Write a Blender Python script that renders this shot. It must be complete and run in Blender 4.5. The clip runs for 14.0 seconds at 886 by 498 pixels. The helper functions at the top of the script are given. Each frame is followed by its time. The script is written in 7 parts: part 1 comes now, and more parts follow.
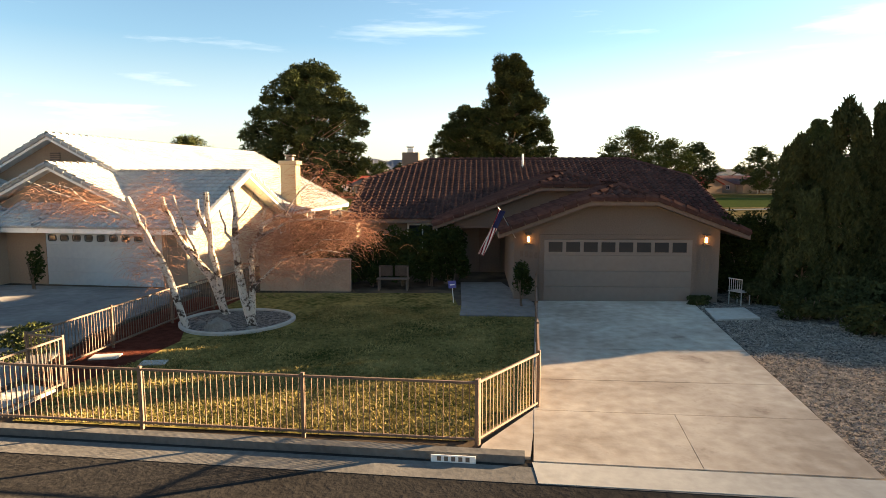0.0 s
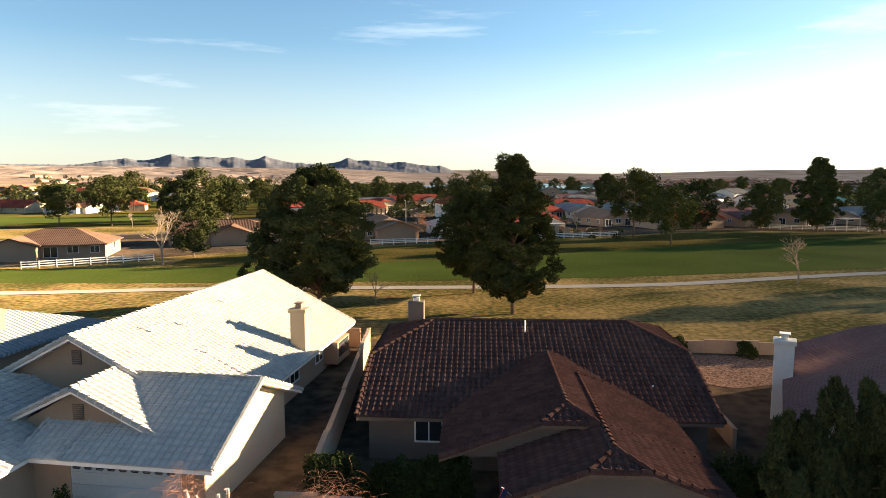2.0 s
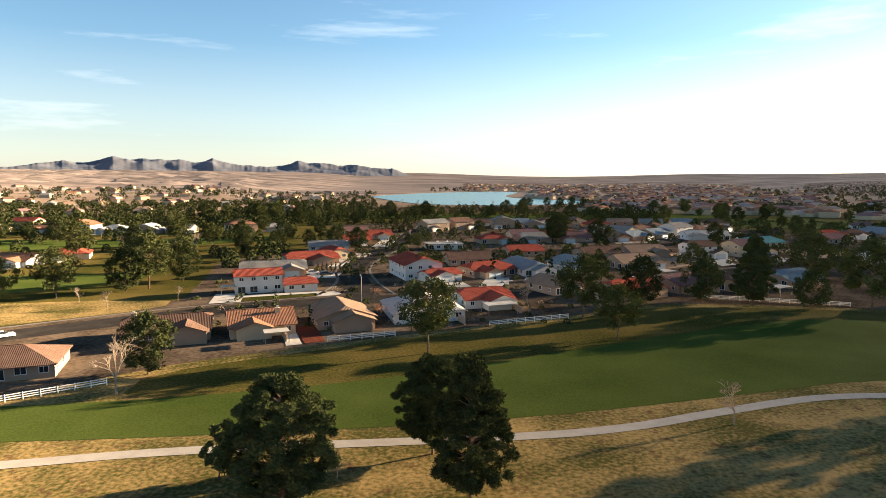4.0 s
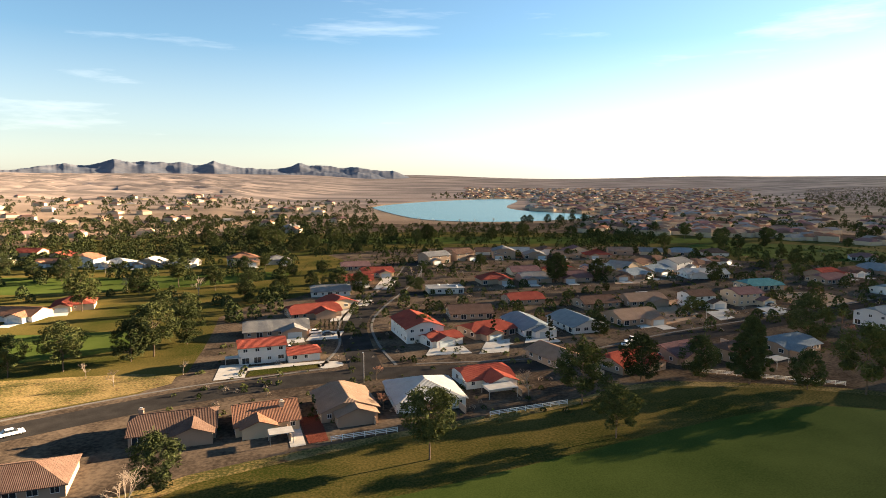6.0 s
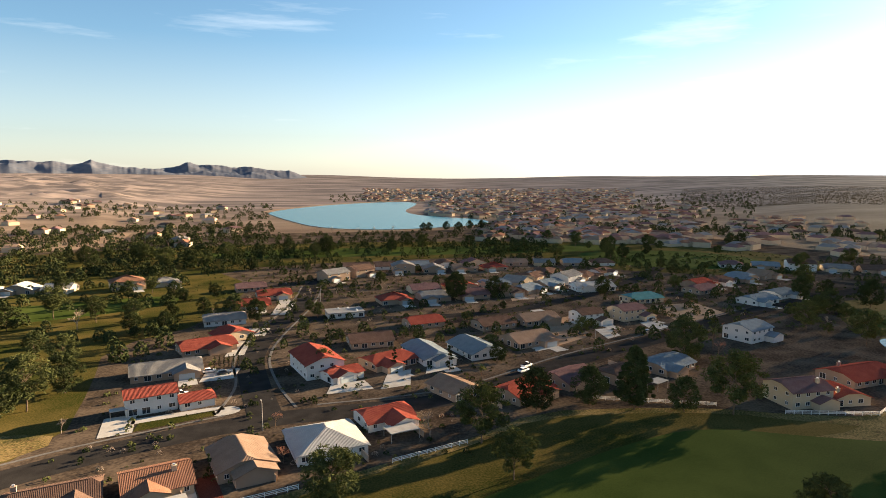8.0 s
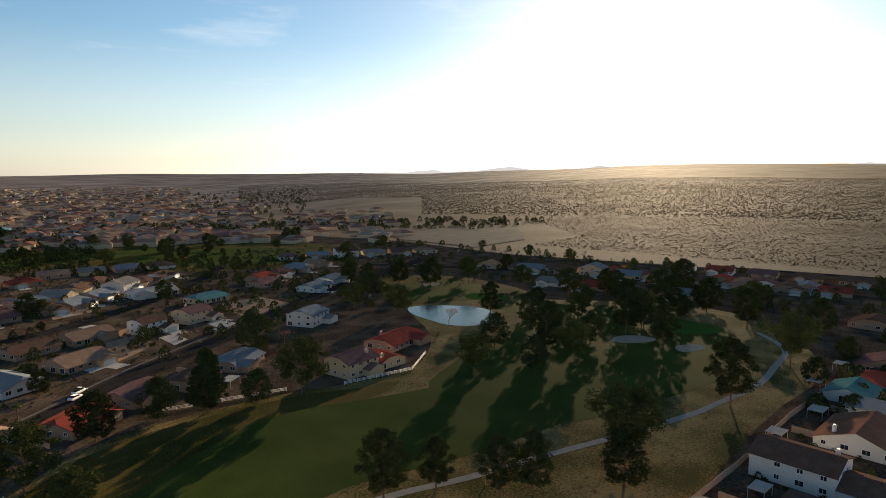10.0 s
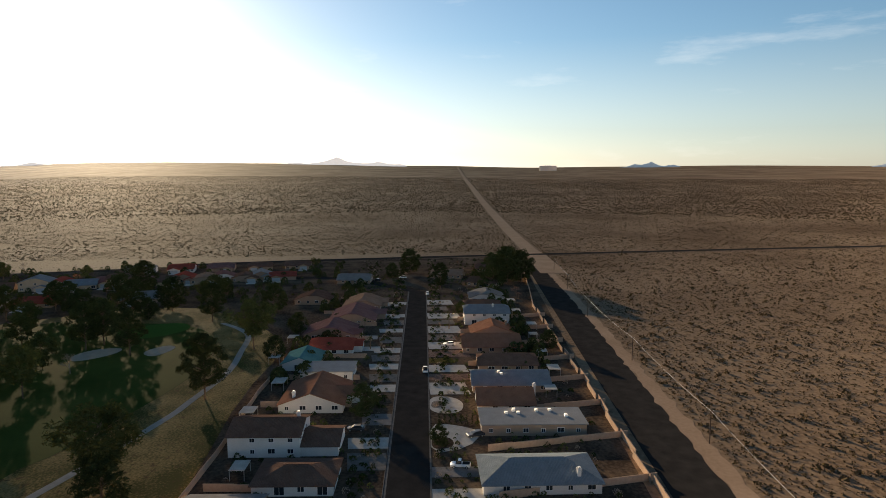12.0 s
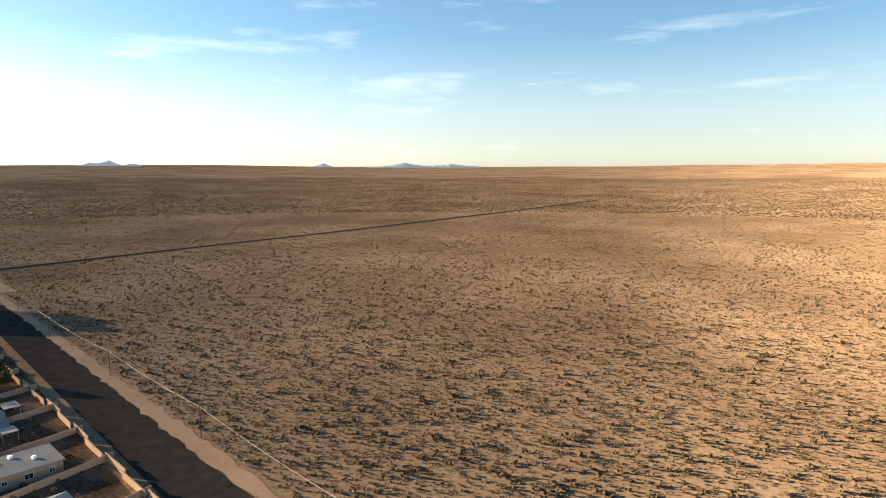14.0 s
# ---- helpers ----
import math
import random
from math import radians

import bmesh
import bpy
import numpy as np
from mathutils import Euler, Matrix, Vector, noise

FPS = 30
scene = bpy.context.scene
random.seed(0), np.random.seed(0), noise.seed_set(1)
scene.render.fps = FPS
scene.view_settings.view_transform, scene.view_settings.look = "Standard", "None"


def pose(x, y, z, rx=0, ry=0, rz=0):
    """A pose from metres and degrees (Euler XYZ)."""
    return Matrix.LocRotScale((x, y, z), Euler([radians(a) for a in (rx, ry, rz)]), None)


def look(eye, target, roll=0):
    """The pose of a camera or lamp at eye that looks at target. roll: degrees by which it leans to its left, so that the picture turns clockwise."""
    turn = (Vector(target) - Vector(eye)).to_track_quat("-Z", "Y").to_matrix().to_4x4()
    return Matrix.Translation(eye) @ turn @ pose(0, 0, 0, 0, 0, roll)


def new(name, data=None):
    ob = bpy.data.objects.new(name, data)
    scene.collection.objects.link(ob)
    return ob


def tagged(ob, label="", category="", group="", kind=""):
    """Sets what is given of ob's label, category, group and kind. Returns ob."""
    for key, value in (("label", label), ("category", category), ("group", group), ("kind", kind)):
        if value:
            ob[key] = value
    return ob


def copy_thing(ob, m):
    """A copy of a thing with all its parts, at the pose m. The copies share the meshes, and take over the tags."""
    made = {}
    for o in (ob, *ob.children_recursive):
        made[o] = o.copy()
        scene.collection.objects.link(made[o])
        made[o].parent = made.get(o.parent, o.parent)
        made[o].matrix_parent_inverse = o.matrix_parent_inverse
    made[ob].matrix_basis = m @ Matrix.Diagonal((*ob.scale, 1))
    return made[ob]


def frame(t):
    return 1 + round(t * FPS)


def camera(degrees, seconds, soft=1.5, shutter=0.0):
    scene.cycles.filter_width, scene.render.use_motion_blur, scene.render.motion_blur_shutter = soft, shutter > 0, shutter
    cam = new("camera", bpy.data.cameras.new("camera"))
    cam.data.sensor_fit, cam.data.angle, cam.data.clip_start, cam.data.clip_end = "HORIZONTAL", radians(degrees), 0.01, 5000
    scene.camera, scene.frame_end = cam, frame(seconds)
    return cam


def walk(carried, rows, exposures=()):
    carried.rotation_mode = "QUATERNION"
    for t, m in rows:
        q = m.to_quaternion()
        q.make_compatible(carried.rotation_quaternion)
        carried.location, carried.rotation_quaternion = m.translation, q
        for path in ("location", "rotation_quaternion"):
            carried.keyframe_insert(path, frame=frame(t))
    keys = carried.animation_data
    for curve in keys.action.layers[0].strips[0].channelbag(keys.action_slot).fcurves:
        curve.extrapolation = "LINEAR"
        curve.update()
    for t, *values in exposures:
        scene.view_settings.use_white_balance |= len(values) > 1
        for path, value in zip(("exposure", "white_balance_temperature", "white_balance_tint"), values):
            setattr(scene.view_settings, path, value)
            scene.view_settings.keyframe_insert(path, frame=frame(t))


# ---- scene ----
# ---------- camera and its way ----------
cam = camera(70.55, 14.0, soft=0.55)
# seconds, x, y, z, yaw, pitch, lean
ROWS = [
    (0.0, 0.0, 0.0, 4.19, 0.0, -6.48, 0.0), (0.5, 0.0, 0.0, 4.26, 0.1, -6.41, 0.0), (1.0, 0.0, 0.0, 5.14, 0.13, -6.3, 0.0),
    (1.5, -0.03, 0.0, 8.52, 0.19, -6.38, 0.1), (2.0, -0.12, -0.1, 13.5, 0.25, -6.4, 0.1), (2.5, -0.4, -0.15, 18.46, 0.2, -6.36, 0.05),
    (3.0, -0.6, -0.25, 23.4, 0.15, -6.3, 0.0), (3.2, -0.62, -0.28, 25.3, -0.9, -6.3, 0.0), (3.5, -0.65, -0.3, 28.5, -3.52, -6.33, 0.0),
    (3.7, -0.7, -0.35, 30.5, -4.1, -6.36, 0.0), (5.8, -0.85, -0.45, 53.1, -4.04, -6.45, 0.0), (6.0, -0.85, -0.47, 55.19, -4.02, -6.45, 0.0),
    (6.5, -0.77, -0.47, 60.35, -3.96, -6.45, 0.03), (7.0, -0.7, -0.42, 65.1, -3.91, -6.48, 0.06), (7.2, -0.65, -0.35, 66.4, -3.9, -6.5, 0.06),
    (7.6, -0.6, -0.3, 66.95, -6.6, -6.55, 0.04), (8.3, -0.5, -0.2, 67.0, -19.2, -6.66, 0.0), (9.3, -0.35, 0.0, 67.0, -37.72, -6.79, 0.0),
    (9.5, -0.25, 0.0, 66.95, -41.14, -6.79, -0.03), (10.0, -0.2, -0.05, 66.9, -51.99, -6.79, -0.06), (10.5, 0.0, -0.1, 66.95, -65.68, -6.83, -0.05),
    (11.0, 0.1, 0.0, 66.95, -75.33, -6.84, -0.07), (11.5, 0.0, 0.0, 66.95, -85.67, -6.85, -0.05), (12.0, 0.0, 0.0, 67.0, -98.97, -6.88, 0.0),
    (12.5, -0.1, 0.2, 67.05, -112.38, -6.89, -0.05), (13.0, -0.05, 0.25, 67.05, -123.88, -6.9, 0.0), (13.5, 0.05, 0.15, 67.05, -133.66, -6.93, 0.01),
    (14.0, 0.1, 0.2, 66.95, -145.05, -6.96, 0.03),
]
EXPOSURES = [(0.0, 3.42, 7900, 10), (1.0, 3.4, 7600, 10), (2.0, 3.17, 7200, 10), (7.2, 3.15, 7000, 10), (9.5, 2.5, 7050, 10), (11.5, 2.24, 7150, 10), (12.3, 2.45, 7050, 10), (13.0, 2.93, 7150, 10), (14.0, 3.1, 7000, 10)]
walk(cam, [(t, pose(x, y, z, 0, 0, yaw) @ pose(0, 0, 0, 90 + pitch, 0, 0) @ pose(0, 0, 0, 0, 0, -lean)) for t, x, y, z, yaw, pitch, lean in ROWS], EXPOSURES)

# ---------- world and sun ----------
SUN_AZ, SUN_EL = 70.0, 11.8          # clockwise from +y, and above the plain
world = bpy.data.worlds.new("sky")
scene.world = world
world.use_nodes = True
wn, wl = world.node_tree.nodes, world.node_tree.links
wn.clear()
sky = wn.new("ShaderNodeTexSky")
sky.sky_type, sky.sun_disc = "NISHITA", False
sky.sun_elevation, sky.sun_rotation = radians(SUN_EL), radians(SUN_AZ)
sky.altitude, sky.air_density, sky.dust_density, sky.ozone_density = 800, 1.0, 0.65, 3.0
geo = wn.new("ShaderNodeTexCoord")
stretch = wn.new("ShaderNodeMapping")
stretch.inputs["Scale"].default_value = (2.2, 5.0, 22.0)
stretch.inputs["Rotation"].default_value = (0.0, 0.12, 0.5)
wl.new(geo.outputs["Generated"], stretch.inputs["Vector"])
wisp = wn.new("ShaderNodeTexNoise")
wisp.inputs["Scale"].default_value, wisp.inputs["Detail"].default_value, wisp.inputs["Roughness"].default_value = 1.0, 6.0, 0.62
wl.new(stretch.outputs["Vector"], wisp.inputs["Vector"])
veil = wn.new("ShaderNodeMapRange")
veil.inputs["From Min"].default_value, veil.inputs["From Max"].default_value = 0.58, 0.85
veil.inputs["To Max"].default_value = 0.28
wl.new(wisp.outputs["Fac"], veil.inputs["Value"])
cirrus = wn.new("ShaderNodeMix")
cirrus.data_type = "RGBA"
cirrus.inputs["B"].default_value = (9.0, 9.0, 9.0, 1)
wl.new(veil.outputs["Result"], cirrus.inputs["Factor"])
# dusty air pales the sky towards the horizon
split, pale, air = wn.new("ShaderNodeSeparateXYZ"), wn.new("ShaderNodeMapRange"), wn.new("ShaderNodeHueSaturation")
wl.new(geo.outputs["Generated"], split.inputs[0])
wl.new(split.outputs["Z"], pale.inputs["Value"])
pale.inputs["From Max"].default_value = 0.2
pale.inputs["To Min"].default_value, pale.inputs["To Max"].default_value = 0.45, 1.04
wl.new(pale.outputs["Result"], air.inputs["Saturation"])
air.inputs["Hue"].default_value = 0.495
wl.new(sky.outputs["Color"], air.inputs["Color"])
wl.new(air.outputs["Color"], cirrus.inputs["A"])
back = wn.new("ShaderNodeBackground")
back.inputs["Strength"].default_value = 0.0295
wl.new(cirrus.outputs["Result"], back.inputs["Color"])
wl.new(back.outputs["Background"], wn.new("ShaderNodeOutputWorld").inputs["Surface"])

sun_dir = Vector((math.sin(radians(SUN_AZ)) * math.cos(radians(SUN_EL)), math.cos(radians(SUN_AZ)) * math.cos(radians(SUN_EL)), math.sin(radians(SUN_EL))))
lamp = bpy.data.lights.new("sun", "SUN")
lamp.energy, lamp.angle, lamp.color = 5.0, radians(0.6), (1.0, 0.78, 0.53)
new("sun", lamp).matrix_world = look(sun_dir * 300, (0, 0, 0))


# ---------- materials ----------
def surface(name, a, b, scale=1.0, rough=0.8, bump=0.0, fine=12.0, metal=0.0, low=0.35, high=0.65, fleck=None, speck=0.0, coords="Object"):
    """Two colours mixed by broad stains and fine grain; fleck: a third colour in sparse specks."""
    m = bpy.data.materials.new(name)
    m.use_nodes = True
    n, l = m.node_tree.nodes, m.node_tree.links
    p = n["Principled BSDF"]
    p.inputs["Roughness"].default_value, p.inputs["Metallic"].default_value = rough, metal
    if rough > 0.7:
        p.inputs["Specular IOR Level"].default_value = 0.0
        p.inputs["Diffuse Roughness"].default_value = 1.0
    tc = n.new("ShaderNodeTexCoord")
    src = tc.outputs[coords]
    broad, grain = n.new("ShaderNodeTexNoise"), n.new("ShaderNodeTexNoise")
    for t, s, d in ((broad, scale, 5), (grain, scale * fine, 4)):
        t.inputs["Scale"].default_value, t.inputs["Detail"].default_value = s, d
        l.new(src, t.inputs["Vector"])
    mid = n.new("ShaderNodeMath")
    mid.operation = "MULTIPLY_ADD"
    mid.inputs[1].default_value, mid.inputs[2].default_value = 0.45, 0.0
    l.new(grain.outputs["Fac"], mid.inputs[0])
    both = n.new("ShaderNodeMath")
    both.operation = "MULTIPLY_ADD"
    both.inputs[1].default_value = 0.55
    l.new(broad.outputs["Fac"], both.inputs[0])
    l.new(mid.outputs[0], both.inputs[2])
    ramp = n.new("ShaderNodeMapRange")
    ramp.inputs["From Min"].default_value, ramp.inputs["From Max"].default_value = low, high
    l.new(both.outputs[0], ramp.inputs["Value"])
    mix = n.new("ShaderNodeMix")
    mix.data_type = "RGBA"
    mix.inputs["A"].default_value, mix.inputs["B"].default_value = (*a, 1), (*b, 1)
    l.new(ramp.outputs["Result"], mix.inputs["Factor"])
    out = mix.outputs["Result"]
    if fleck:
        v = n.new("ShaderNodeTexNoise")
        v.inputs["Scale"].default_value, v.inputs["Detail"].default_value, v.inputs["Roughness"].default_value = speck, 6, 0.7
        l.new(src, v.inputs["Vector"])
        cut = n.new("ShaderNodeMapRange")
        cut.inputs["From Min"].default_value, cut.inputs["From Max"].default_value = 0.56, 0.66
        l.new(v.outputs["Fac"], cut.inputs["Value"])
        mx = n.new("ShaderNodeMix")
        mx.data_type = "RGBA"
        mx.inputs["B"].default_value = (*fleck, 1)
        l.new(cut.outputs["Result"], mx.inputs["Factor"])
        l.new(out, mx.inputs["A"])
        out = mx.outputs["Result"]
    l.new(out, p.inputs["Base Color"])
    if bump:
        bn = n.new("ShaderNodeBump")
        bn.inputs["Strength"].default_value, bn.inputs["Distance"].default_value = min(1.0, bump), 0.05
        l.new(grain.outputs["Fac"], bn.inputs["Height"])
        l.new(bn.outputs["Normal"], p.inputs["Normal"])
    return m


def tone(m, spread=0.25):
    """Lets every object or island of this material differ a little in value."""
    n, l = m.node_tree.nodes, m.node_tree.links
    p = n["Principled BSDF"]
    old = p.inputs["Base Color"].links[0].from_socket
    info, g2 = n.new("ShaderNodeObjectInfo"), n.new("ShaderNodeNewGeometry")
    add = n.new("ShaderNodeMath")
    add.operation = "ADD"
    l.new(info.outputs["Random"], add.inputs[0])
    l.new(g2.outputs["Random Per Island"], add.inputs[1])
    mr = n.new("ShaderNodeMapRange")
    mr.inputs["From Max"].default_value = 2.0
    mr.inputs["To Min"].default_value, mr.inputs["To Max"].default_value = 1 - spread, 1 + spread
    l.new(add.outputs[0], mr.inputs["Value"])
    hsv = n.new("ShaderNodeHueSaturation")
    l.new(mr.outputs["Result"], hsv.inputs["Value"])
    l.new(old, hsv.inputs["Color"])
    l.new(hsv.outputs["Color"], p.inputs["Base Color"])
    return m


def ribbed(name, a, b, step=0.32, course=0.4, depth=1.0, rough=0.8):
    """Clay or concrete roof tiles too far off to be picked apart: rolls down the slope and courses across it."""
    m = tone(surface(name, a, b, 0.35, rough, 0.0, 9.0), 0.12)
    n, l = m.node_tree.nodes, m.node_tree.links
    p = n["Principled BSDF"]
    tc = n.new("ShaderNodeUVMap")
    bars = []
    for direction, size in (("X", step), ("Y", course)):
        w = n.new("ShaderNodeTexWave")
        w.wave_type, w.bands_direction, w.wave_profile = "BANDS", direction, "SIN" if direction == "X" else "SAW"
        w.inputs["Scale"].default_value = 2 * math.pi / size / 20
        w.inputs["Distortion"].default_value = 0.0
        l.new(tc.outputs["UV"], w.inputs["Vector"])
        bars.append(w.outputs["Fac"])
    s = n.new("ShaderNodeMath")
    s.operation = "ADD"
    l.new(bars[0], s.inputs[0])
    l.new(bars[1], s.inputs[1])
    bn = n.new("ShaderNodeBump")
    bn.inputs["Strength"].default_value, bn.inputs["Distance"].default_value = depth, 0.07
    l.new(s.outputs[0], bn.inputs["Height"])
    l.new(bn.outputs["Normal"], p.inputs["Normal"])
    return m


def clear(name, col, rough=0.05, bump=0.0, scale=0.3):
    m = surface(name, col, tuple(c * 1.15 for c in col), scale, rough)
    n, l = m.node_tree.nodes, m.node_tree.links
    if bump:
        t, bn, tc = n.new("ShaderNodeTexNoise"), n.new("ShaderNodeBump"), n.new("ShaderNodeTexCoord")
        t.inputs["Scale"].default_value = scale
        l.new(tc.outputs["Object"], t.inputs["Vector"])
        bn.inputs["Strength"].default_value, bn.inputs["Distance"].default_value = bump, 0.2
        l.new(t.outputs["Fac"], bn.inputs["Height"])
        l.new(bn.outputs["Normal"], n["Principled BSDF"].inputs["Normal"])
    return m


SAND = surface("desert_sand", (0.122, 0.082, 0.055), (0.225, 0.160, 0.108), 0.007, 0.95, 0.6, 110.0, low=0.40, high=0.60, fleck=(0.088, 0.061, 0.039), speck=0.2)
def hazed_valley_floor(m, far):
    """North of the lake the sand greys for painted haze, in long scrub bands."""
    n, l = m.node_tree.nodes, m.node_tree.links
    p = n["Principled BSDF"]
    old = p.inputs["Base Color"].links[0].from_socket
    tc, xyz, squash, band = n.new("ShaderNodeTexCoord"), n.new("ShaderNodeSeparateXYZ"), n.new("ShaderNodeMapping"), n.new("ShaderNodeTexNoise")
    l.new(tc.outputs["Object"], xyz.inputs[0])
    squash.inputs["Scale"].default_value = (0.0016, 0.007, 0.0)
    l.new(tc.outputs["Object"], squash.inputs["Vector"])
    l.new(squash.outputs["Vector"], band.inputs["Vector"])
    band.inputs["Scale"].default_value, band.inputs["Detail"].default_value, band.inputs["Roughness"].default_value = 1.6, 8, 0.65
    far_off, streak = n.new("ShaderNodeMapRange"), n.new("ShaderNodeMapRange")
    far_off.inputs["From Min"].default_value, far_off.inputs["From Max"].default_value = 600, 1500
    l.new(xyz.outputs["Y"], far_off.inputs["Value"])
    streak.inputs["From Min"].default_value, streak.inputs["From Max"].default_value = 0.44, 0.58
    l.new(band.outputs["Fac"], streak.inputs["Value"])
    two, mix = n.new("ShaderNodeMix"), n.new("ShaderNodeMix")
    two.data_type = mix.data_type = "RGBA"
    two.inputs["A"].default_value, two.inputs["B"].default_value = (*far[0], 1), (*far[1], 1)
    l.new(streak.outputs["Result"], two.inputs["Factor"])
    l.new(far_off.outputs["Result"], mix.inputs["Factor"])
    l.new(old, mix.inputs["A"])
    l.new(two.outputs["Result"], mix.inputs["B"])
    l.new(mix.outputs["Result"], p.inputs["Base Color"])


SAND.node_tree.nodes["Principled BSDF"].inputs["Specular IOR Level"].default_value = 0.002
hazed_valley_floor(SAND, ((0.125, 0.105, 0.098), (0.27, 0.215, 0.19)))
DIRT = surface("packed_dirt", (0.235, 0.160, 0.108), (0.31, 0.22, 0.155), 0.08, 0.95, 0.3)
LOT = surface("yard_soil", (0.040, 0.030, 0.023), (0.125, 0.092, 0.066), 0.09, 0.95, 0.3, 12.0, low=0.4, high=0.62)
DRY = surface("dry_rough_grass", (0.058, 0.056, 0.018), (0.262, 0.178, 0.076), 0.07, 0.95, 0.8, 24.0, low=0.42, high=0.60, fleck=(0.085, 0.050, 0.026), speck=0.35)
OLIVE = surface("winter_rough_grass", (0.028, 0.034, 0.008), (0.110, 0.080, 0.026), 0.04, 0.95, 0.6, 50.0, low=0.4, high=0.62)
FAIRWAY = surface("mown_fairway_grass", (0.029, 0.046, 0.010), (0.063, 0.081, 0.020), 0.05, 0.9, 0.4, 60.0)
GREEN = surface("putting_green_grass", (0.049, 0.098, 0.021), (0.063, 0.112, 0.025), 0.1, 0.9)
for m in (DIRT, DRY, OLIVE, FAIRWAY):
    m.node_tree.nodes["Principled BSDF"].inputs["Specular IOR Level"].default_value = 0.0012
LAWN = surface("patchy_winter_lawn", (0.036, 0.042, 0.011), (0.24, 0.180, 0.064), 0.5, 0.95, 0.8, 14.0, low=0.38, high=0.6)
ASPHALT = surface("dark_sealed_asphalt", (0.022, 0.020, 0.019), (0.042, 0.038, 0.035), 0.25, 0.85, 0.4, 40.0)
# darker than the other concrete: kerbside shade is put into this colour
GUTTER = surface("shade_toned_gutter_concrete", (0.10, 0.092, 0.085), (0.18, 0.165, 0.15), 0.8, 0.85, 0.2)
CONCRETE = surface("stained_driveway_concrete", (0.29, 0.238, 0.195), (0.47, 0.41, 0.35), 0.4, 0.8, 0.15, 9.0, low=0.36, high=0.62, fleck=(0.25, 0.20, 0.165), speck=0.45)
# grey deepened to stand in for shade on the walk and neighbouring drive
SHADYDRIVE = surface("shade_toned_concrete", (0.13, 0.12, 0.115), (0.21, 0.195, 0.185), 0.5, 0.85, 0.15, 7.0)
PALE = surface("pale_concrete", (0.33, 0.305, 0.275), (0.45, 0.42, 0.38), 0.5, 0.85, 0.1)
PATH = surface("worn_path_concrete", (0.25, 0.23, 0.205), (0.33, 0.305, 0.275), 0.5, 0.8, 0.1)
GRAVEL = surface("grey_gravel", (0.070, 0.062, 0.058), (0.29, 0.245, 0.21), 9.0, 0.95, 1.0, 3.0, low=0.42, high=0.58)
REDGRAVEL = surface("reddish_yard_gravel", (0.085, 0.052, 0.042), (0.27, 0.18, 0.14), 5.0, 0.95, 1.0, 3.0, low=0.42, high=0.58)
MULCH = surface("red_lava_mulch", (0.080, 0.024, 0.016), (0.152, 0.048, 0.032), 5.0, 0.95, 1.0)
BUNKER = surface("bunker_sand", (0.294, 0.252, 0.196), (0.364, 0.315, 0.252), 0.4, 0.95)
LAKE = clear("lake_water", (0.008, 0.065, 0.095), 0.22, 0.8, 0.12)
POND = clear("pond_water", (0.006, 0.030, 0.048), 0.12, 0.5, 0.5)
POND.node_tree.nodes["Principled BSDF"].inputs["Specular IOR Level"].default_value = 0.06
LAKE.node_tree.nodes["Principled BSDF"].inputs["Specular IOR Level"].default_value = 0.08
FARHILL = surface("hazed_far_rock", (0.30, 0.30, 0.33), (0.38, 0.37, 0.39), 0.004, 0.95)
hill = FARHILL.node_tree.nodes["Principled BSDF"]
hill.inputs["Emission Color"].default_value, hill.inputs["Emission Strength"].default_value = (0.95, 0.9, 0.88, 1), 0.13      # pale colour and glow painted in for the haze of distance
HAZEHILL = surface("blue_hazy_rock", (0.16, 0.19, 0.24), (0.22, 0.25, 0.29), 0.004, 0.95)
haze = HAZEHILL.node_tree.nodes["Principled BSDF"]
haze.inputs["Emission Color"].default_value, haze.inputs["Emission Strength"].default_value = (0.55, 0.75, 0.95, 1), 0.04      # blue tint and glow stand in for hazy distance
# the blue is aerial haze put into the rock's base colour
ROCKY = surface("haze_blue_mountain_rock", (0.080, 0.096, 0.130), (0.150, 0.152, 0.172), 0.006, 0.95, 0.0, 6.0)
BADLAND = surface("eroded_badland_clay", (0.210, 0.154, 0.119), (0.294, 0.217, 0.168), 0.004, 0.95, 0.0, 8.0)
STUCCO = tone(surface("tan_stucco", (0.300, 0.217, 0.158), (0.352, 0.262, 0.195), 0.4, 0.9, 0.25, 40.0), 0.1)
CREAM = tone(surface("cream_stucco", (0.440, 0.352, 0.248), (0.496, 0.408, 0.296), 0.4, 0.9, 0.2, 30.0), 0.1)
WHITE = tone(surface("white_stucco", (0.540, 0.522, 0.495), (0.630, 0.612, 0.585), 0.3, 0.85, 0.1), 0.12)
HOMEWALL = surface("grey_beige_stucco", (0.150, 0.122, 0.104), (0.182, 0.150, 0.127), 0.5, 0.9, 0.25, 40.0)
DOORPAINT = surface("beige_door_paint", (0.150, 0.125, 0.108), (0.174, 0.147, 0.128), 0.5, 0.6)
# white doors whose blue-grey shade is mixed into the paint
SHADEDOOR = surface("shade_blue_door_paint", (0.27, 0.325, 0.36), (0.32, 0.375, 0.41), 0.5, 0.55)
GLASS = clear("dark_window_glass", (0.02, 0.025, 0.03), 0.08)
TRIM = surface("brown_fascia_paint", (0.10, 0.07, 0.055), (0.15, 0.105, 0.08), 1.0, 0.7)
WHITETRIM = surface("white_trim_paint", (0.66, 0.65, 0.63), (0.74, 0.73, 0.71), 1.0, 0.6)
T_HOME = tone(surface("brown_concrete_tile", (0.064, 0.036, 0.033), (0.104, 0.058, 0.050), 0.8, 0.75, 0.3, 8.0), 0.3)
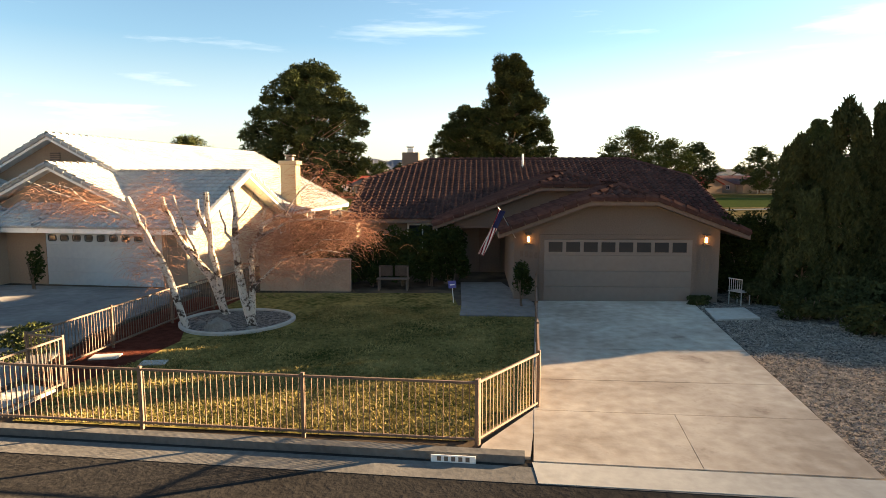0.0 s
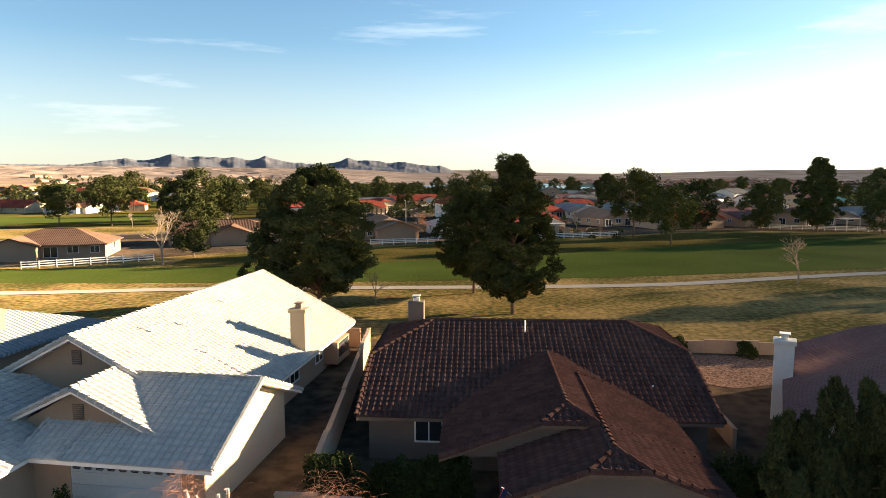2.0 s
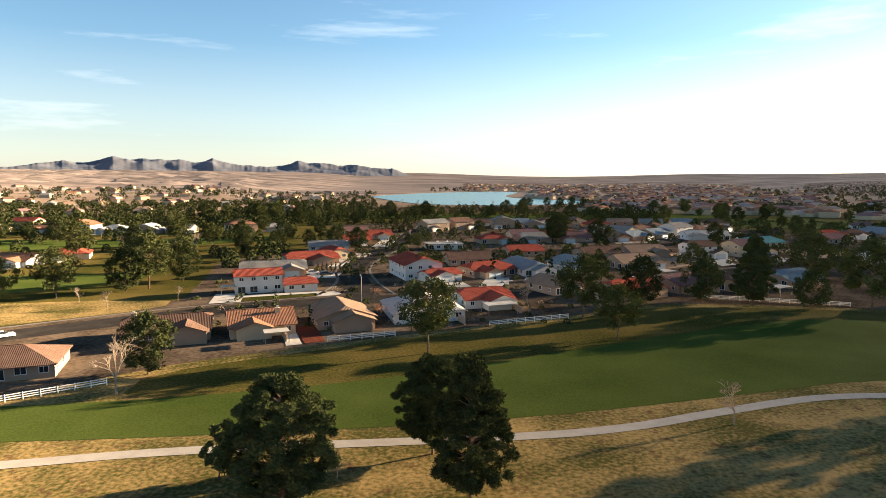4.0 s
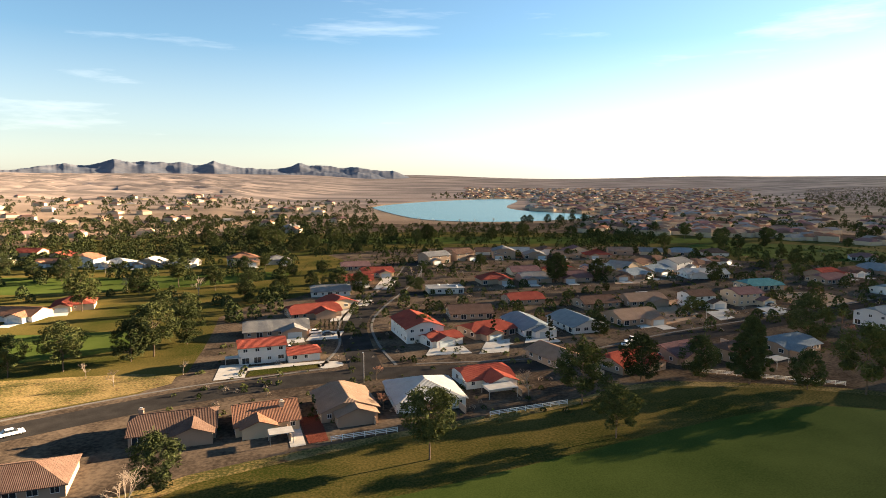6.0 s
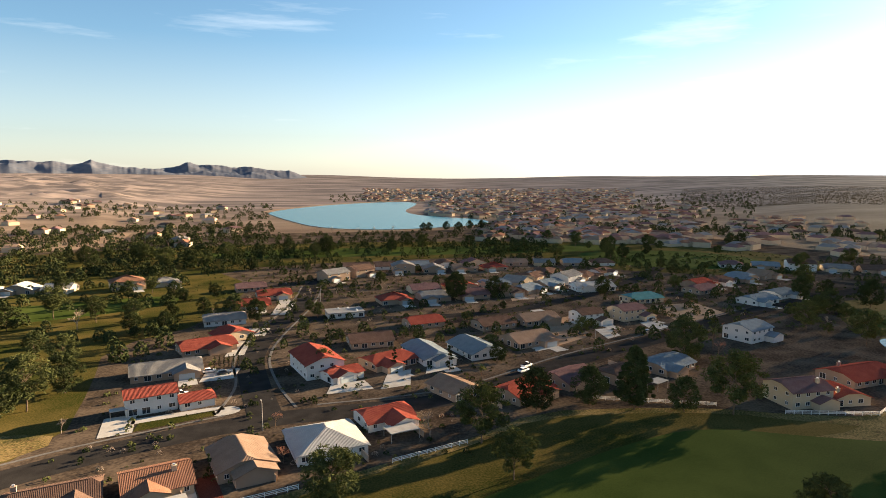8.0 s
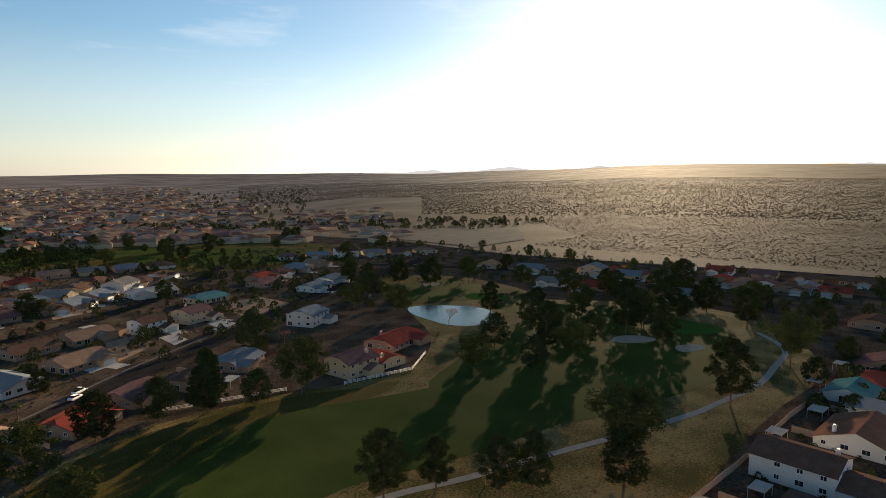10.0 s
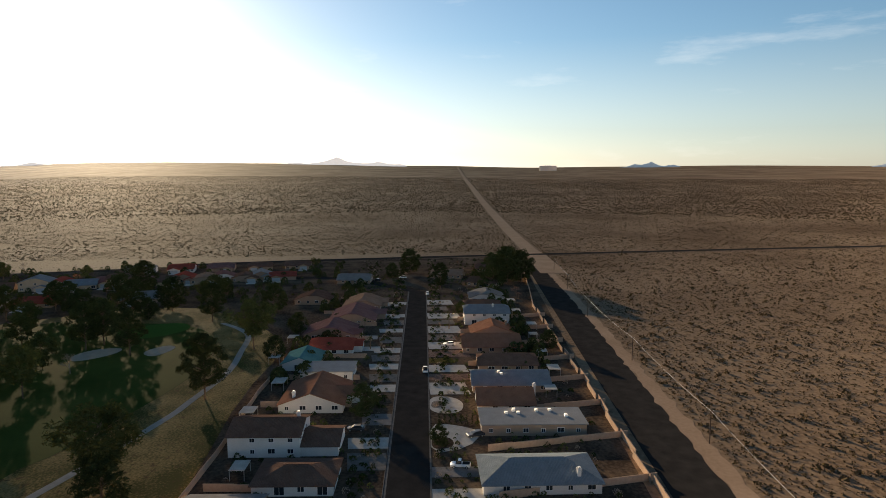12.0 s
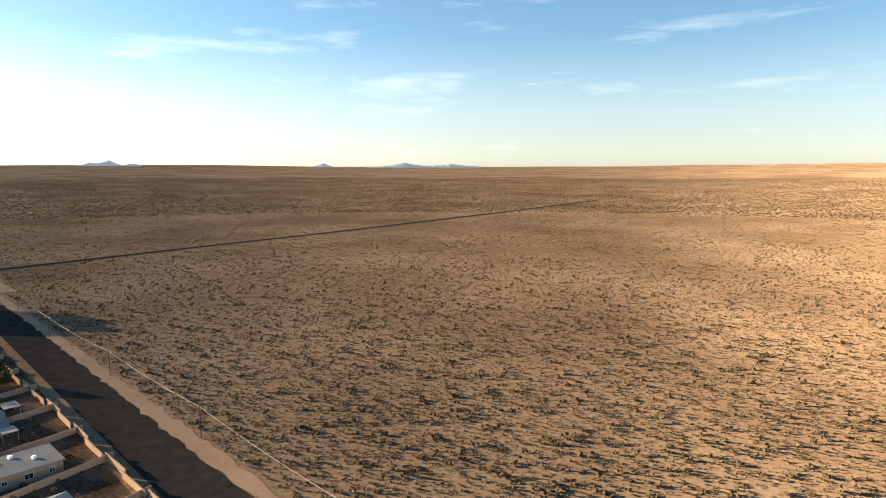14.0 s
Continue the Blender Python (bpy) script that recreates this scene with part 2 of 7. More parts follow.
T_PALE = tone(surface("pale_grey_concrete_tile", (0.35, 0.345, 0.335), (0.46, 0.445, 0.42), 0.6, 0.8, 0.3, 8.0), 0.14)
R_RED = ribbed("red_clay_tile", (0.215, 0.050, 0.038), (0.290, 0.080, 0.058))
R_TERRA = ribbed("terracotta_tile", (0.200, 0.098, 0.064), (0.275, 0.146, 0.098))
R_BROWN = ribbed("brown_roof_tile", (0.105, 0.063, 0.049), (0.161, 0.105, 0.081))
R_TAN = ribbed("tan_roof_tile", (0.216, 0.144, 0.104), (0.288, 0.202, 0.151))
R_GREY = ribbed("grey_roof_tile", (0.168, 0.164, 0.161), (0.238, 0.231, 0.224))
R_PALE = ribbed("pale_roof_tile", (0.34, 0.33, 0.315), (0.43, 0.42, 0.40))
R_BLUE = ribbed("blue_grey_roof_tile", (0.150, 0.184, 0.210), (0.217, 0.251, 0.277))
R_TEAL = ribbed("teal_roof_tile", (0.075, 0.195, 0.203), (0.112, 0.255, 0.262))
R_MAUVE = ribbed("mauve_brown_roof_tile", (0.147, 0.084, 0.084), (0.203, 0.126, 0.122))
FLATROOF = surface("grey_flat_roofing", (0.195, 0.195, 0.195), (0.255, 0.255, 0.255), 0.3, 0.85)
BARK = surface("brown_bark", (0.10, 0.07, 0.05), (0.20, 0.145, 0.105), 3.0, 0.95, 0.6)
BIRCH = surface("white_birch_bark", (0.55, 0.49, 0.43), (0.07, 0.05, 0.04), 3.5, 0.85, 0.5, 4.0, low=0.50, high=0.60)
TWIG = surface("russet_twigs", (0.24, 0.12, 0.082), (0.35, 0.19, 0.13), 2.0, 0.9)
PALETWIG = surface("grey_tan_twigs", (0.26, 0.20, 0.155), (0.36, 0.29, 0.23), 2.0, 0.9)
NEEDLE = tone(surface("pine_needles", (0.024, 0.034, 0.013), (0.076, 0.085, 0.034), 0.5, 0.8, 0.0, 8.0), 0.45)
FOLIAGE = tone(surface("olive_foliage", (0.042, 0.053, 0.019), (0.108, 0.114, 0.042), 0.5, 0.8, 0.0, 8.0), 0.4)
CYPRESS = tone(surface("juniper_foliage", (0.020, 0.028, 0.012), (0.060, 0.068, 0.030), 0.7, 0.85, 0.0, 8.0), 0.4)
HEDGE = tone(surface("dark_hedge_leaves", (0.017, 0.028, 0.009), (0.045, 0.056, 0.019), 1.5, 0.8), 0.4)
SCRUB = tone(surface("creosote_scrub", (0.062, 0.050, 0.027), (0.140, 0.104, 0.060), 0.3, 0.95), 0.35)
IRON = surface("brown_painted_iron", (0.080, 0.048, 0.032), (0.150, 0.090, 0.058), 4.0, 0.6)
VINYL = surface("white_vinyl_rail", (0.62, 0.61, 0.60), (0.72, 0.71, 0.70), 1.0, 0.6)
BLOCK = tone(surface("tan_block_wall", (0.32, 0.23, 0.17), (0.42, 0.31, 0.23), 1.2, 0.9, 0.3), 0.1)
METAL = surface("galvanised_metal", (0.42, 0.43, 0.44), (0.56, 0.57, 0.58), 2.0, 0.45, metal=0.6)
POLEWOOD = surface("weathered_pole_wood", (0.07, 0.05, 0.04), (0.13, 0.10, 0.08), 3.0, 0.9)
RUBBER = surface("black_rubber", (0.015, 0.015, 0.015), (0.03, 0.03, 0.03), 5.0, 0.8)
CARWHITE = surface("white_car_paint", (0.68, 0.68, 0.68), (0.74, 0.74, 0.74), 1.0, 0.25)
CARDARK = surface("dark_car_paint", (0.03, 0.035, 0.045), (0.05, 0.055, 0.065), 1.0, 0.25)
PANEL = surface("solar_cell_blue", (0.015, 0.02, 0.04), (0.03, 0.035, 0.06), 1.0, 0.2)
STONE = surface("grey_boulder", (0.18, 0.16, 0.14), (0.30, 0.27, 0.24), 2.0, 0.9, 0.6)


# ---------- mesh helpers ----------
def mesh_of(name, bm):
    me = bpy.data.meshes.new(name)
    bmesh.ops.recalc_face_normals(bm, faces=bm.faces)
    bm.to_mesh(me)
    bm.free()
    return me


def part(name, bm, material, parent, label="", smooth=False):
    me = bm if isinstance(bm, bpy.types.Mesh) else mesh_of(name, bm)
    if not me.materials:
        me.materials.append(material)
    if smooth:
        me.shade_smooth()
    ob = new(name, me)
    ob.parent = parent
    return tagged(ob, label)


def thing(name, label, category, m=None, group="", kind=""):
    ob = new(name)
    ob.empty_display_size = 0.1
    if m is not None:
        ob.matrix_basis = m
    return tagged(ob, label, category, group, kind)


def box(bm, x0, x1, y0, y1, z0, z1):
    v = [bm.verts.new(p) for p in ((x0, y0, z0), (x1, y0, z0), (x1, y1, z0), (x0, y1, z0), (x0, y0, z1), (x1, y0, z1), (x1, y1, z1), (x0, y1, z1))]
    for f in ((0, 3, 2, 1), (4, 5, 6, 7), (0, 1, 5, 4), (1, 2, 6, 5), (2, 3, 7, 6), (3, 0, 4, 7)):
        bm.faces.new([v[i] for i in f])
    return v


def boxes(*dims):
    bm = bmesh.new()
    for d in dims:
        box(bm, *d)
    return bm


def bevelled(bm, w, seg=2):
    bmesh.ops.bevel(bm, geom=list(bm.edges), offset=w, segments=seg, affect="EDGES", profile=0.5)
    return bm


def extrude_profile(bm, pts, axis, a, b):
    """A closed outline in the plane across axis ('x' or 'y'), drawn out from a to b."""
    lo = [bm.verts.new((a, p, q) if axis == "x" else (p, a, q)) for p, q in pts]
    hi = [bm.verts.new((b, p, q) if axis == "x" else (p, b, q)) for p, q in pts]
    bm.faces.new(lo)
    bm.faces.new(hi[::-1])
    for i in range(len(pts)):
        j = (i + 1) % len(pts)
        bm.faces.new((lo[i], lo[j], hi[j], hi[i]))
    return bm


def roof_faces(axis, c, half, a, b, ze, zr, clip_a=0.0, clip_b=0.0):
    """The slopes of a roof whose ridge runs along axis at c, between a and b. clip: height by which a gable's end is cut back (all of it: a hip)."""
    pitch = (zr - ze) / half

    def at(s, across, z):
        return Vector((s, c + across, z)) if axis == "x" else Vector((c + across, s, z))
    ends = []
    for s, clip, inward in ((a, clip_a, 1), (b, clip_b, -1)):
        hc, zc = clip / pitch, zr - clip
        ends.append((s, hc, zc, s + inward * hc * 0.95))
    faces = []
    for side in (-1, 1):
        f = [at(a, side * half, ze)]
        if clip_a < zr - ze - 0.01:
            f.append(at(a, side * ends[0][1], ends[0][2]))
        if clip_a > 0:
            f.append(at(ends[0][3], 0, zr))
        if clip_b > 0:
            f.append(at(ends[1][3], 0, zr))
        if clip_b < zr - ze - 0.01:
            f.append(at(b, side * ends[1][1], ends[1][2]))
        f.append(at(b, side * half, ze))
        seen = []
        for p in f:
            if not seen or (p - seen[-1]).length > 0.01:
                seen.append(p)
        faces.append(seen)
    for s, hc, zc, apex in ends:
        if hc > 0.01:
            faces.append([at(s, -hc, zc), at(s, hc, zc), at(apex, 0, zr)])
    return faces


def roof_mesh(faces, thick=0.16):
    """Slopes with their thickness; the uv runs in metres along the eave and up the slope."""
    bm = bmesh.new()
    uv = bm.loops.layers.uv.new("UVMap")
    for pts in faces:
        n = (pts[1] - pts[0]).cross(pts[-1] - pts[0]).normalized()
        if n.z < 0:
            pts = pts[::-1]
            n = -n
        along = Vector((0, 0, 1)).cross(n).normalized()
        up = n.cross(along)
        top = [bm.verts.new(p) for p in pts]
        low = [bm.verts.new(p - Vector((0, 0, thick))) for p in pts]
        made = [bm.faces.new(top), bm.faces.new(low[::-1])]
        for i in range(len(pts)):
            j = (i + 1) % len(pts)
            made.append(bm.faces.new((top[j], top[i], low[i], low[j])))
        for f in made:
            for lp in f.loops:
                lp[uv].uv = (lp.vert.co.dot(along), lp.vert.co.dot(up))
    me = bpy.data.meshes.new("roof")
    bm.to_mesh(me)
    bm.free()
    return me


def tile_mesh(w, l, rise, flat=False):
    """One roof tile: a barrel roll (or a flat shake with a small lip), with its front edge's thickness."""
    bm = bmesh.new()
    prof = [(-w * 0.5, 0.0), (-w * 0.3, rise * 0.25), (0, rise), (w * 0.3, rise * 0.25), (w * 0.5, 0.0)] if not flat else [(-w * 0.5, 0.0), (-w * 0.25, rise), (w * 0.25, rise * 0.9), (w * 0.5, 0.0)]
    lo = [bm.verts.new((x, 0, z + 0.045)) for x, z in prof]
    hi = [bm.verts.new((x, l * 1.06, z + 0.005)) for x, z in prof]
    un = [bm.verts.new((x, 0, -0.01)) for x, z in prof]
    for i in range(len(prof) - 1):
        bm.faces.new((lo[i], lo[i + 1], hi[i + 1], hi[i]))
        bm.faces.new((un[i], un[i + 1], lo[i + 1], lo[i]))
    return mesh_of("tile", bm)


def inside(p, poly):
    hit = False
    for i in range(len(poly)):
        (x0, y0), (x1, y1) = poly[i - 1], poly[i]
        if (y0 > p[1]) != (y1 > p[1]) and p[0] < (x1 - x0) * (p[1] - y0) / (y1 - y0) + x0:
            hit = not hit
    return hit


def tile_places(faces, w, l, keep=None):
    """Poses of the tiles that cover these slopes, course by course."""
    out = []
    for pts in faces:
        n = (pts[1] - pts[0]).cross(pts[-1] - pts[0]).normalized()
        n = -n if n.z < 0 else n
        along = Vector((0, 0, 1)).cross(n).normalized()
        up = n.cross(along)
        o = min(pts, key=lambda p: p.z)
        flat = [((p - o).dot(along), (p - o).dot(up)) for p in pts]
        u0, u1, v1 = min(f[0] for f in flat), max(f[0] for f in flat), max(f[1] for f in flat)
        for r in range(int(v1 / l) + 1):
            for k in range(int((u1 - u0) / w) + 1):
                u, v = u0 + (k + 0.5) * w, r * l - 0.04
                if inside((u, v + l * 0.5), flat):
                    q = o + along * u + up * v + n * 0.004
                    if keep is None or keep(q):
                        jit = random.uniform(-0.012, 0.012)
                        out.append(Matrix((along, up, n)).transposed().to_4x4() @ pose(0, 0, 0, 0, 0, jit * 60))
                        out[-1].translation = q
    return out


def lay_tiles(mats, tile, material, parent, nearest=0, label=""):
    """The first tiles as pieces of their own, the rest joined."""
    if not tile.materials:
        tile.materials.append(material)
    for m in mats[:nearest]:
        ob = new("tile", tile)
        ob.parent = parent
        ob.matrix_basis = m
    rest = mats[nearest:]
    if not rest:
        return
    vs = np.array([v.co[:] for v in tile.vertices])
    fs = [tuple(p.vertices) for p in tile.polygons]
    verts, polys = [], []
    for k, m in enumerate(rest):
        a = np.array(m)
        verts.append(vs @ a[:3, :3].T + a[:3, 3])
        polys.extend(tuple(i + k * len(vs) for i in f) for f in fs)
    me = bpy.data.meshes.new("tile_field")
    me.from_pydata(np.vstack(verts).tolist(), [], polys)
    me.materials.append(material)
    ob = new("tile_field", me)
    ob.parent = parent
    tagged(ob, label, kind="stuff")


def sheet(name, pts, z, material, label, category, smooth=0, kind="structure", parent=None):
    """A flat piece of ground inside an outline, which smooth rounds off."""
    for _ in range(smooth):
        pts = [q for i in range(len(pts)) for q in (
            (pts[i - 1][0] * 0.25 + pts[i][0] * 0.75, pts[i - 1][1] * 0.25 + pts[i][1] * 0.75),
            (pts[i][0] * 0.75 + pts[(i + 1) % len(pts)][0] * 0.25, pts[i][1] * 0.75 + pts[(i + 1) % len(pts)][1] * 0.25))]
    bm = bmesh.new()
    f = bm.faces.new([bm.verts.new((x, y, z)) for x, y in pts])
    if f.normal.z < 0:
        f.normal_flip()
    bmesh.ops.triangulate(bm, faces=list(bm.faces))
    me = mesh_of(name, bm)
    me.materials.append(material)
    ob = new(name, me)
    ob.parent = parent
    return tagged(ob, label, category, kind=kind)


def ribbon(name, pts, width, z, material, label, category, steps=8, thick=0.0, ragged=0.0):
    """A strip along a smooth line through pts; ragged: how far its edges wander."""
    line = []
    p = [Vector((*q, 0)) for q in pts]
    for i in range(len(p) - 1):
        a, b, c, d = p[max(i - 1, 0)], p[i], p[i + 1], p[min(i + 2, len(p) - 1)]
        for k in range(steps):
            t = k / steps
            line.append(0.5 * ((2 * b) + (c - a) * t + (2 * a - 5 * b + 4 * c - d) * t * t + (3 * b - a - 3 * c + d) * t ** 3))
    line.append(p[-1])
    bm = bmesh.new()
    rows = []
    for i, q in enumerate(line):
        d = (line[min(i + 1, len(line) - 1)] - line[max(i - 1, 0)]).normalized()
        nrm = Vector((-d.y, d.x, 0)) * (width / 2 + ragged * noise.noise(Vector((q.x * 0.22, q.y * 0.22, 1.0))))
        zz = z + terrain(q.x, q.y) * 1.02
        row = [bm.verts.new((*(q + nrm).xy, zz)), bm.verts.new((*(q - nrm).xy, zz))]
        if thick:
            row += [bm.verts.new((*(q - nrm).xy, zz - thick)), bm.verts.new((*(q + nrm).xy, zz - thick))]
        rows.append(row)
    for a, b in zip(rows, rows[1:]):
        for k in range(len(a) if thick else 1):
            j = (k + 1) % len(a)
            bm.faces.new((a[k], a[j], b[j], b[k]))
    if thick:
        bm.faces.new(rows[0])
        bm.faces.new(rows[-1][::-1])
    me = mesh_of(name, bm)
    me.materials.append(material)
    return tagged(new(name, me), label, category, kind="structure")


# ---------- the plain, the hills and the water ----------
HORIZON = ((-180, 0.66), (-156, 0.52), (-123, 0.6), (-108, 0.55), (-97, 0.7), (-89, 0.9), (-77, 0.92), (-70, 0.82), (-60, 0.42), (-49, 0.15), (-38, 0.06), (-29, 0.03), (-15, -0.17), (0, 0.1), (9, 0.35), (23, 0.45), (40, 0.5), (90, 0.5), (180, 0.66))


def rim(az):
    """Degrees by which the far edge of the plain stands above the drone's level."""
    for (a, e), (b, f) in zip(HORIZON, HORIZON[1:]):
        if a <= az <= b:
            s = (az - a) / (b - a)
            s = s * s * (3 - 2 * s)
            return e + (f - e) * s
    return 0.5


def terrain(x, y):
    r = math.hypot(x, y)
    if r < 700:
        return 0.0
    az = math.degrees(math.atan2(-x, y))
    start = 700 + 1800 * max(0.0, min(1.0, (az + 44) / 14, (16 - az) / 12))
    if r < start:
        return 0.0
    edge = 67 + 4900 * math.tan(radians(rim(az)))
    s = (r - start) / (4900 - start)
    z = edge * s ** 1.25
    bad = max(0.0, min(1.0, (az - 6) / 10)) * max(0.0, min(1.0, (60 - az) / 10)) * max(0.0, min(1.0, (r - 1300) / 500)) * max(0.0, min(1.0, (4300 - r) / 900))
    if bad > 0:
        ridge = 1 - abs(noise.noise(Vector((x / 190, y / 190, 3.0)))) * 2
        fine = 1 - abs(noise.noise(Vector((x / 75, y / 75, 7.0)))) * 2
        z += bad * (max(0, ridge) ** 2 * 12 + max(0, fine) ** 2 * 9 - 5)
    swell = max(0.0, min(1.0, (r - start - 200) / 1200))
    return z + swell * 7 * noise.noise(Vector((x / 700, y / 700, 0.5)))


def plain():
    radii = [0, 40, 80, 130, 200, 300, 420, 560, 700] + [700 + 4200 * (k / 90) ** 1.35 for k in range(1, 91)]
    seg = 540
    verts, faces = [(0, 0, 0)], []
    for r in radii[1:]:
        for k in range(seg):
            a = 2 * math.pi * k / seg
            x, y = r * math.cos(a), r * math.sin(a)
            verts.append((x, y, terrain(x, y)))
    for k in range(seg):
        faces.append((0, 1 + k, 1 + (k + 1) % seg))
    for i in range(len(radii) - 2):
        for k in range(seg):
            a, b = 1 + i * seg + k, 1 + i * seg + (k + 1) % seg
            faces.append((a, a + seg, b + seg, b))
    me = bpy.data.meshes.new("ground")
    me.from_pydata(verts, [], faces)
    me.materials.append(SAND)
    me.shade_smooth()
    tagged(new("ground", me), "sandy desert plain with scattered scrub, rising to far hills", "ground", kind="structure")


plain()


def mountain(name, az0, az1, r, depth, peaks, base, rough, label, seed, rock=None):
    """A range seen between two bearings. peaks: bearing, degrees above the drone's level, half-width in degrees."""
    na, nd = int((az1 - az0) * 22), 30
    verts, faces = [], []
    for j in range(nd):
        d = j / (nd - 1)
        for i in range(na):
            az = az0 + (az1 - az0) * i / (na - 1)
            rr = r + depth * (d - 0.5)
            x, y = -rr * math.sin(radians(az)), rr * math.cos(radians(az))
            e = base + sum(((pe - base) * math.exp(-abs((az - pa) / pw) ** 1.15)) ** 3 for pa, pe, pw in peaks) ** (1 / 3)
            e += 0.05 * noise.noise(Vector((az * 1.1, 0, seed))) + 0.03 * noise.noise(Vector((az * 3.1, 0, seed)))
            fade = min(1.0, (az - az0) / 1.5, (az1 - az) / 1.5)
            top = 67 + rr * math.tan(radians(e)) * fade
            n1 = 1 - abs(noise.noise(Vector((x / 420, y / 420, seed)))) * 1.7
            n2 = 1 - abs(noise.noise(Vector((x / 140, y / 140, seed + 5)))) * 1.7
            hump = math.sin(math.pi * d) ** 1.7
            verts.append((x, y, 20 + (top - 20) * hump * (1 - rough + rough * (0.6 * n1 + 0.4 * n2))))
    for j in range(nd - 1):
        for i in range(na - 1):
            a = j * na + i
            faces.append((a, a + 1, a + na + 1, a + na))
    me = bpy.data.meshes.new(name)
    me.from_pydata(verts, [], faces)
    me.materials.append(rock or ROCKY)
    me.shade_smooth()
    tagged(new(name, me), label, "mountain", kind="structure")


mountain("mountain_range", 1, 40, 4460, 1000, ((20.0, 1.12, 9.0), (23.5, 1.47, 2.2), (21.3, 1.22, 2.0), (18.5, 1.18, 2.4), (15.9, 1.33, 1.8), (27.0, 1.0, 3.0)), 0.42, 0.34, "bare desert mountain range on the skyline, tinted blue for haze", 1.0)
mountain("mountain_range", -1, 13, 4540, 800, ((8.8, 1.30, 1.9), (6.6, 1.05, 3.2), (3.6, 0.85, 3.0)), 0.4, 0.3, "low dark desert peak on the skyline", 4.0)
mountain("backdrop", -97, -83, 4650, 300, ((-89.4, 1.42, 1.9), (-93, 1.1, 2.0), (-86, 1.0, 2.0)), 0.7, 0.08, "isolated hill far behind the desert, pale with painted haze", 9.0, FARHILL)
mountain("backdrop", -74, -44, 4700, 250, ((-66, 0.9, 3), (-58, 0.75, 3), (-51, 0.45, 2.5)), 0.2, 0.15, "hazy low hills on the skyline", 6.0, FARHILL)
mountain("mountain_range", -121, -112, 4700, 260, ((-117.2, 1.05, 0.9), (-115.9, 0.85, 0.9), (-119, 0.78, 1.0)), 0.45, 0.1, "small hazy hills behind the desert", 12.0, HAZEHILL)
mountain("mountain_range", -150, -129, 4700, 260, ((-134.3, 0.86, 0.9), (-141.5, 0.94, 1.8), (-146, 0.8, 3)), 0.45, 0.1, "small hazy hills behind the desert", 15.0, HAZEHILL)

SOIL = sheet("yard_ground", [(-300, 10), (95, -58), (380, -117), (488, -139), (490, 15), (470, 140), (448, 280), (470, 420), (430, 640), (300, 760), (-60, 760), (-330, 560), (-330, 200)], 0.02, LOT, "bare brown yard soil and gravel between the houses", "ground")
sheet("golf_rough", [(-330, 70), (-160, 62), (-60, 53), (-28, 53), (16, 50), (60, 44), (100, 38), (135, 34), (190, 32), (235, 24), (262, 28), (300, 50), (330, 80), (320, 120), (290, 170), (265, 205), (240, 212), (220, 190), (205, 168), (185, 150), (158, 136), (135, 143), (118, 152), (95, 158), (65, 162), (40, 147), (20, 140), (0, 132), (-25, 122), (-45, 112), (-66, 92), (-100, 100), (-330, 110)], 0.04, DRY, "dry tan winter grass of the golf course rough", "grass", 1)
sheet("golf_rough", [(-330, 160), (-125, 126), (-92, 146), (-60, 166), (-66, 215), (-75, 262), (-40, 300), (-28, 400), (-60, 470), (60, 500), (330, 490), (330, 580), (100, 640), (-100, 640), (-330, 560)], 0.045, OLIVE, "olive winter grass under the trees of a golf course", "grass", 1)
sheet("golf_rough", [(190, 430), (300, 350), (400, 380), (410, 470), (340, 560), (210, 560)], 0.05, OLIVE, "olive winter grass of a golf course", "grass", 2)
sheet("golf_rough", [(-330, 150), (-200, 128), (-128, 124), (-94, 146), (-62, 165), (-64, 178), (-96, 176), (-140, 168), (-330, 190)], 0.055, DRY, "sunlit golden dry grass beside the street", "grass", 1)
# darker olive sheet laid over the rough in place of tree shade
sheet("golf_rough", [(-44, 108), (-22, 119), (0, 129), (20, 136.5), (40, 143.5), (64, 158), (95, 154), (118, 148), (134, 138), (150, 130), (104, 128), (60, 118), (20, 104), (-20, 96), (-44, 95)], 0.06, OLIVE, "olive winter grass below the rail fences, laid dark for tree shade", "grass", 1)
sheet("fairway", [(-140, 84), (-60, 80), (-12, 81), (20, 84), (50, 90), (84, 98), (112, 84), (150, 74), (190, 66), (222, 60), (246, 72), (240, 96), (205, 112), (160, 116), (130, 128), (104, 142), (78, 136), (48, 124), (20, 112), (-10, 100), (-60, 92), (-140, 96)], 0.07, FAIRWAY, "mown green golf fairway with soft stripes", "grass", 2)
sheet("fairway", [(140, 76), (178, 61), (212, 50), (245, 49), (276, 58), (292, 78), (294, 108), (268, 138), (238, 147), (205, 140), (170, 130), (142, 122)], 0.078, FAIRWAY, "mown green golf fairway in long tree shade", "grass", 2)
sheet("fairway", [(-330, 200), (-180, 178), (-110, 190), (-84, 208), (-92, 232), (-150, 222), (-330, 260)], 0.07, FAIRWAY, "mown green golf fairway", "grass", 2)
sheet("fairway", [(-330, 330), (-200, 300), (-110, 320), (-60, 350), (-70, 380), (-160, 350), (-330, 380)], 0.07, FAIRWAY, "mown green golf fairway", "grass", 2)
sheet("fairway", [(-80, 530), (60, 525), (300, 510), (310, 560), (60, 590), (-80, 590)], 0.07, FAIRWAY, "mown green golf fairway", "grass", 2)
sheet("fairway", [(220, 440), (300, 380), (370, 410), (350, 500), (240, 520)], 0.07, FAIRWAY, "mown green golf fairway", "grass", 2)
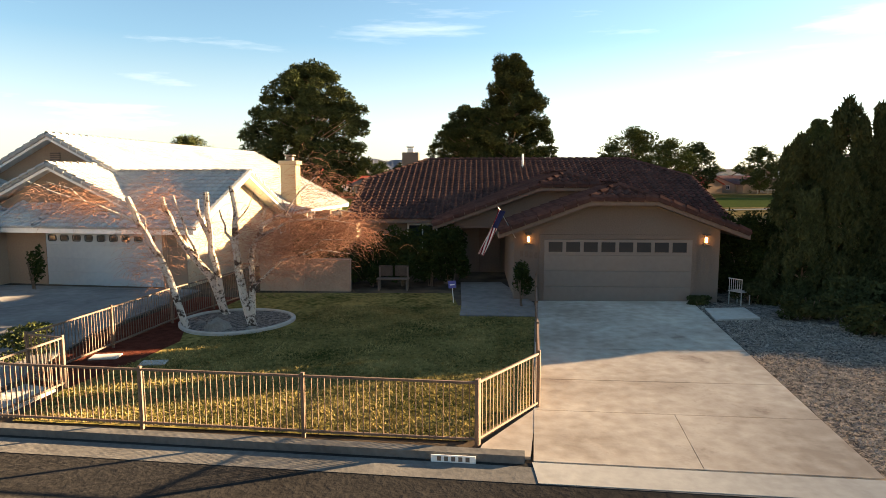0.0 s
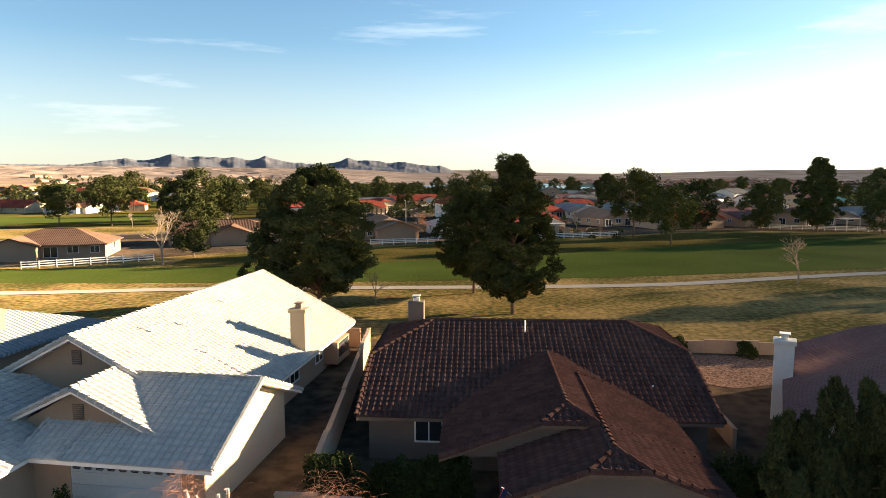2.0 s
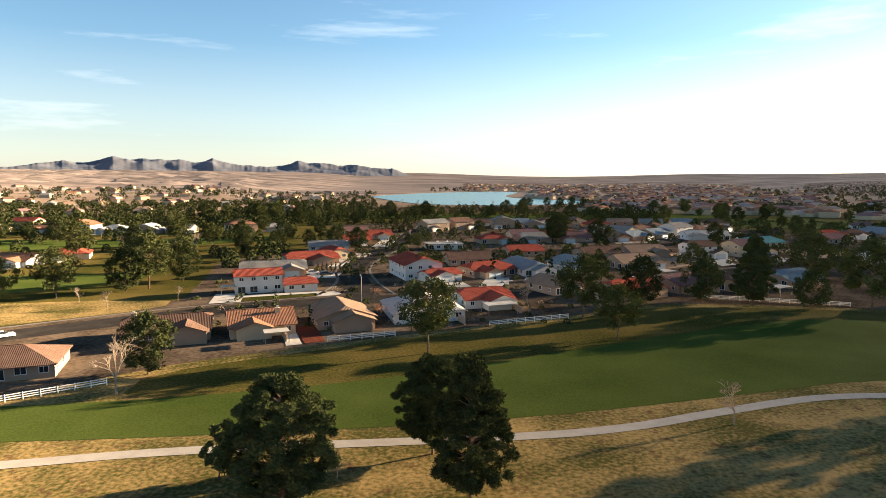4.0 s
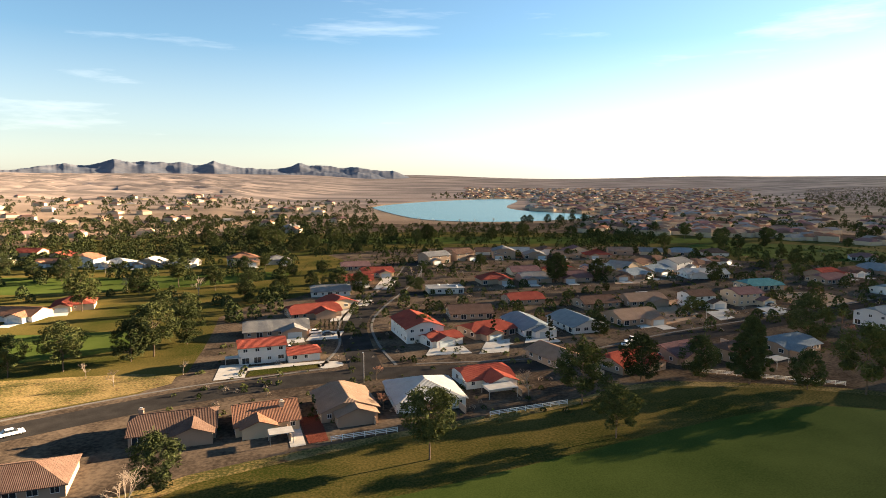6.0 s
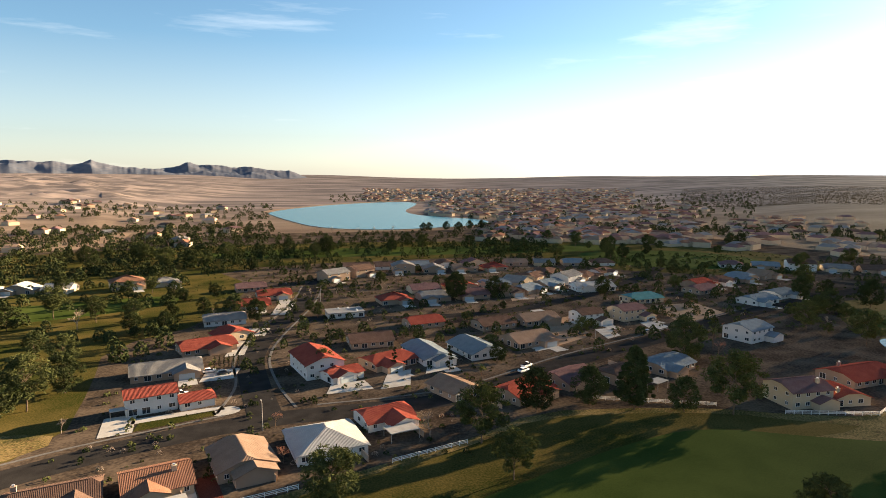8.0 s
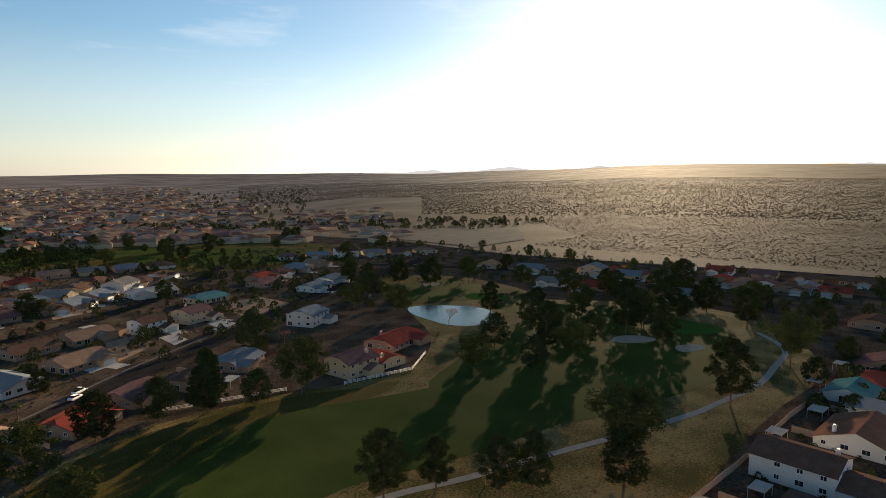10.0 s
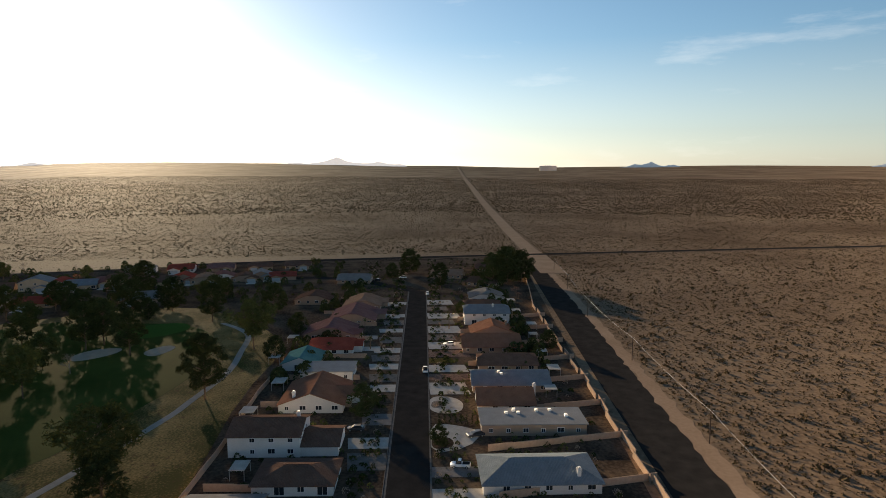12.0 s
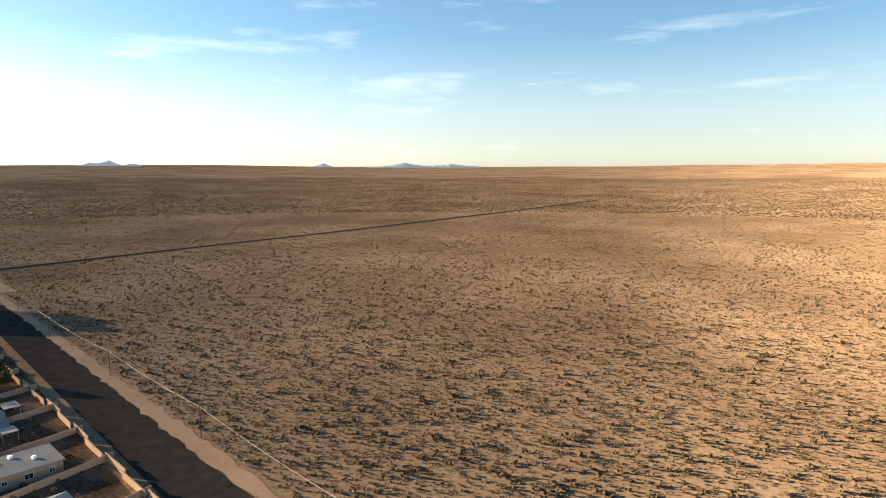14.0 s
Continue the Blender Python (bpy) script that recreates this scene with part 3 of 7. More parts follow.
sheet("fairway", [(252, 150), (262, 120), (300, 90), (312, 110), (290, 150), (268, 185)], 0.07, FAIRWAY, "mown green golf fairway beside a pond", "grass", 2)
sheet("golf_rough", [(235, 210), (250, 245), (300, 285), (330, 250), (322, 200), (300, 165), (265, 195)], 0.052, OLIVE, "olive winter grass beyond the pond", "grass", 1)
sheet("fairway", [(246, 216), (264, 238), (298, 258), (318, 236), (308, 204), (286, 186), (262, 200)], 0.07, FAIRWAY, "mown green golf fairway beyond the pond", "grass", 2)
sheet("bunker", [(284, 236), (296, 232), (300, 240), (290, 246)], 0.12, BUNKER, "pale sand bunker beyond the pond", "bunker", 2)
sheet("putting_green", [(262, 84), (276, 66), (292, 70), (290, 88), (274, 98)], 0.10, GREEN, "bright short putting green", "grass", 2)
sheet("putting_green", [(268, 196), (282, 176), (296, 186), (286, 206)], 0.10, GREEN, "bright short putting green", "grass", 2)
sheet("bunker", [(234, 97), (242, 86), (252, 84), (252, 95), (243, 101)], 0.12, BUNKER, "pale sand bunker beside the putting green", "bunker", 2)
sheet("bunker", [(236, 70), (250, 64), (254, 70), (244, 77)], 0.12, BUNKER, "pale sand bunker beside the putting green", "bunker", 2)
sheet("pond", [(219, 178), (216, 166), (225, 154), (240, 152), (250, 162), (258, 178), (250, 194), (236, 208), (224, 196)], 0.11, POND, "small dark blue golf course pond", "water", 2)
sheet("lake_beach", [(-80, 1240), (60, 1540), (300, 1750), (330, 1720), (110, 1500), (-20, 1180)], 0.4, DIRT, "sandy lake beach", "beach", 1)
sheet("lake", [(-60, 1225), (70, 1500), (260, 1660), (300, 1560), (262, 1400), (196, 1180), (205, 1040), (290, 930), (262, 840), (190, 800), (110, 775), (30, 820), (-6, 950), (-34, 1080)], 0.5, LAKE, "wide blue lake among the houses", "water", 2)
sheet("lake", [(240, 2250), (440, 2560), (640, 2300), (600, 1960), (420, 1800), (370, 1860), (500, 2050), (420, 2230)], 0.5, LAKE, "far arm of the blue lake", "water", 2)
sheet("vacant_lot", [(470, 330), (560, 330), (800, 500), (720, 590), (560, 560), (480, 430)], 0.6, DIRT, "bare tan vacant land at the desert's edge", "ground")
sheet("vacant_lot", [(-420, 620), (-300, 600), (-170, 640), (-190, 800), (-420, 800)], 0.4, DIRT, "bare tan field beyond the trees", "ground")
sheet("vacant_lot", [(170, 250), (204, 258), (205, 289), (177, 287)], 0.035, DIRT, "bare tan vacant building lot", "ground")
sheet("vacant_lot", [(98, 225), (117, 236), (128, 275), (102, 263)], 0.035, DIRT, "bare tan vacant building lot", "ground")
sheet("vacant_lot", [(112, 316), (131, 319), (144, 371), (125, 366)], 0.035, DIRT, "bare tan vacant building lot", "ground")


# ---------- streets ----------
def kerb(x):
    """The kerb line of the home street on the golf side."""
    return 9.05 - 0.126 * x


ribbon("road", [(-260, kerb(-260) - 5.3), (0, kerb(0) - 5.3), (180, kerb(180) - 5.3), (352, kerb(352) - 5.3)], 10.2, 0.05, ASPHALT, "worn dark asphalt of the home street", "road")
ribbon("road", [(-120, -29), (110, -72.5), (300, -110), (460, -142)], 13.5, 0.05, ASPHALT, "worn dark asphalt road beside the desert", "road")
ribbon("dirt_shoulder", [(-120, -38.4), (110, -81.6), (300, -118.9), (420, -140.5)], 4.6, 0.06, DIRT, "packed tan dirt shoulder of the road", "road", 60, 0.0, 1.7)
ribbon("road", [(-150, 92), (-120, 113), (-85, 138), (-57, 156), (-30, 168), (-8, 173.5), (20, 175), (49, 180), (97, 206), (155, 232), (223, 264), (300, 292), (390, 320)], 10.5, 0.06, ASPHALT, "dark asphalt residential street across the golf course", "road")
ribbon("road", [(-10, 174), (-15, 205), (-18, 235), (-14, 269), (1, 332), (8, 388), (25, 450)], 9.5, 0.064, ASPHALT, "dark asphalt street curving between houses", "road")
ribbon("road", [(-6, 300), (60, 288), (120, 300), (200, 352), (270, 420)], 9, 0.067, ASPHALT, "dark asphalt residential street", "road")
ribbon("road", [(330, 330), (372, 240), (384, 190), (391, 131), (408, 18), (352, -40)], 9, 0.067, ASPHALT, "dark asphalt residential street", "road")
for a, b in ((-260, 1.2), (6.6, 352)):
    ribbon("kerb", [(a, kerb(a) - 0.1), ((a + b) / 2, kerb((a + b) / 2) - 0.1), (b, kerb(b) - 0.1)], 0.2, 0.17, GUTTER, "concrete street kerb with shade put into its grey", "kerb", 4, 0.16)
ribbon("gutter", [(-60, kerb(-60) - 0.55), (60, kerb(60) - 0.55), (352, kerb(352) - 0.55)], 0.5, 0.058, GUTTER, "concrete street gutter with shade put into its grey", "kerb", 4)
ribbon("kerb", [(-260, kerb(-260) - 10.5), (0, kerb(0) - 10.5), (352, kerb(352) - 10.5)], 0.4, 0.17, GUTTER, "concrete street kerb with shade put into its grey", "kerb", 4, 0.16)
ribbon("pavement", [(-150, 99), (-120, 120), (-92, 144), (-62, 163), (-34, 174.5), (-22, 179)], 0.9, 0.1, GUTTER, "pale kerb and pavement along the street", "pavement", 6, 0.1)
ribbon("pavement", [(-24, 181), (-21, 205), (-24, 235), (-20, 271), (-5, 334), (2, 390)], 0.9, 0.1, GUTTER, "pale kerb and pavement along the street", "pavement", 6, 0.1)
ribbon("pavement", [(-2, 181), (-8, 205), (-11.5, 235), (-7.5, 267), (7, 330), (14, 386)], 0.9, 0.1, GUTTER, "pale kerb and pavement along the street", "pavement", 6, 0.1)
ribbon("pavement", [(4, 182), (47, 187), (95, 213), (153, 239), (221, 271)], 0.9, 0.1, GUTTER, "pale kerb and pavement along the street", "pavement", 6, 0.1)
ribbon("cart_path", [(-160, 72), (-90, 72.5), (-54, 73), (-28, 76), (13, 77.3), (30, 79.3), (46, 84), (64, 88.5), (80, 88), (93, 84), (107, 77), (127, 69), (148, 60), (175, 49.5), (188, 46), (215, 40), (240, 39.5), (262, 40), (276, 46), (288, 55)], 2.3, 0.09, PATH, "pale concrete golf cart path", "path")
ribbon("dirt_track", [(478, 120), (490, 15), (498, -150), (505, -425), (503, -600), (497, -800), (488, -1000), (479, -1239)], 9, 0.3, ASPHALT, "dark graded track through the desert scrub", "track", 6)


def desert_road():
    """The wide graded road that climbs with the plain."""
    bm = bmesh.new()
    rows = []
    for k in range(60):
        x = 400 + 3900 * (k / 59) ** 1.6
        y = -139 - 0.165 * (x - 400)
        w = 6.5 if x > 520 else 9
        rows.append([bm.verts.new((x + d * 0.21, y + d, terrain(x + d * 0.21, y + d) + 0.25 + 0.0008 * max(0, x - 700))) for d in (-w, w)])
    for a, b in zip(rows, rows[1:]):
        bm.faces.new((a[0], b[0], b[1], a[1]))
    me = mesh_of("dirt_road", bm)
    me.materials.append(DIRT)
    tagged(new("dirt_road", me), "wide tan dirt road running straight into the desert", "road", kind="structure")


desert_road()


# ---------- houses ----------
ROOFS = {"red": R_RED, "terracotta": R_TERRA, "brown": R_BROWN, "tan": R_TAN, "grey": R_GREY, "pale": R_PALE, "blue-grey": R_BLUE, "teal": R_TEAL, "mauve-brown": R_MAUVE, "flat grey": FLATROOF}
WALLS = {"tan": STUCCO, "cream": CREAM, "white": WHITE}


def pane_bm(w, h, t=0.06):
    return boxes((-w / 2, w / 2, -t, 0, 0, h))


def add_window(parent, m, w, h):
    """A window on a wall: frame, then the pane set back in it. m: the middle of its sill, facing -y."""
    bm = boxes((-w / 2, w / 2, -0.05, 0.05, 0, 0.08), (-w / 2, w / 2, -0.05, 0.05, h - 0.08, h), (-w / 2, -w / 2 + 0.08, -0.05, 0.05, 0.08, h - 0.08), (w / 2 - 0.08, w / 2, -0.05, 0.05, 0.08, h - 0.08), (-0.03, 0.03, -0.04, 0.04, 0.08, h - 0.08))
    win = part("window", bm, WHITETRIM, parent)
    win.matrix_basis = m
    part("pane", boxes((-w / 2 + 0.08, w / 2 - 0.08, -0.02, 0.0, 0.08, h - 0.08)), GLASS, win, "dark reflecting glass")


def garage_door(parent, m, w=4.88, h=2.13, material=SHADEDOOR, lites=0):
    door = part("garage_door", boxes((-w / 2, w / 2, -0.03, 0.0, 0.012, h - 0.012)), material, parent, "sectional garage door")
    door.matrix_basis = m
    panel = mesh_of("door_panel", boxes((-w / 2, w / 2, -0.05, -0.0305, 0.012, h / 4 - 0.012)))
    panel.materials.append(material)
    for k in range(4):
        ob = new("door_panel", panel)
        ob.parent = door
        ob.matrix_basis = pose(0, 0, k * h / 4)
    return door


def house(x, y, rot, w, d, roof, wall, axis="x", clip=0.0, h=2.6, pitch=0.36, wing=None, chimney=None, two=False, flat=False, solar=False, vents=0, plain=False):
    """A house with its front to local -y. wing: (centre, width, how far it stands out, with a garage door). clip: share of each gable cut back."""
    top = h + (2.7 if two else 0)
    words = f"{'two-storey' if two else 'single-storey'} {wall} stucco house with a {roof} {'roof' if flat else 'tile roof'}"
    ob = thing("house", words, "house", pose(x, y, 0, 0, 0, rot), "houses of the neighbourhood")
    wm, rm = WALLS[wall], ROOFS[roof]
    half = (d if axis == "x" else w) / 2
    length = w if axis == "x" else d
    if flat:
        part("wall", boxes((-w / 2, w / 2, -d / 2, d / 2, 0, top)), wm, ob)
        bm = boxes((-w / 2 - 0.4, w / 2 + 0.4, -d / 2 - 0.4, d / 2 + 0.4, top, top + 0.28))
        part("roof", bm, rm, ob, "flat roofing with a fascia board")
        zr = top + 0.28
    else:
        zr = top + half * pitch
        bm = bmesh.new()
        hc = half * clip
        prof = [(-half, 0), (half, 0), (half, top), (hc, zr - hc * pitch - 0.08), (-hc, zr - hc * pitch - 0.08), (-half, top)] if clip < 0.95 else [(-half, 0), (half, 0), (half, top), (-half, top)]
        if clip == 0:
            prof = [(-half, 0), (half, 0), (half, top), (0, zr - 0.08), (-half, top)]
        extrude_profile(bm, prof, axis, -length / 2, length / 2)
        part("wall", bm, wm, ob)
        faces = roof_faces(axis, 0, half + 0.6, -length / 2 - 0.5, length / 2 + 0.5, top - 0.6 * pitch + 0.05, zr + 0.05, (half + 0.6) * pitch * clip, (half + 0.6) * pitch * clip)
        part("roof", roof_mesh(faces), rm, ob)
        part("ridge_cap", boxes(*(((-length / 2 + hc, length / 2 - hc, -0.13, 0.13, zr + 0.04, zr + 0.13),) if axis == "x" else ((-0.13, 0.13, -length / 2 + hc, length / 2 - hc, zr + 0.04, zr + 0.13),))), rm, ob)
    if wing:
        cx, ww, out, garage = wing
        wz = h + ww / 2 * pitch
        bm = bmesh.new()
        extrude_profile(bm, [(cx - ww / 2, 0), (cx + ww / 2, 0), (cx + ww / 2, h), (cx, wz - 0.08), (cx - ww / 2, h)], "y", -d / 2 - out, -d / 2 + (1.0 if two else 0.3))
        part("wing_wall", bm, wm, ob)
        back = -d / 2 + min(d * 0.45, (wz - h) / pitch) if not two else -d / 2 + 0.2
        part("wing_roof", roof_mesh(roof_faces("y", cx, ww / 2 + 0.5, -d / 2 - out - 0.5, back, h - 0.5 * pitch + 0.06, wz + 0.06)), rm, ob)
        if garage:
            fx, fy = cx, -d / 2 - out
            run = [Vector((fx + ux, fy - uy, 0)) for ux, uy in ((-2.8, 0.05), (2.8, 0.05), (3.0, 6.5), (-3.0, 6.5))]
            sheet("driveway", [(ob.matrix_basis @ q).xy[:] for q in run], 0.09 + terrain(x, y), PALE, "pale concrete driveway before a garage", "driveway")
            garage_door(ob, pose(cx, -d / 2 - out - 0.003, 0.02), min(4.88, ww - 1.2))
    rnd = random.Random(int(x * 7 + y * 13))
    spots = [(sx, -d / 2, 0) for sx in np.arange(-w / 2 + 1.8, w / 2 - 1.2, 3.4)] + [(sx, d / 2, 180) for sx in np.arange(-w / 2 + 1.8, w / 2 - 1.2, 3.6)]
    if plain:
        spots = spots[::2]
    spots += [] if plain else [(-w / 2, sy, -90) for sy in np.arange(-d / 2 + 2.2, d / 2 - 1.5, 4.5)] + [(w / 2, sy, 90) for sy in np.arange(-d / 2 + 2.2, d / 2 - 1.5, 4.5)]
    for sx, sy, turn in spots:
        if wing and turn == 0 and abs(sx - wing[0]) < wing[1] / 2 + 0.6 and not two:
            continue
        ww, hh = rnd.choice(((1.5, 1.2), (1.8, 1.3), (1.1, 1.1), (2.2, 1.9)))
        if not (wing and turn == 0 and abs(sx - wing[0]) < wing[1] / 2 + 0.6):
            add_window(ob, pose(sx, sy, 0.95 if hh < 1.5 else 0.25, 0, 0, turn), ww, hh)
        if two:
            add_window(ob, pose(sx, sy, 3.75, 0, 0, turn), 1.3, 1.1)
    if chimney:
        cx, cy = chimney
        zt = zr - 0.55 * pitch * abs(cx if axis == "y" else cy) - 0.2
        ch = part("chimney", bevelled(boxes((cx - 0.5, cx + 0.5, cy - 0.4, cy + 0.4, 0, zt + 0.7), (cx - 0.58, cx + 0.58, cy - 0.48, cy + 0.48, zt + 0.7, zt + 0.95)), 0.02, 1), wm, ob)
        part("flue_cap", boxes((cx - 0.18, cx + 0.18, cy - 0.18, cy + 0.18, zt + 0.94, zt + 1.25), (cx - 0.28, cx + 0.28, cy - 0.28, cy + 0.28, zt + 1.25, zt + 1.3)), METAL, ch, "grey metal flue cap")
    if solar:
        bm = bmesh.new()
        tilt = pose(0, 0, 0, -math.degrees(math.atan(pitch)), 0, 0) if axis == "x" else Matrix()
        for k in range(6):
            for j in range(2):
                for v in box(bm, -3.2 + k * 1.06, -2.2 + k * 1.06, 1.2 + j * 1.7, 2.8 + j * 1.7, 0.12, 0.17):
                    v.co = tilt @ v.co + Vector((0, 0, zr))
        part("solar_panel", bm, PANEL, ob, "dark blue solar panels")
    for k in range(vents):
        vx, vy = rnd.uniform(-w * 0.4, w * 0.4), rnd.uniform(-d * 0.35, d * 0.35)
        part("roof_vent", bevelled(boxes((vx - 0.45, vx + 0.45, vy - 0.4, vy + 0.4, zr - 0.05, zr + 0.6)), 0.06, 1), WHITETRIM, ob, "white metal roof vent box")
    return ob


# golf-side row on the street across the course
house(-69, 111, 16, 17, 12, "brown", "tan", clip=1.0, wing=(-5, 7, 2, False))
house(-50, 135, 14, 17, 12, "brown", "tan", axis="x", clip=0.3, wing=(4, 8, 3, False), chimney=(-7, 3))
house(-31.5, 139, 17, 13.5, 13, "terracotta", "cream", axis="x", wing=(-2, 7, 2, False), chimney=(3.5, -2.0))
house(-14.5, 146.5, 16, 13, 15, "tan", "tan", axis="y", clip=0.25, wing=(1, 9, 4, False))
house(5, 152, 11, 17, 17, "pale", "white", axis="y", clip=0.9)
house(21.5, 165, 16, 13.5, 11, "red", "white", axis="x", clip=0.4, solar=True, wing=(2, 8, 4, False))
house(46, 183, 24, 11, 14, "tan", "tan", axis="y", clip=0.0)
house(66, 176, 30, 17, 12, "red", "tan", axis="x", clip=0.3, wing=(3, 7, 3, False))
house(85, 184, 28, 15, 12, "mauve-brown", "tan", axis="x", wing=(-3, 7, 2, False))
house(103, 183, 26, 14, 13, "brown", "tan", axis="x", clip=0.5)
house(124, 190, 24, 17, 13, "blue-grey", "tan", axis="x", clip=0.4, wing=(-4, 7, 3, False))
house(181, 219, 20, 15, 13, "blue-grey", "white", axis="x", clip=0.3, two=True, wing=(5, 7, 4, False))
house(180, 165, 8, 22, 14, "red", "tan", axis="x", clip=0.4, wing=(6, 8, 4, False), chimney=(-4, 4))
house(144, 152, 0, 14, 12, "mauve-brown", "cream", axis="x", clip=0.3, two=True, chimney=(4, -3), wing=(3, 7, 3, False))
house(157, 150, -5, 12, 11, "red", "cream", axis="y", clip=0.3, chimney=(-3, -3))
# beyond that street
house(-43, 189.5, 17, 13.5, 8, "red", "white", axis="x", two=True, h=2.7)
house(-31, 190.5, 20, 9.5, 7.5, "red", "white", axis="x", clip=0.5)
house(-45, 223, 12, 22, 13, "grey", "tan", axis="x", clip=0.2, wing=(6, 8, 3, True))
house(-36, 252, 22, 20, 13, "red", "tan", axis="x", clip=0.4, wing=(3, 8, 3, False))
house(-28, 268, 30, 14, 12, "red", "cream", axis="y", clip=0.3)
house(-34, 298, 10, 18, 12, "grey", "white", axis="x", clip=0.3)
house(-24, 330, 5, 18, 13, "red", "tan", axis="x", clip=0.3, wing=(4, 7, 3, True))
house(-14, 356, 10, 18, 13, "red", "cream", axis="x", clip=0.3, wing=(4, 7, 3, True))
house(-28, 382, 10, 17, 12, "mauve-brown", "tan", axis="x", clip=0.3)
house(5, 216, 16, 13, 20, "red", "white", axis="y", clip=0.2, two=True, wing=(3, 8, 3, False))
house(13, 205, 27, 12, 8, "red", "white", axis="x", clip=0.3, wing=(-1, 7, 1, True))
house(30, 217, 26, 17, 12, "red", "tan", axis="x", clip=0.6, wing=(-3, 7, 4, True))
house(27, 246, 4, 17, 13, "brown", "tan", axis="x", clip=0.0)
house(46, 223, 12, 12, 22, "blue-grey", "white", axis="y", clip=0.3, wing=(1, 8, 3, True))
house(65, 225, 14, 14, 20, "blue-grey", "white", axis="y", clip=0.2)
house(89, 233, 16, 18, 14, "tan", "tan", axis="x", clip=0.2, wing=(5, 7, 3, True))
house(106, 266, 10, 18, 13, "tan", "tan", axis="x", clip=0.2, wing=(4, 7, 3, False))
house(84, 262, 14, 17, 12, "brown", "tan", axis="x", clip=0.3)
house(128, 260, 12, 12, 10, "brown", "white", axis="x", clip=0.3, two=True, wing=(5, 7, 4, True))
house(151, 264, 14, 14, 11, "mauve-brown", "cream", axis="x", clip=0.3, two=True, wing=(6, 7, 4, True), chimney=(0, 4))
house(170, 338, 0, 24, 13, "pale", "white", axis="x", clip=0.2, wing=(-6, 9, 2, False))
house(180, 300, 8, 19, 13, "teal", "cream", axis="x", clip=0.6)
house(21, 300, 6, 17, 11, "flat grey", "white", flat=True, vents=3)
house(54, 272, 12, 16, 12, "red", "tan", axis="x", clip=0.3)
house(238, 282, 18, 19, 13, "blue-grey", "white", axis="x", clip=0.4, wing=(-5, 7, 3, True))
house(262, 294, 18, 17, 13, "blue-grey", "white", axis="x", clip=0.4, wing=(4, 7, 3, True))
house(228, 316, 18, 18, 13, "mauve-brown", "tan", axis="x", clip=0.4)
# this side, golf side of the home street, towards the desert
house(25.2, 30.0, -28, 14, 15, "mauve-brown", "white", axis="y", clip=0.45, pitch=0.44, chimney=(-7.6, 0.6))
# blue-grey tile stands in for shade on this house's pale roof
house(-31.5, 38, -8, 15, 17, "blue-grey", "tan", axis="x", clip=0.5, chimney=(5.5, -2), wing=(-3, 8, 4, True))
house(-52, 40, -8, 16, 20, "pale", "tan", axis="y", clip=0.2, wing=(-3, 8, 4, True))
house(58, 27, -8, 18, 16, "brown", "tan", axis="x", clip=0.3, wing=(3, 8, 4, True))
house(84, 24, -8, 18, 16, "grey", "tan", axis="x", clip=0.3, wing=(3, 8, 4, True))
house(118, 25, -8, 14, 15, "grey", "tan", axis="y", clip=0.0, chimney=(-1.5, 3))
house(133, 11, -8, 12, 17, "brown", "white", axis="y", clip=1.0, pitch=0.25)
house(153, 19, -8, 13, 17, "brown", "white", axis="y", clip=0.0, two=True, h=2.7, pitch=0.3, wing=(0, 12, 9, False), chimney=(2.5, -6.5))
house(183, 9, -8, 20, 18, "terracotta", "white", axis="x", clip=0.0, chimney=(-8, 5), wing=(2, 8, 4, False))
house(206, 6, -8, 11, 17, "flat grey", "white", flat=True, h=3.0)
house(220, 15, -8, 15, 12, "teal", "white", axis="x", clip=0.0)
house(236, 5, -8, 14, 16, "red", "white", axis="y", clip=0.3, wing=(2, 8, 3, True))
house(259, 6, -8, 17, 20, "mauve-brown", "tan", axis="x", clip=0.2, wing=(-4, 7, 3, True))
house(286, -4, -8, 24, 20, "mauve-brown", "tan", axis="x", clip=0.2, wing=(5, 8, 4, True))
house(314, -9, -8, 20, 18, "tan", "tan", axis="x", clip=0.3, wing=(3, 8, 3, True))
house(330, 16, -8, 15, 18, "brown", "tan", axis="x", clip=0.3)
house(388, -6, 80, 20, 15, "grey", "tan", axis="x", clip=0.2, wing=(3, 7, 3, True))
# desert side of the home street
house(126.5, -41, -7, 14, 25, "blue-grey", "white", axis="y", clip=0.95, pitch=0.34, chimney=(-5, -8))
house(154, -48, -8, 11, 27, "flat grey", "tan", flat=True, h=3.0, vents=7)
house(171, -45, -8, 13, 16, "terracotta", "white", axis="y", clip=0.0, pitch=0.42, chimney=(2, -9))
house(188, -51, -8, 15, 24, "blue-grey", "tan", axis="y", clip=0.1, pitch=0.3, vents=2)
house(207, -55, -8, 14, 20, "brown", "tan", axis="y", clip=0.4, pitch=0.3)
house(231, -55, -8, 17, 22, "terracotta", "tan", axis="y", clip=0.2, wing=None)
house(249, -60, -8, 13, 18, "terracotta", "tan", axis="x", clip=0.0, chimney=(3, -6))
house(274, -63, -8, 14, 20, "blue-grey", "white", axis="y", clip=0.4, two=True, chimney=(-2, -3))
house(297, -66, -8, 15, 18, "brown", "tan", axis="y", clip=0.4)
house(322, -74, -8, 16, 18, "grey", "white", axis="x", clip=0.4)
house(365, -83, 60, 18, 14, "brown", "tan", axis="x", clip=0.2, wing=(3, 7, 3, True))
house(398, -66, 70, 20, 15, "tan", "tan", axis="x", clip=0.2, wing=(3, 7, 3, True))
house(420, -98, 80, 18, 14, "brown", "tan", axis="x", clip=0.2)
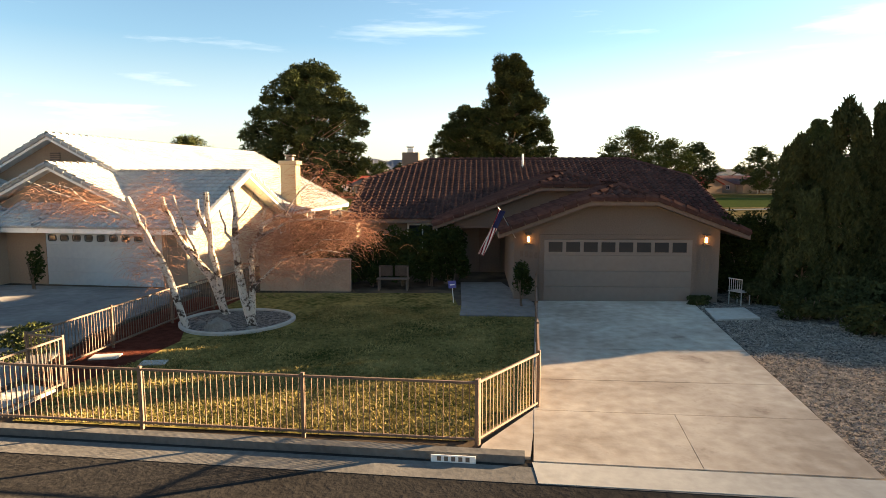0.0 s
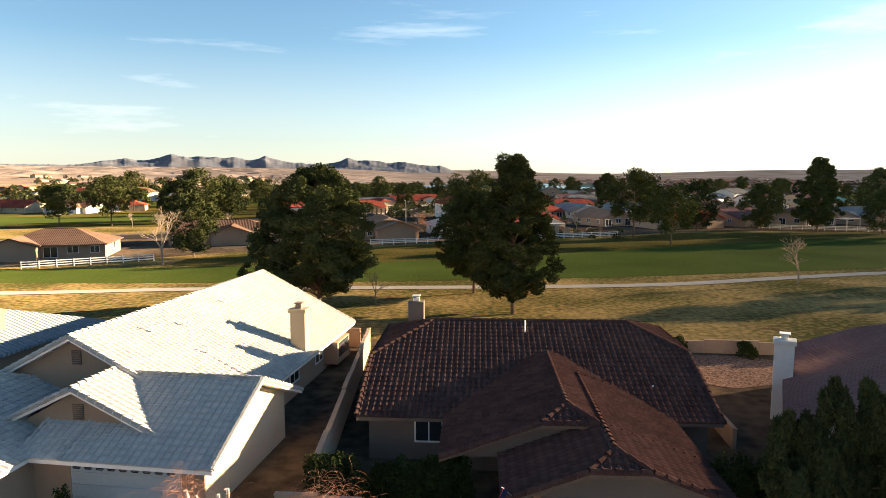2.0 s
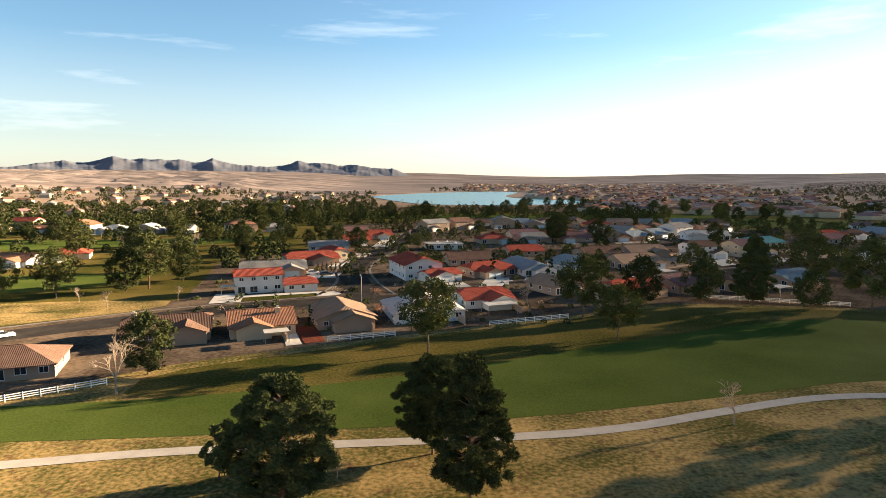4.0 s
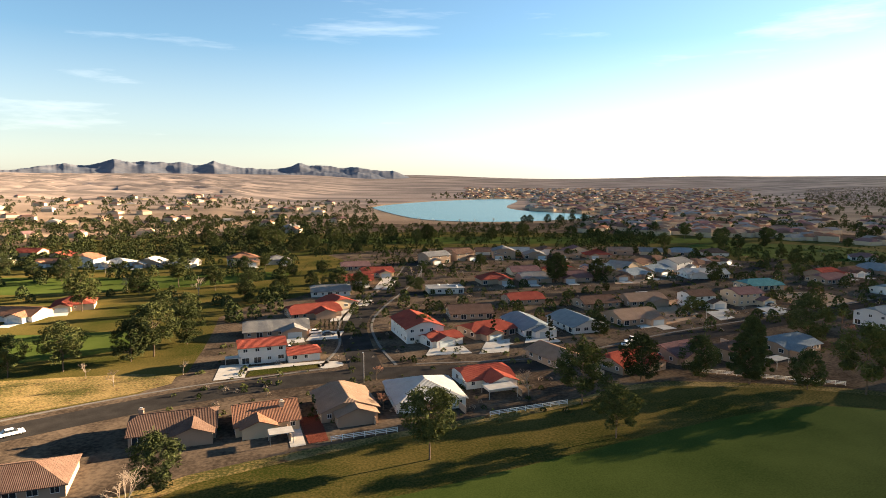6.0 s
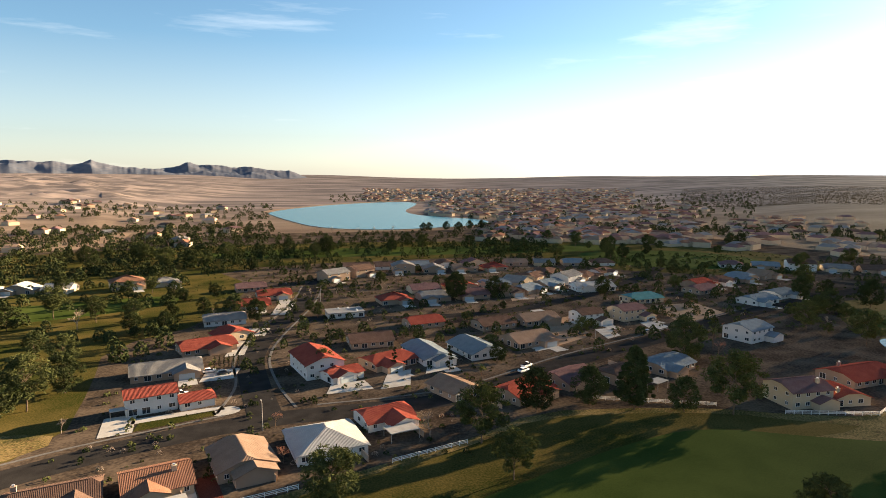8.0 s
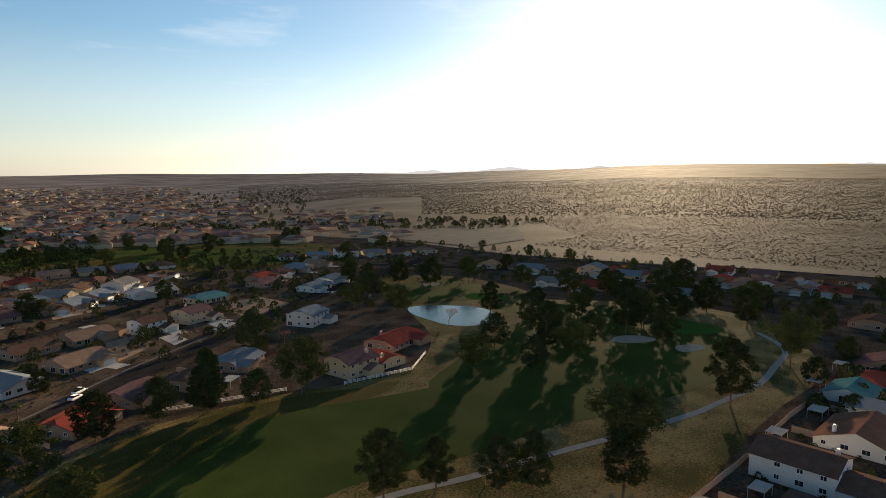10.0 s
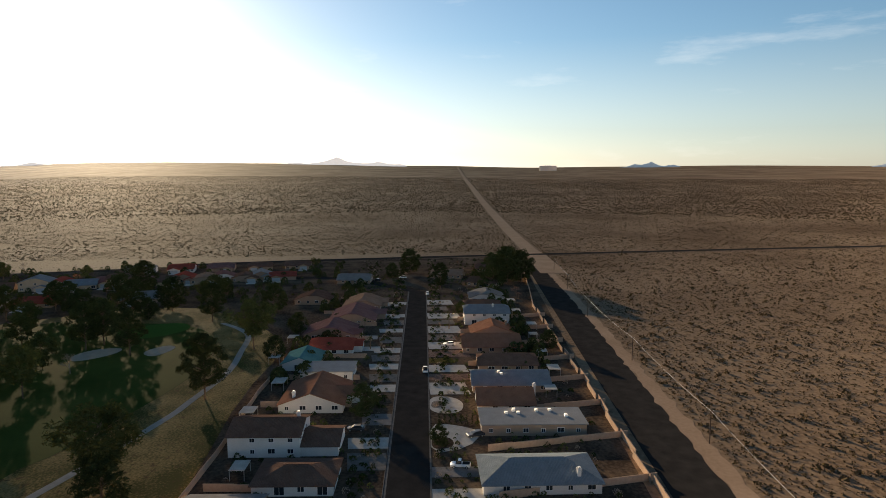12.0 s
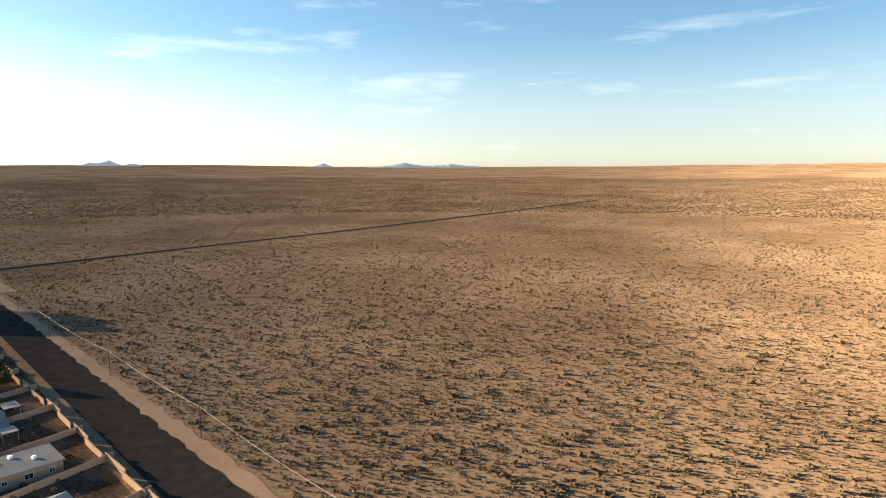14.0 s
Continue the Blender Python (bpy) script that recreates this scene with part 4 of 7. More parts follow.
for k in range(3):
    house(96 - k * 24, -42 + k * 4, -8, 15, 22, ("grey", "brown", "tan")[k], "tan", axis="y", clip=0.5)


def block(pts, step, rot, off, seed, roofs, jump=0.0):
    """A row of houses on one side of a street."""
    rnd = random.Random(seed)
    p = [Vector(q) for q in pts]
    for a, b in zip(p, p[1:]):
        d = (b - a).normalized()
        turn = math.degrees(math.atan2(d.y, d.x)) + rot
        for k in range(int((b - a).length / step)):
            if rnd.random() < jump:
                continue
            q = a + d * (k + 0.5) * step + Vector((-d.y, d.x)) * off
            house(q.x, q.y, turn + rnd.uniform(-4, 4), rnd.uniform(15, 19), rnd.uniform(12, 15), rnd.choice(roofs), rnd.choice(("tan", "tan", "cream", "white")), axis=rnd.choice("xxy"), clip=rnd.choice((0.0, 0.2, 0.4, 0.9)), wing=(rnd.choice((-4, 4)), 7, 3, True), two=rnd.random() < 0.12, plain=True)


MIXED = ("red", "brown", "tan", "mauve-brown", "grey", "blue-grey", "brown")
block([(396, 40), (378, 190), (352, 262)], 23, 180, -17, 3, MIXED)
block([(424, 30), (404, 190), (384, 250)], 23, 180, 15, 4, MIXED)
block([(352, 96), (338, 230)], 24, 180, 4, 5, MIXED, 0.3)
block([(455, 20), (446, 180)], 26, 180, 0, 15, MIXED, 0.2)
block([(40, 312), (128, 322), (230, 392)], 22, 0, 14, 6, MIXED)
block([(60, 345), (130, 352), (180, 400)], 23, 180, 8, 16, MIXED)
block([(20, 392), (60, 420), (150, 415)], 22, 0, 12, 7, MIXED)
block([(30, 452), (150, 450), (240, 430)], 22, 180, 0, 17, MIXED)
block([(230, 320), (330, 352)], 22, 0, 10, 8, MIXED)
block([(300, 400), (420, 330)], 23, 0, 8, 18, MIXED)
block([(-150, 270), (-112, 285)], 22, 0, 0, 9, ("red", "terracotta", "pale"))
block([(-215, 262), (-120, 250)], 26, 0, 0, 19, ("terracotta", "grey", "red", "pale"))
block([(-330, 425), (-230, 410), (-110, 400), (-60, 420)], 21, 0, 0, 10, ("red", "terracotta", "pale", "brown", "grey"))
block([(-330, 455), (-200, 440)], 22, 180, 0, 11, ("red", "terracotta", "pale", "brown"))


# ---------- trees ----------
def limb(bm, a, b, ra, rb, sides=6):
    d = (b - a).normalized()
    s = d.orthogonal().normalized()
    t = d.cross(s)
    lo = [bm.verts.new(a + (s * math.cos(k) + t * math.sin(k)) * ra) for k in np.linspace(0, 2 * math.pi, sides, endpoint=False)]
    hi = [bm.verts.new(b + (s * math.cos(k) + t * math.sin(k)) * rb) for k in np.linspace(0, 2 * math.pi, sides, endpoint=False)]
    for k in range(sides):
        bm.faces.new((lo[k], lo[(k + 1) % sides], hi[(k + 1) % sides], hi[k]))
    bm.faces.new(hi)


def leaf_mesh(name, clumps, per, size, material, seed, droop=0.0, slim=0.3):
    """A crown of many small sprays. clumps: centre and radii of each tuft of foliage."""
    rng = np.random.default_rng(seed)
    pts = []
    for c, rad in clumps:
        q = rng.normal(size=(per, 3))
        q /= np.linalg.norm(q, axis=1)[:, None]
        q *= rng.uniform(0.45, 1.08, (per, 1)) ** 0.6
        pts.append(np.array(c) + q * np.array(rad))
    big = [size] * (len(clumps) * per)
    # large inner sprays added to block light and deepen the crown's shadow
    for c, rad in clumps:
        pts.append(np.array(c) + rng.normal(size=(5, 3)) * 0.2 * np.array(rad))
        big += [max(size, min(rad) * 0.62)] * 5
    pts = np.vstack(pts)
    n = len(pts)
    a = rng.normal(size=(n, 3))
    a[:, 2] = a[:, 2] * 0.7 + droop
    a /= np.linalg.norm(a, axis=1)[:, None]
    b = np.cross(a, rng.normal(size=(n, 3)))
    b /= np.linalg.norm(b, axis=1)[:, None]
    s = np.array(big)[:, None] * rng.uniform(0.6, 1.4, (n, 1))
    slim = np.where(np.array(big)[:, None] > size * 1.05, 0.5, slim)
    v = np.stack([pts - a * s * 0.5 - b * s * slim, pts - a * s * 0.5 + b * s * slim, pts + a * s * 0.6 + b * s * slim * 0.4, pts + a * s * 0.6 - b * s * slim * 0.4], 1).reshape(-1, 3)
    me = bpy.data.meshes.new(name)
    me.from_pydata(v.tolist(), [], np.arange(4 * n).reshape(-1, 4).tolist())
    me.materials.append(material)
    return me


def pine(label, h, spread, seed, per=120, size=0.31, material=NEEDLE, bare=0.22, tufts=46, shape="round", lean=0.0, puff=(0.2, 0.34), slim=0.26, rise=1.0, upright=0.15):
    """A pine with its trunk, limbs and a crown of separate tufts."""
    rnd = random.Random(seed)
    ob = thing("tree", label, "tree")
    bm = bmesh.new()
    a = Vector((0, 0, -0.1))
    path = [a]
    for k in range(1, 6):
        path.append(Vector((lean * k / 5 + rnd.uniform(-0.2, 0.2), rnd.uniform(-0.2, 0.2), h * 0.86 * k / 5)))
    for k in range(5):
        limb(bm, path[k], path[k + 1], 0.036 * h * 0.45 * (1 - k * 0.17), 0.036 * h * 0.45 * (1 - (k + 1) * 0.17), 7)
    clumps = []
    for k in range(tufts):
        t = bare + (1 - bare) * (k + rnd.random()) / tufts
        if shape == "round":
            reach = spread * (math.sin(math.pi * min(1, (t - bare) / (1 - bare) * 0.86 + 0.12)) ** 0.65)
        elif shape == "spire":
            reach = spread * min(1.0, (t - bare) * 5 + 0.35) * max(0.05, 1.04 - t) ** 0.55 * 1.1
        elif shape == "umbrella":
            reach = spread * min(1.0, ((t - bare) / (1 - bare)) * 1.5 + 0.25) * (1.0 if t < 0.86 else (1 - t) * 5 + 0.3)
        else:
            reach = spread * (1.08 - t) * 1.1 + 0.25
        ang, rr = rnd.uniform(0, 2 * math.pi), reach * math.sqrt(rnd.uniform(0.05, 1))
        c = Vector((lean * t + rr * math.cos(ang), rr * math.sin(ang), h * t + rnd.uniform(-0.3, 0.3)))
        r = spread * rnd.uniform(*puff)
        clumps.append((tuple(c), (r, r, r * rise * rnd.uniform(0.55, 0.85))))
        if k % 2 == 0:
            s = Vector((lean * t * 0.8, 0, max(h * bare * 0.7, c.z - rr * 0.55)))
            limb(bm, s, c, 0.012 * h * 0.5, 0.02, 4)
    part("trunk", bm, BARK, ob, "brown bark trunk and limbs")
    part("crown", leaf_mesh("crown", clumps, per, size, material, seed, upright, slim), material, ob, "dense green needles in tufts")
    return ob


def bare_tree(label, h, spread, seed, bark, twig, depth=5, name="tree", category="tree", weep=0.0, thick=0.02):
    """A leafless tree: limbs that fork, and a haze of fine twigs at their ends."""
    rnd = random.Random(seed)
    ob = thing(name, label, category)
    wood, fine = bmesh.new(), bmesh.new()

    def grow(p, d, length, r, n):
        q = p + d * length
        limb(wood if n > 1 else fine, p, q, r, r * 0.68, 6 if n > 2 else 3)
        if n == 0:
            return
        for _ in range(3 if n > 1 else 4):
            e = (d + Vector((rnd.gauss(0, 0.54), rnd.gauss(0, 0.54), rnd.gauss(0.08 - weep * (n < 3), 0.25)))).normalized()
            grow(q, e, length * rnd.uniform(0.6, 0.85), r * 0.62, n - 1)
    for _ in range(1):
        grow(Vector((0, 0, -0.05)), Vector((0, 0, 1)), h * 0.26, h * thick, depth)
    part("trunk", wood, bark, ob, "bare trunk and limbs")
    tagged(part("twig_haze", fine, twig, ob, "bare fine twigs"), kind="stuff")
    return ob


def palm(label, h, seed):
    rnd = random.Random(seed)
    ob = thing("palm_tree", label, "palm tree")
    bm = bmesh.new()
    limb(bm, Vector((0, 0, -0.1)), Vector((0.1, 0, h)), 0.28, 0.2, 8)
    part("trunk", bm, BARK, ob)
    bm = bmesh.new()
    for k in range(34):
        a, e = rnd.uniform(0, 6.28), rnd.uniform(-0.5, 1.2)
        p = Vector((0.1, 0, h))
        d = Vector((math.cos(a) * math.cos(e), math.sin(a) * math.cos(e), math.sin(e)))
        for j in range(4):
            q = p + d * 0.55
            side = d.cross(Vector((0, 0, 1))).normalized() * 0.28 * (1 - j * 0.18)
            bm.faces.new([bm.verts.new(v) for v in (p - side, p + side, q + side * 0.8, q - side * 0.8)])
            p = q
            d = (d + Vector((0, 0, -0.32))).normalized()
    part("fronds", bm, FOLIAGE, ob, "green drooping fronds")
    return ob


KIT = [pine("tall dark green pine with a full rounded crown", 14.3, 5.8, 11, 180, 0.42, tufts=260, bare=0.2, puff=(0.09, 0.17), slim=0.12),
       pine("tall dark green pine with a narrow crown", 15.2, 4.9, 12, 180, 0.42, tufts=260, bare=0.12, puff=(0.09, 0.17), slim=0.12, shape="spire"),
       pine("broad green pine with an open umbrella crown", 11.0, 5.2, 13, 90, 0.5, FOLIAGE, tufts=70, bare=0.36, shape="umbrella", puff=(0.14, 0.32), slim=0.15),
       pine("round olive-green pine on a bare trunk", 10.0, 4.4, 14, 84, 0.5, FOLIAGE, tufts=60, bare=0.32, puff=(0.14, 0.34), slim=0.15),
       pine("dark rounded pine with branches near the ground", 9.5, 4.2, 15, 84, 0.5, NEEDLE, tufts=60, bare=0.16, puff=(0.14, 0.34), slim=0.15),
       pine("slim dark green cypress tree among the houses", 8.0, 0.9, 16, 60, 0.4, CYPRESS, tufts=24, bare=0.04, shape="cone"),
       pine("young olive-green pine with a thin crown", 6.5, 1.8, 17, 60, 0.4, FOLIAGE, tufts=22, bare=0.25)]
KIT.append(pine("tall dark broad pine on the golf course", 16.0, 5.6, 18, 95, 0.5, NEEDLE, tufts=110, bare=0.24, puff=(0.12, 0.24), slim=0.14))
BARE = [bare_tree("leafless tree with pale grey-tan twigs", 8.0, 3.0, 21, PALETWIG, PALETWIG, 5),
        bare_tree("leafless tree with russet twigs", 7.0, 3.0, 22, BARK, TWIG, 5)]
PALM = palm("fan palm with a ring of drooping fronds", 6.5, 31)
placed = set()


def plant(kind, x, y, s=1.0, turn=None):
    """One more tree of a kind; the first one is the original itself."""
    m = pose(x, y, terrain(x, y), 0, 0, random.uniform(0, 360) if turn is None else turn)
    if kind.name not in placed:
        placed.add(kind.name)
        kind.matrix_basis = m @ Matrix.Diagonal((s, s, s, 1))
        return kind
    ob = copy_thing(kind, m)
    ob.matrix_basis = m @ Matrix.Diagonal((s, s, s, 1))
    return ob


# by the cart path behind the home
plant(KIT[0], -12.4, 59.8, 1.0, 0)
plant(KIT[1], 6.6, 61.6, 1.0, 20)
plant(KIT[0], 3.2, 73.0, 0.84, 200)
plant(KIT[6], -21, 68, 0.95)
plant(BARE[0], -7.8, 67.5, 0.5)
plant(BARE[0], 45, 79.3, 0.85)
plant(BARE[0], -45, 98, 1.25)
plant(KIT[4], -44, 108, 1.1)
plant(KIT[2], 4.8, 117.5, 1.25)
plant(KIT[3], 45.0, 125, 1.12)
plant(KIT[3], 43.5, 145, 1.48)
plant(BARE[0], 31.5, 151, 1.0)
plant(BARE[1], -5, 145, 0.8)
plant(BARE[1], -7.5, 167, 0.8)
plant(KIT[4], 65, 162, 1.3)
plant(KIT[4], 82, 163, 1.2)
plant(KIT[1], 93, 157, 1.18)
plant(KIT[4], 106, 152, 1.05)
plant(KIT[3], 118.3, 147, 1.75)
plant(BARE[1], 150, 196, 1.2)
plant(KIT[4], 136, 197, 1.65)
plant(KIT[3], -110, 177, 1.15)
plant(KIT[3], -97.1, 181, 1.38)
plant(KIT[4], -82, 190, 1.3)
plant(KIT[3], -77.3, 195.4, 1.6)
plant(KIT[4], -72, 210, 1.3)
plant(BARE[0], -88, 175, 0.6)
plant(BARE[0], -77, 167, 0.65)
plant(BARE[0], -62, 176, 0.6)
plant(KIT[3], -81, 237, 1.2)
plant(KIT[3], -133, 266, 1.6)
plant(KIT[3], -91.8, 312, 1.2)
plant(KIT[4], -69, 281, 1.0)
plant(KIT[4], -20, 297, 1.1)
plant(KIT[4], -30, 305, 1.2)
plant(KIT[0], 82, 322, 1.1)
plant(KIT[4], 106, 328, 1.2)
for tx, ty in ((150, 745), (158, 752), (182, 760), (196, 752), (70, 735), (90, 742), (112, 748), (24, 770), (40, 760), (215, 770), (232, 775), (5, 800)):
    plant(KIT[4] if tx > 130 else BARE[0], tx, ty, 1.1)
# the course towards the desert: kind, place, height
HEIGHTS = (14.3, 15.2, 11.0, 10.0, 9.5, 8.0, 6.5, 16.0)
for tk, tx, ty, th in ((7, 88, 84.3, 15.5), (7, 98, 78.6, 12), (7, 105, 67, 13), (7, 109.2, 61.5, 14), (2, 133, 51, 18.5), (4, 124.8, 47.8, 11), (7, 189, 42, 20),
                       (2, 165.7, 116.8, 13.5), (4, 199.8, 130.6, 13), (7, 203, 110, 20), (4, 185, 105, 11), (2, 198.3, 96.2, 15), (7, 236, 136.6, 15.5), (7, 243.9, 162, 16.6),
                       (3, 258, 123.7, 13), (7, 250.7, 98.2, 18.5), (7, 257.5, 94, 18.5), (7, 241, 79.3, 17), (3, 308, 153.5, 15.6), (3, 310, 222.5, 16), (4, 285.7, 257.5, 13.6), (3, 294, 311, 13.8),
                       (4, 378, 237, 10), (7, 357, 108, 20), (3, 217.8, 197, 14), (3, 213.8, 223, 13), (4, 292, 237.6, 16), (7, 292, 60, 17.7), (4, 225.3, 25.5, 9), (4, 167.7, -4.2, 9.2),
                       (7, 350.6, -54, 16), (2, 241.7, 35, 18.5), (4, 415, -43, 16), (4, 360, -87, 19), (4, 365, -97, 21.5), (4, 370, -107, 19), (4, 380, -100, 20), (4, 223.6, -76, 7.6), (4, 146, -22, 5.5), (3, 276, 100, 14),
                       (7, 268, 150, 12), (3, 282, 132, 13), (4, 300, 118, 14), (4, 318, 84, 16), (3, 330, 66, 15), (4, 262, 20, 9), (4, 306, 34, 14), (3, 320, 190, 13), (4, 252, 250, 12), (4, 268, 285, 12), (3, 236, 240, 11), (7, 312, 128, 17), (7, 298, 96, 19), (3, 334, 112, 16), (7, 326, 140, 15), (7, 222, 118, 16), (4, 229, 104, 12)):
    plant(KIT[tk], tx, ty, th / HEIGHTS[tk])
plant(BARE[1], 217, 166.3, 1.5)
plant(BARE[1], 322, -91, 1.25)
plant(BARE[0], 221, 92, 1.0)
plant(BARE[0], 107, 72, 0.9)
plant(KIT[4], 398, -30, 1.0)
plant(PALM, 150, 208, 1.3)
plant(PALM, 155, 206, 1.2)
for px, py, ps in ((240, -6, 0.7), (236, -9, 0.65), (262, -44, 0.8), (57, 190, 0.8), (268, -8, 0.6)):
    plant(PALM, px, py, ps)
for px, py in ((10, 238), (31, 207), (50, 205), (-1, 395), (-5, 398), (4, 470), (8, 472), (12, 478), (96, 500), (100, 503), (104, 500)):
    plant(KIT[5], px, py, 1.15)


def grove(x0, x1, y0, y1, count, seed, kinds, low=0.7, high=1.4, keep=None):
    rnd = random.Random(seed)
    made = 0
    while made < count:
        x, y = rnd.uniform(x0, x1), rnd.uniform(y0, y1)
        if keep and not keep(x, y):
            continue
        plant(rnd.choice(kinds), x, y, rnd.uniform(low, high), rnd.uniform(0, 360))
        made += 1


EVER = [KIT[2], KIT[3], KIT[3], KIT[4], KIT[4], KIT[4]]
grove(-330, -60, 215, 400, 30, 1, EVER + [BARE[0]], keep=lambda x, y: y > 230 - 0.3 * (x + 60) and not (250 < y < 285 and x < -105))
grove(-200, 40, 450, 560, 16, 2, EVER + [BARE[0]], 0.8, 1.5)
grove(40, 330, 490, 600, 10, 3, EVER, 0.8, 1.5)
grove(200, 420, 360, 560, 20, 4, EVER + [BARE[0]], 0.7, 1.4)
grove(150, 470, 20, 330, 36, 5, [KIT[4], KIT[3], BARE[1], BARE[0]], 0.5, 1.1, keep=lambda x, y: x > 300 or y > 225)
grove(-20, 260, 200, 470, 32, 6, [KIT[4], KIT[3], BARE[0], BARE[1], KIT[5]], 0.4, 0.9)
grove(-70, -20, 130, 420, 14, 7, [KIT[4], KIT[5], BARE[0], KIT[6]], 0.5, 0.9, keep=lambda x, y: y < 150 or y > 240)
grove(170, 480, -125, -40, 14, 8, [KIT[4], BARE[1], KIT[6], KIT[5]], 0.4, 0.75, keep=lambda x, y: kerb(x) - 14 > y > -40 - 0.2 * (x - 20))


# ---------- the far suburb, woods and scrub ----------
def far_house_mesh():
    rng = np.random.default_rng(8)
    v, f, mi = [], [], []
    spots = []
    for _ in range(1900):
        az, r = rng.uniform(-36, -6), 640 + 2300 * rng.random() ** 1.2
        if az < -30 and rng.random() < (r - 700) / 1200:
            continue
        spots.append((az, r))
    for _ in range(70):
        spots.append((rng.uniform(5, 34), rng.uniform(640, 1500)))
    for _ in range(140):
        spots.append((rng.uniform(-60, -38), rng.uniform(620, 1100)))
    water = [(-60, 1225), (70, 1540), (280, 1690), (320, 1560), (280, 1400), (216, 1180), (225, 1040), (310, 930), (282, 820), (190, 780), (110, 755), (10, 800), (-26, 950), (-54, 1080)]
    for az, r in spots:
        x, y = -r * math.sin(radians(az)), r * math.cos(radians(az))
        if inside((x, y), water) or (-17 < az < 5 and r < 1650 and not (az < -12 and r > 880)) or (az < -38 and x - y > 60):
            continue
        z = terrain(x, y)
        w, d, h, t = rng.uniform(7, 10), rng.uniform(6, 8), rng.uniform(2.8, 5.0), rng.uniform(0, 3.14)
        c, s = math.cos(t), math.sin(t)
        o = len(v)
        for lx, ly, lz in ((-w, -d, 0), (w, -d, 0), (w, d, 0), (-w, d, 0), (-w, -d, h), (w, -d, h), (w, d, h), (-w, d, h), (-w * 0.6, 0, h + 2.6), (w * 0.6, 0, h + 2.6)):
            v.append((x + lx * c - ly * s, y + lx * s + ly * c, z + lz))
        for q in ((0, 1, 5, 4), (1, 2, 6, 5), (2, 3, 7, 6), (3, 0, 4, 7)):
            f.append(tuple(o + i for i in q))
            mi.append(0)
        k = rng.integers(1, 6)
        for q in ((4, 5, 9, 8), (6, 7, 8, 9), (5, 6, 9), (7, 4, 8)):
            f.append(tuple(o + i for i in q))
            mi.append(k)
    me = bpy.data.meshes.new("distant_houses")
    me.from_pydata(v, [], f)
    for m in (CREAM, R_TAN, R_BROWN, R_TERRA, R_GREY, R_MAUVE):
        me.materials.append(m)
    me.polygons.foreach_set("material_index", mi)
    tagged(new("distant_houses", me), "far suburb of low houses round the lake", "houses", kind="stuff")


far_house_mesh()


def scatter_tufts(name, spots, material, label, category, per, size):
    """Loose bushes or far trees of a few sprays each. spots: x, y, radius, height."""
    rng = np.random.default_rng(len(spots))
    s = np.array(spots)
    n = len(s)
    base = np.repeat(np.array([terrain(x, y) for x, y in s[:, :2]]), per)
    q = rng.normal(size=(n * per, 3))
    q /= np.linalg.norm(q, axis=1)[:, None]
    q[:, 2] = np.abs(q[:, 2])
    rad, hgt = np.repeat(s[:, 2], per), np.repeat(s[:, 3], per)
    p = np.stack([np.repeat(s[:, 0], per) + q[:, 0] * rad * 0.75, np.repeat(s[:, 1], per) + q[:, 1] * rad * 0.75, base + q[:, 2] * hgt * 0.8], 1)
    a = rng.normal(size=p.shape)
    a /= np.linalg.norm(a, axis=1)[:, None]
    b = np.cross(a, rng.normal(size=p.shape))
    b /= np.linalg.norm(b, axis=1)[:, None]
    k = (rad * size)[:, None]
    v = np.stack([p - a * k - b * k * 0.7, p - a * k * 0.6 + b * k * 0.9, p + a * k], 1).reshape(-1, 3)
    me = bpy.data.meshes.new(name)
    me.from_pydata(v.tolist(), [], np.arange(3 * n * per).reshape(-1, 3).tolist())
    me.materials.append(material)
    tagged(new(name, me), label, category, kind="stuff")


def far_woods():
    rnd = random.Random(3)
    spots = []
    while len(spots) < 2900:
        pick = rnd.random()
        if pick < 0.42:
            az, r = rnd.uniform(-3, 33), rnd.uniform(460, 900) if rnd.random() < 0.75 else rnd.uniform(1000, 1500)
        elif pick < 0.85:
            az, r = rnd.uniform(-40, -3), rnd.uniform(480, 900) if rnd.random() < 0.4 else rnd.uniform(560, 2300)
        else:
            az, r = rnd.uniform(-62, -38), rnd.uniform(500, 900)
        x, y = -r * math.sin(radians(az)), r * math.cos(radians(az))
        if inside((x, y), [(-60, 1225), (70, 1540), (280, 1690), (320, 1560), (280, 1400), (200, 1180), (205, 1040), (290, 930), (262, 830), (190, 790), (110, 765), (30, 800), (-6, 950), (-34, 1080)]):
            continue
        if az < -38 and x > 470 + 0.0 * y and y < 420:
            continue
        if az < -23 and r < 760:
            continue
        if -14 < az < 2 and 740 < r < 1650:
            continue
        t = rnd.uniform(2.4, 5.2) if not (-16 < az < 2 and r < 800) else rnd.uniform(2.0, 3.2)
        spots.append((x, y, t, t * rnd.uniform(1.4, 2.2)))
    scatter_tufts("distant_trees", spots, NEEDLE, "far dark trees among the houses", "trees", 80, 0.19)


far_woods()


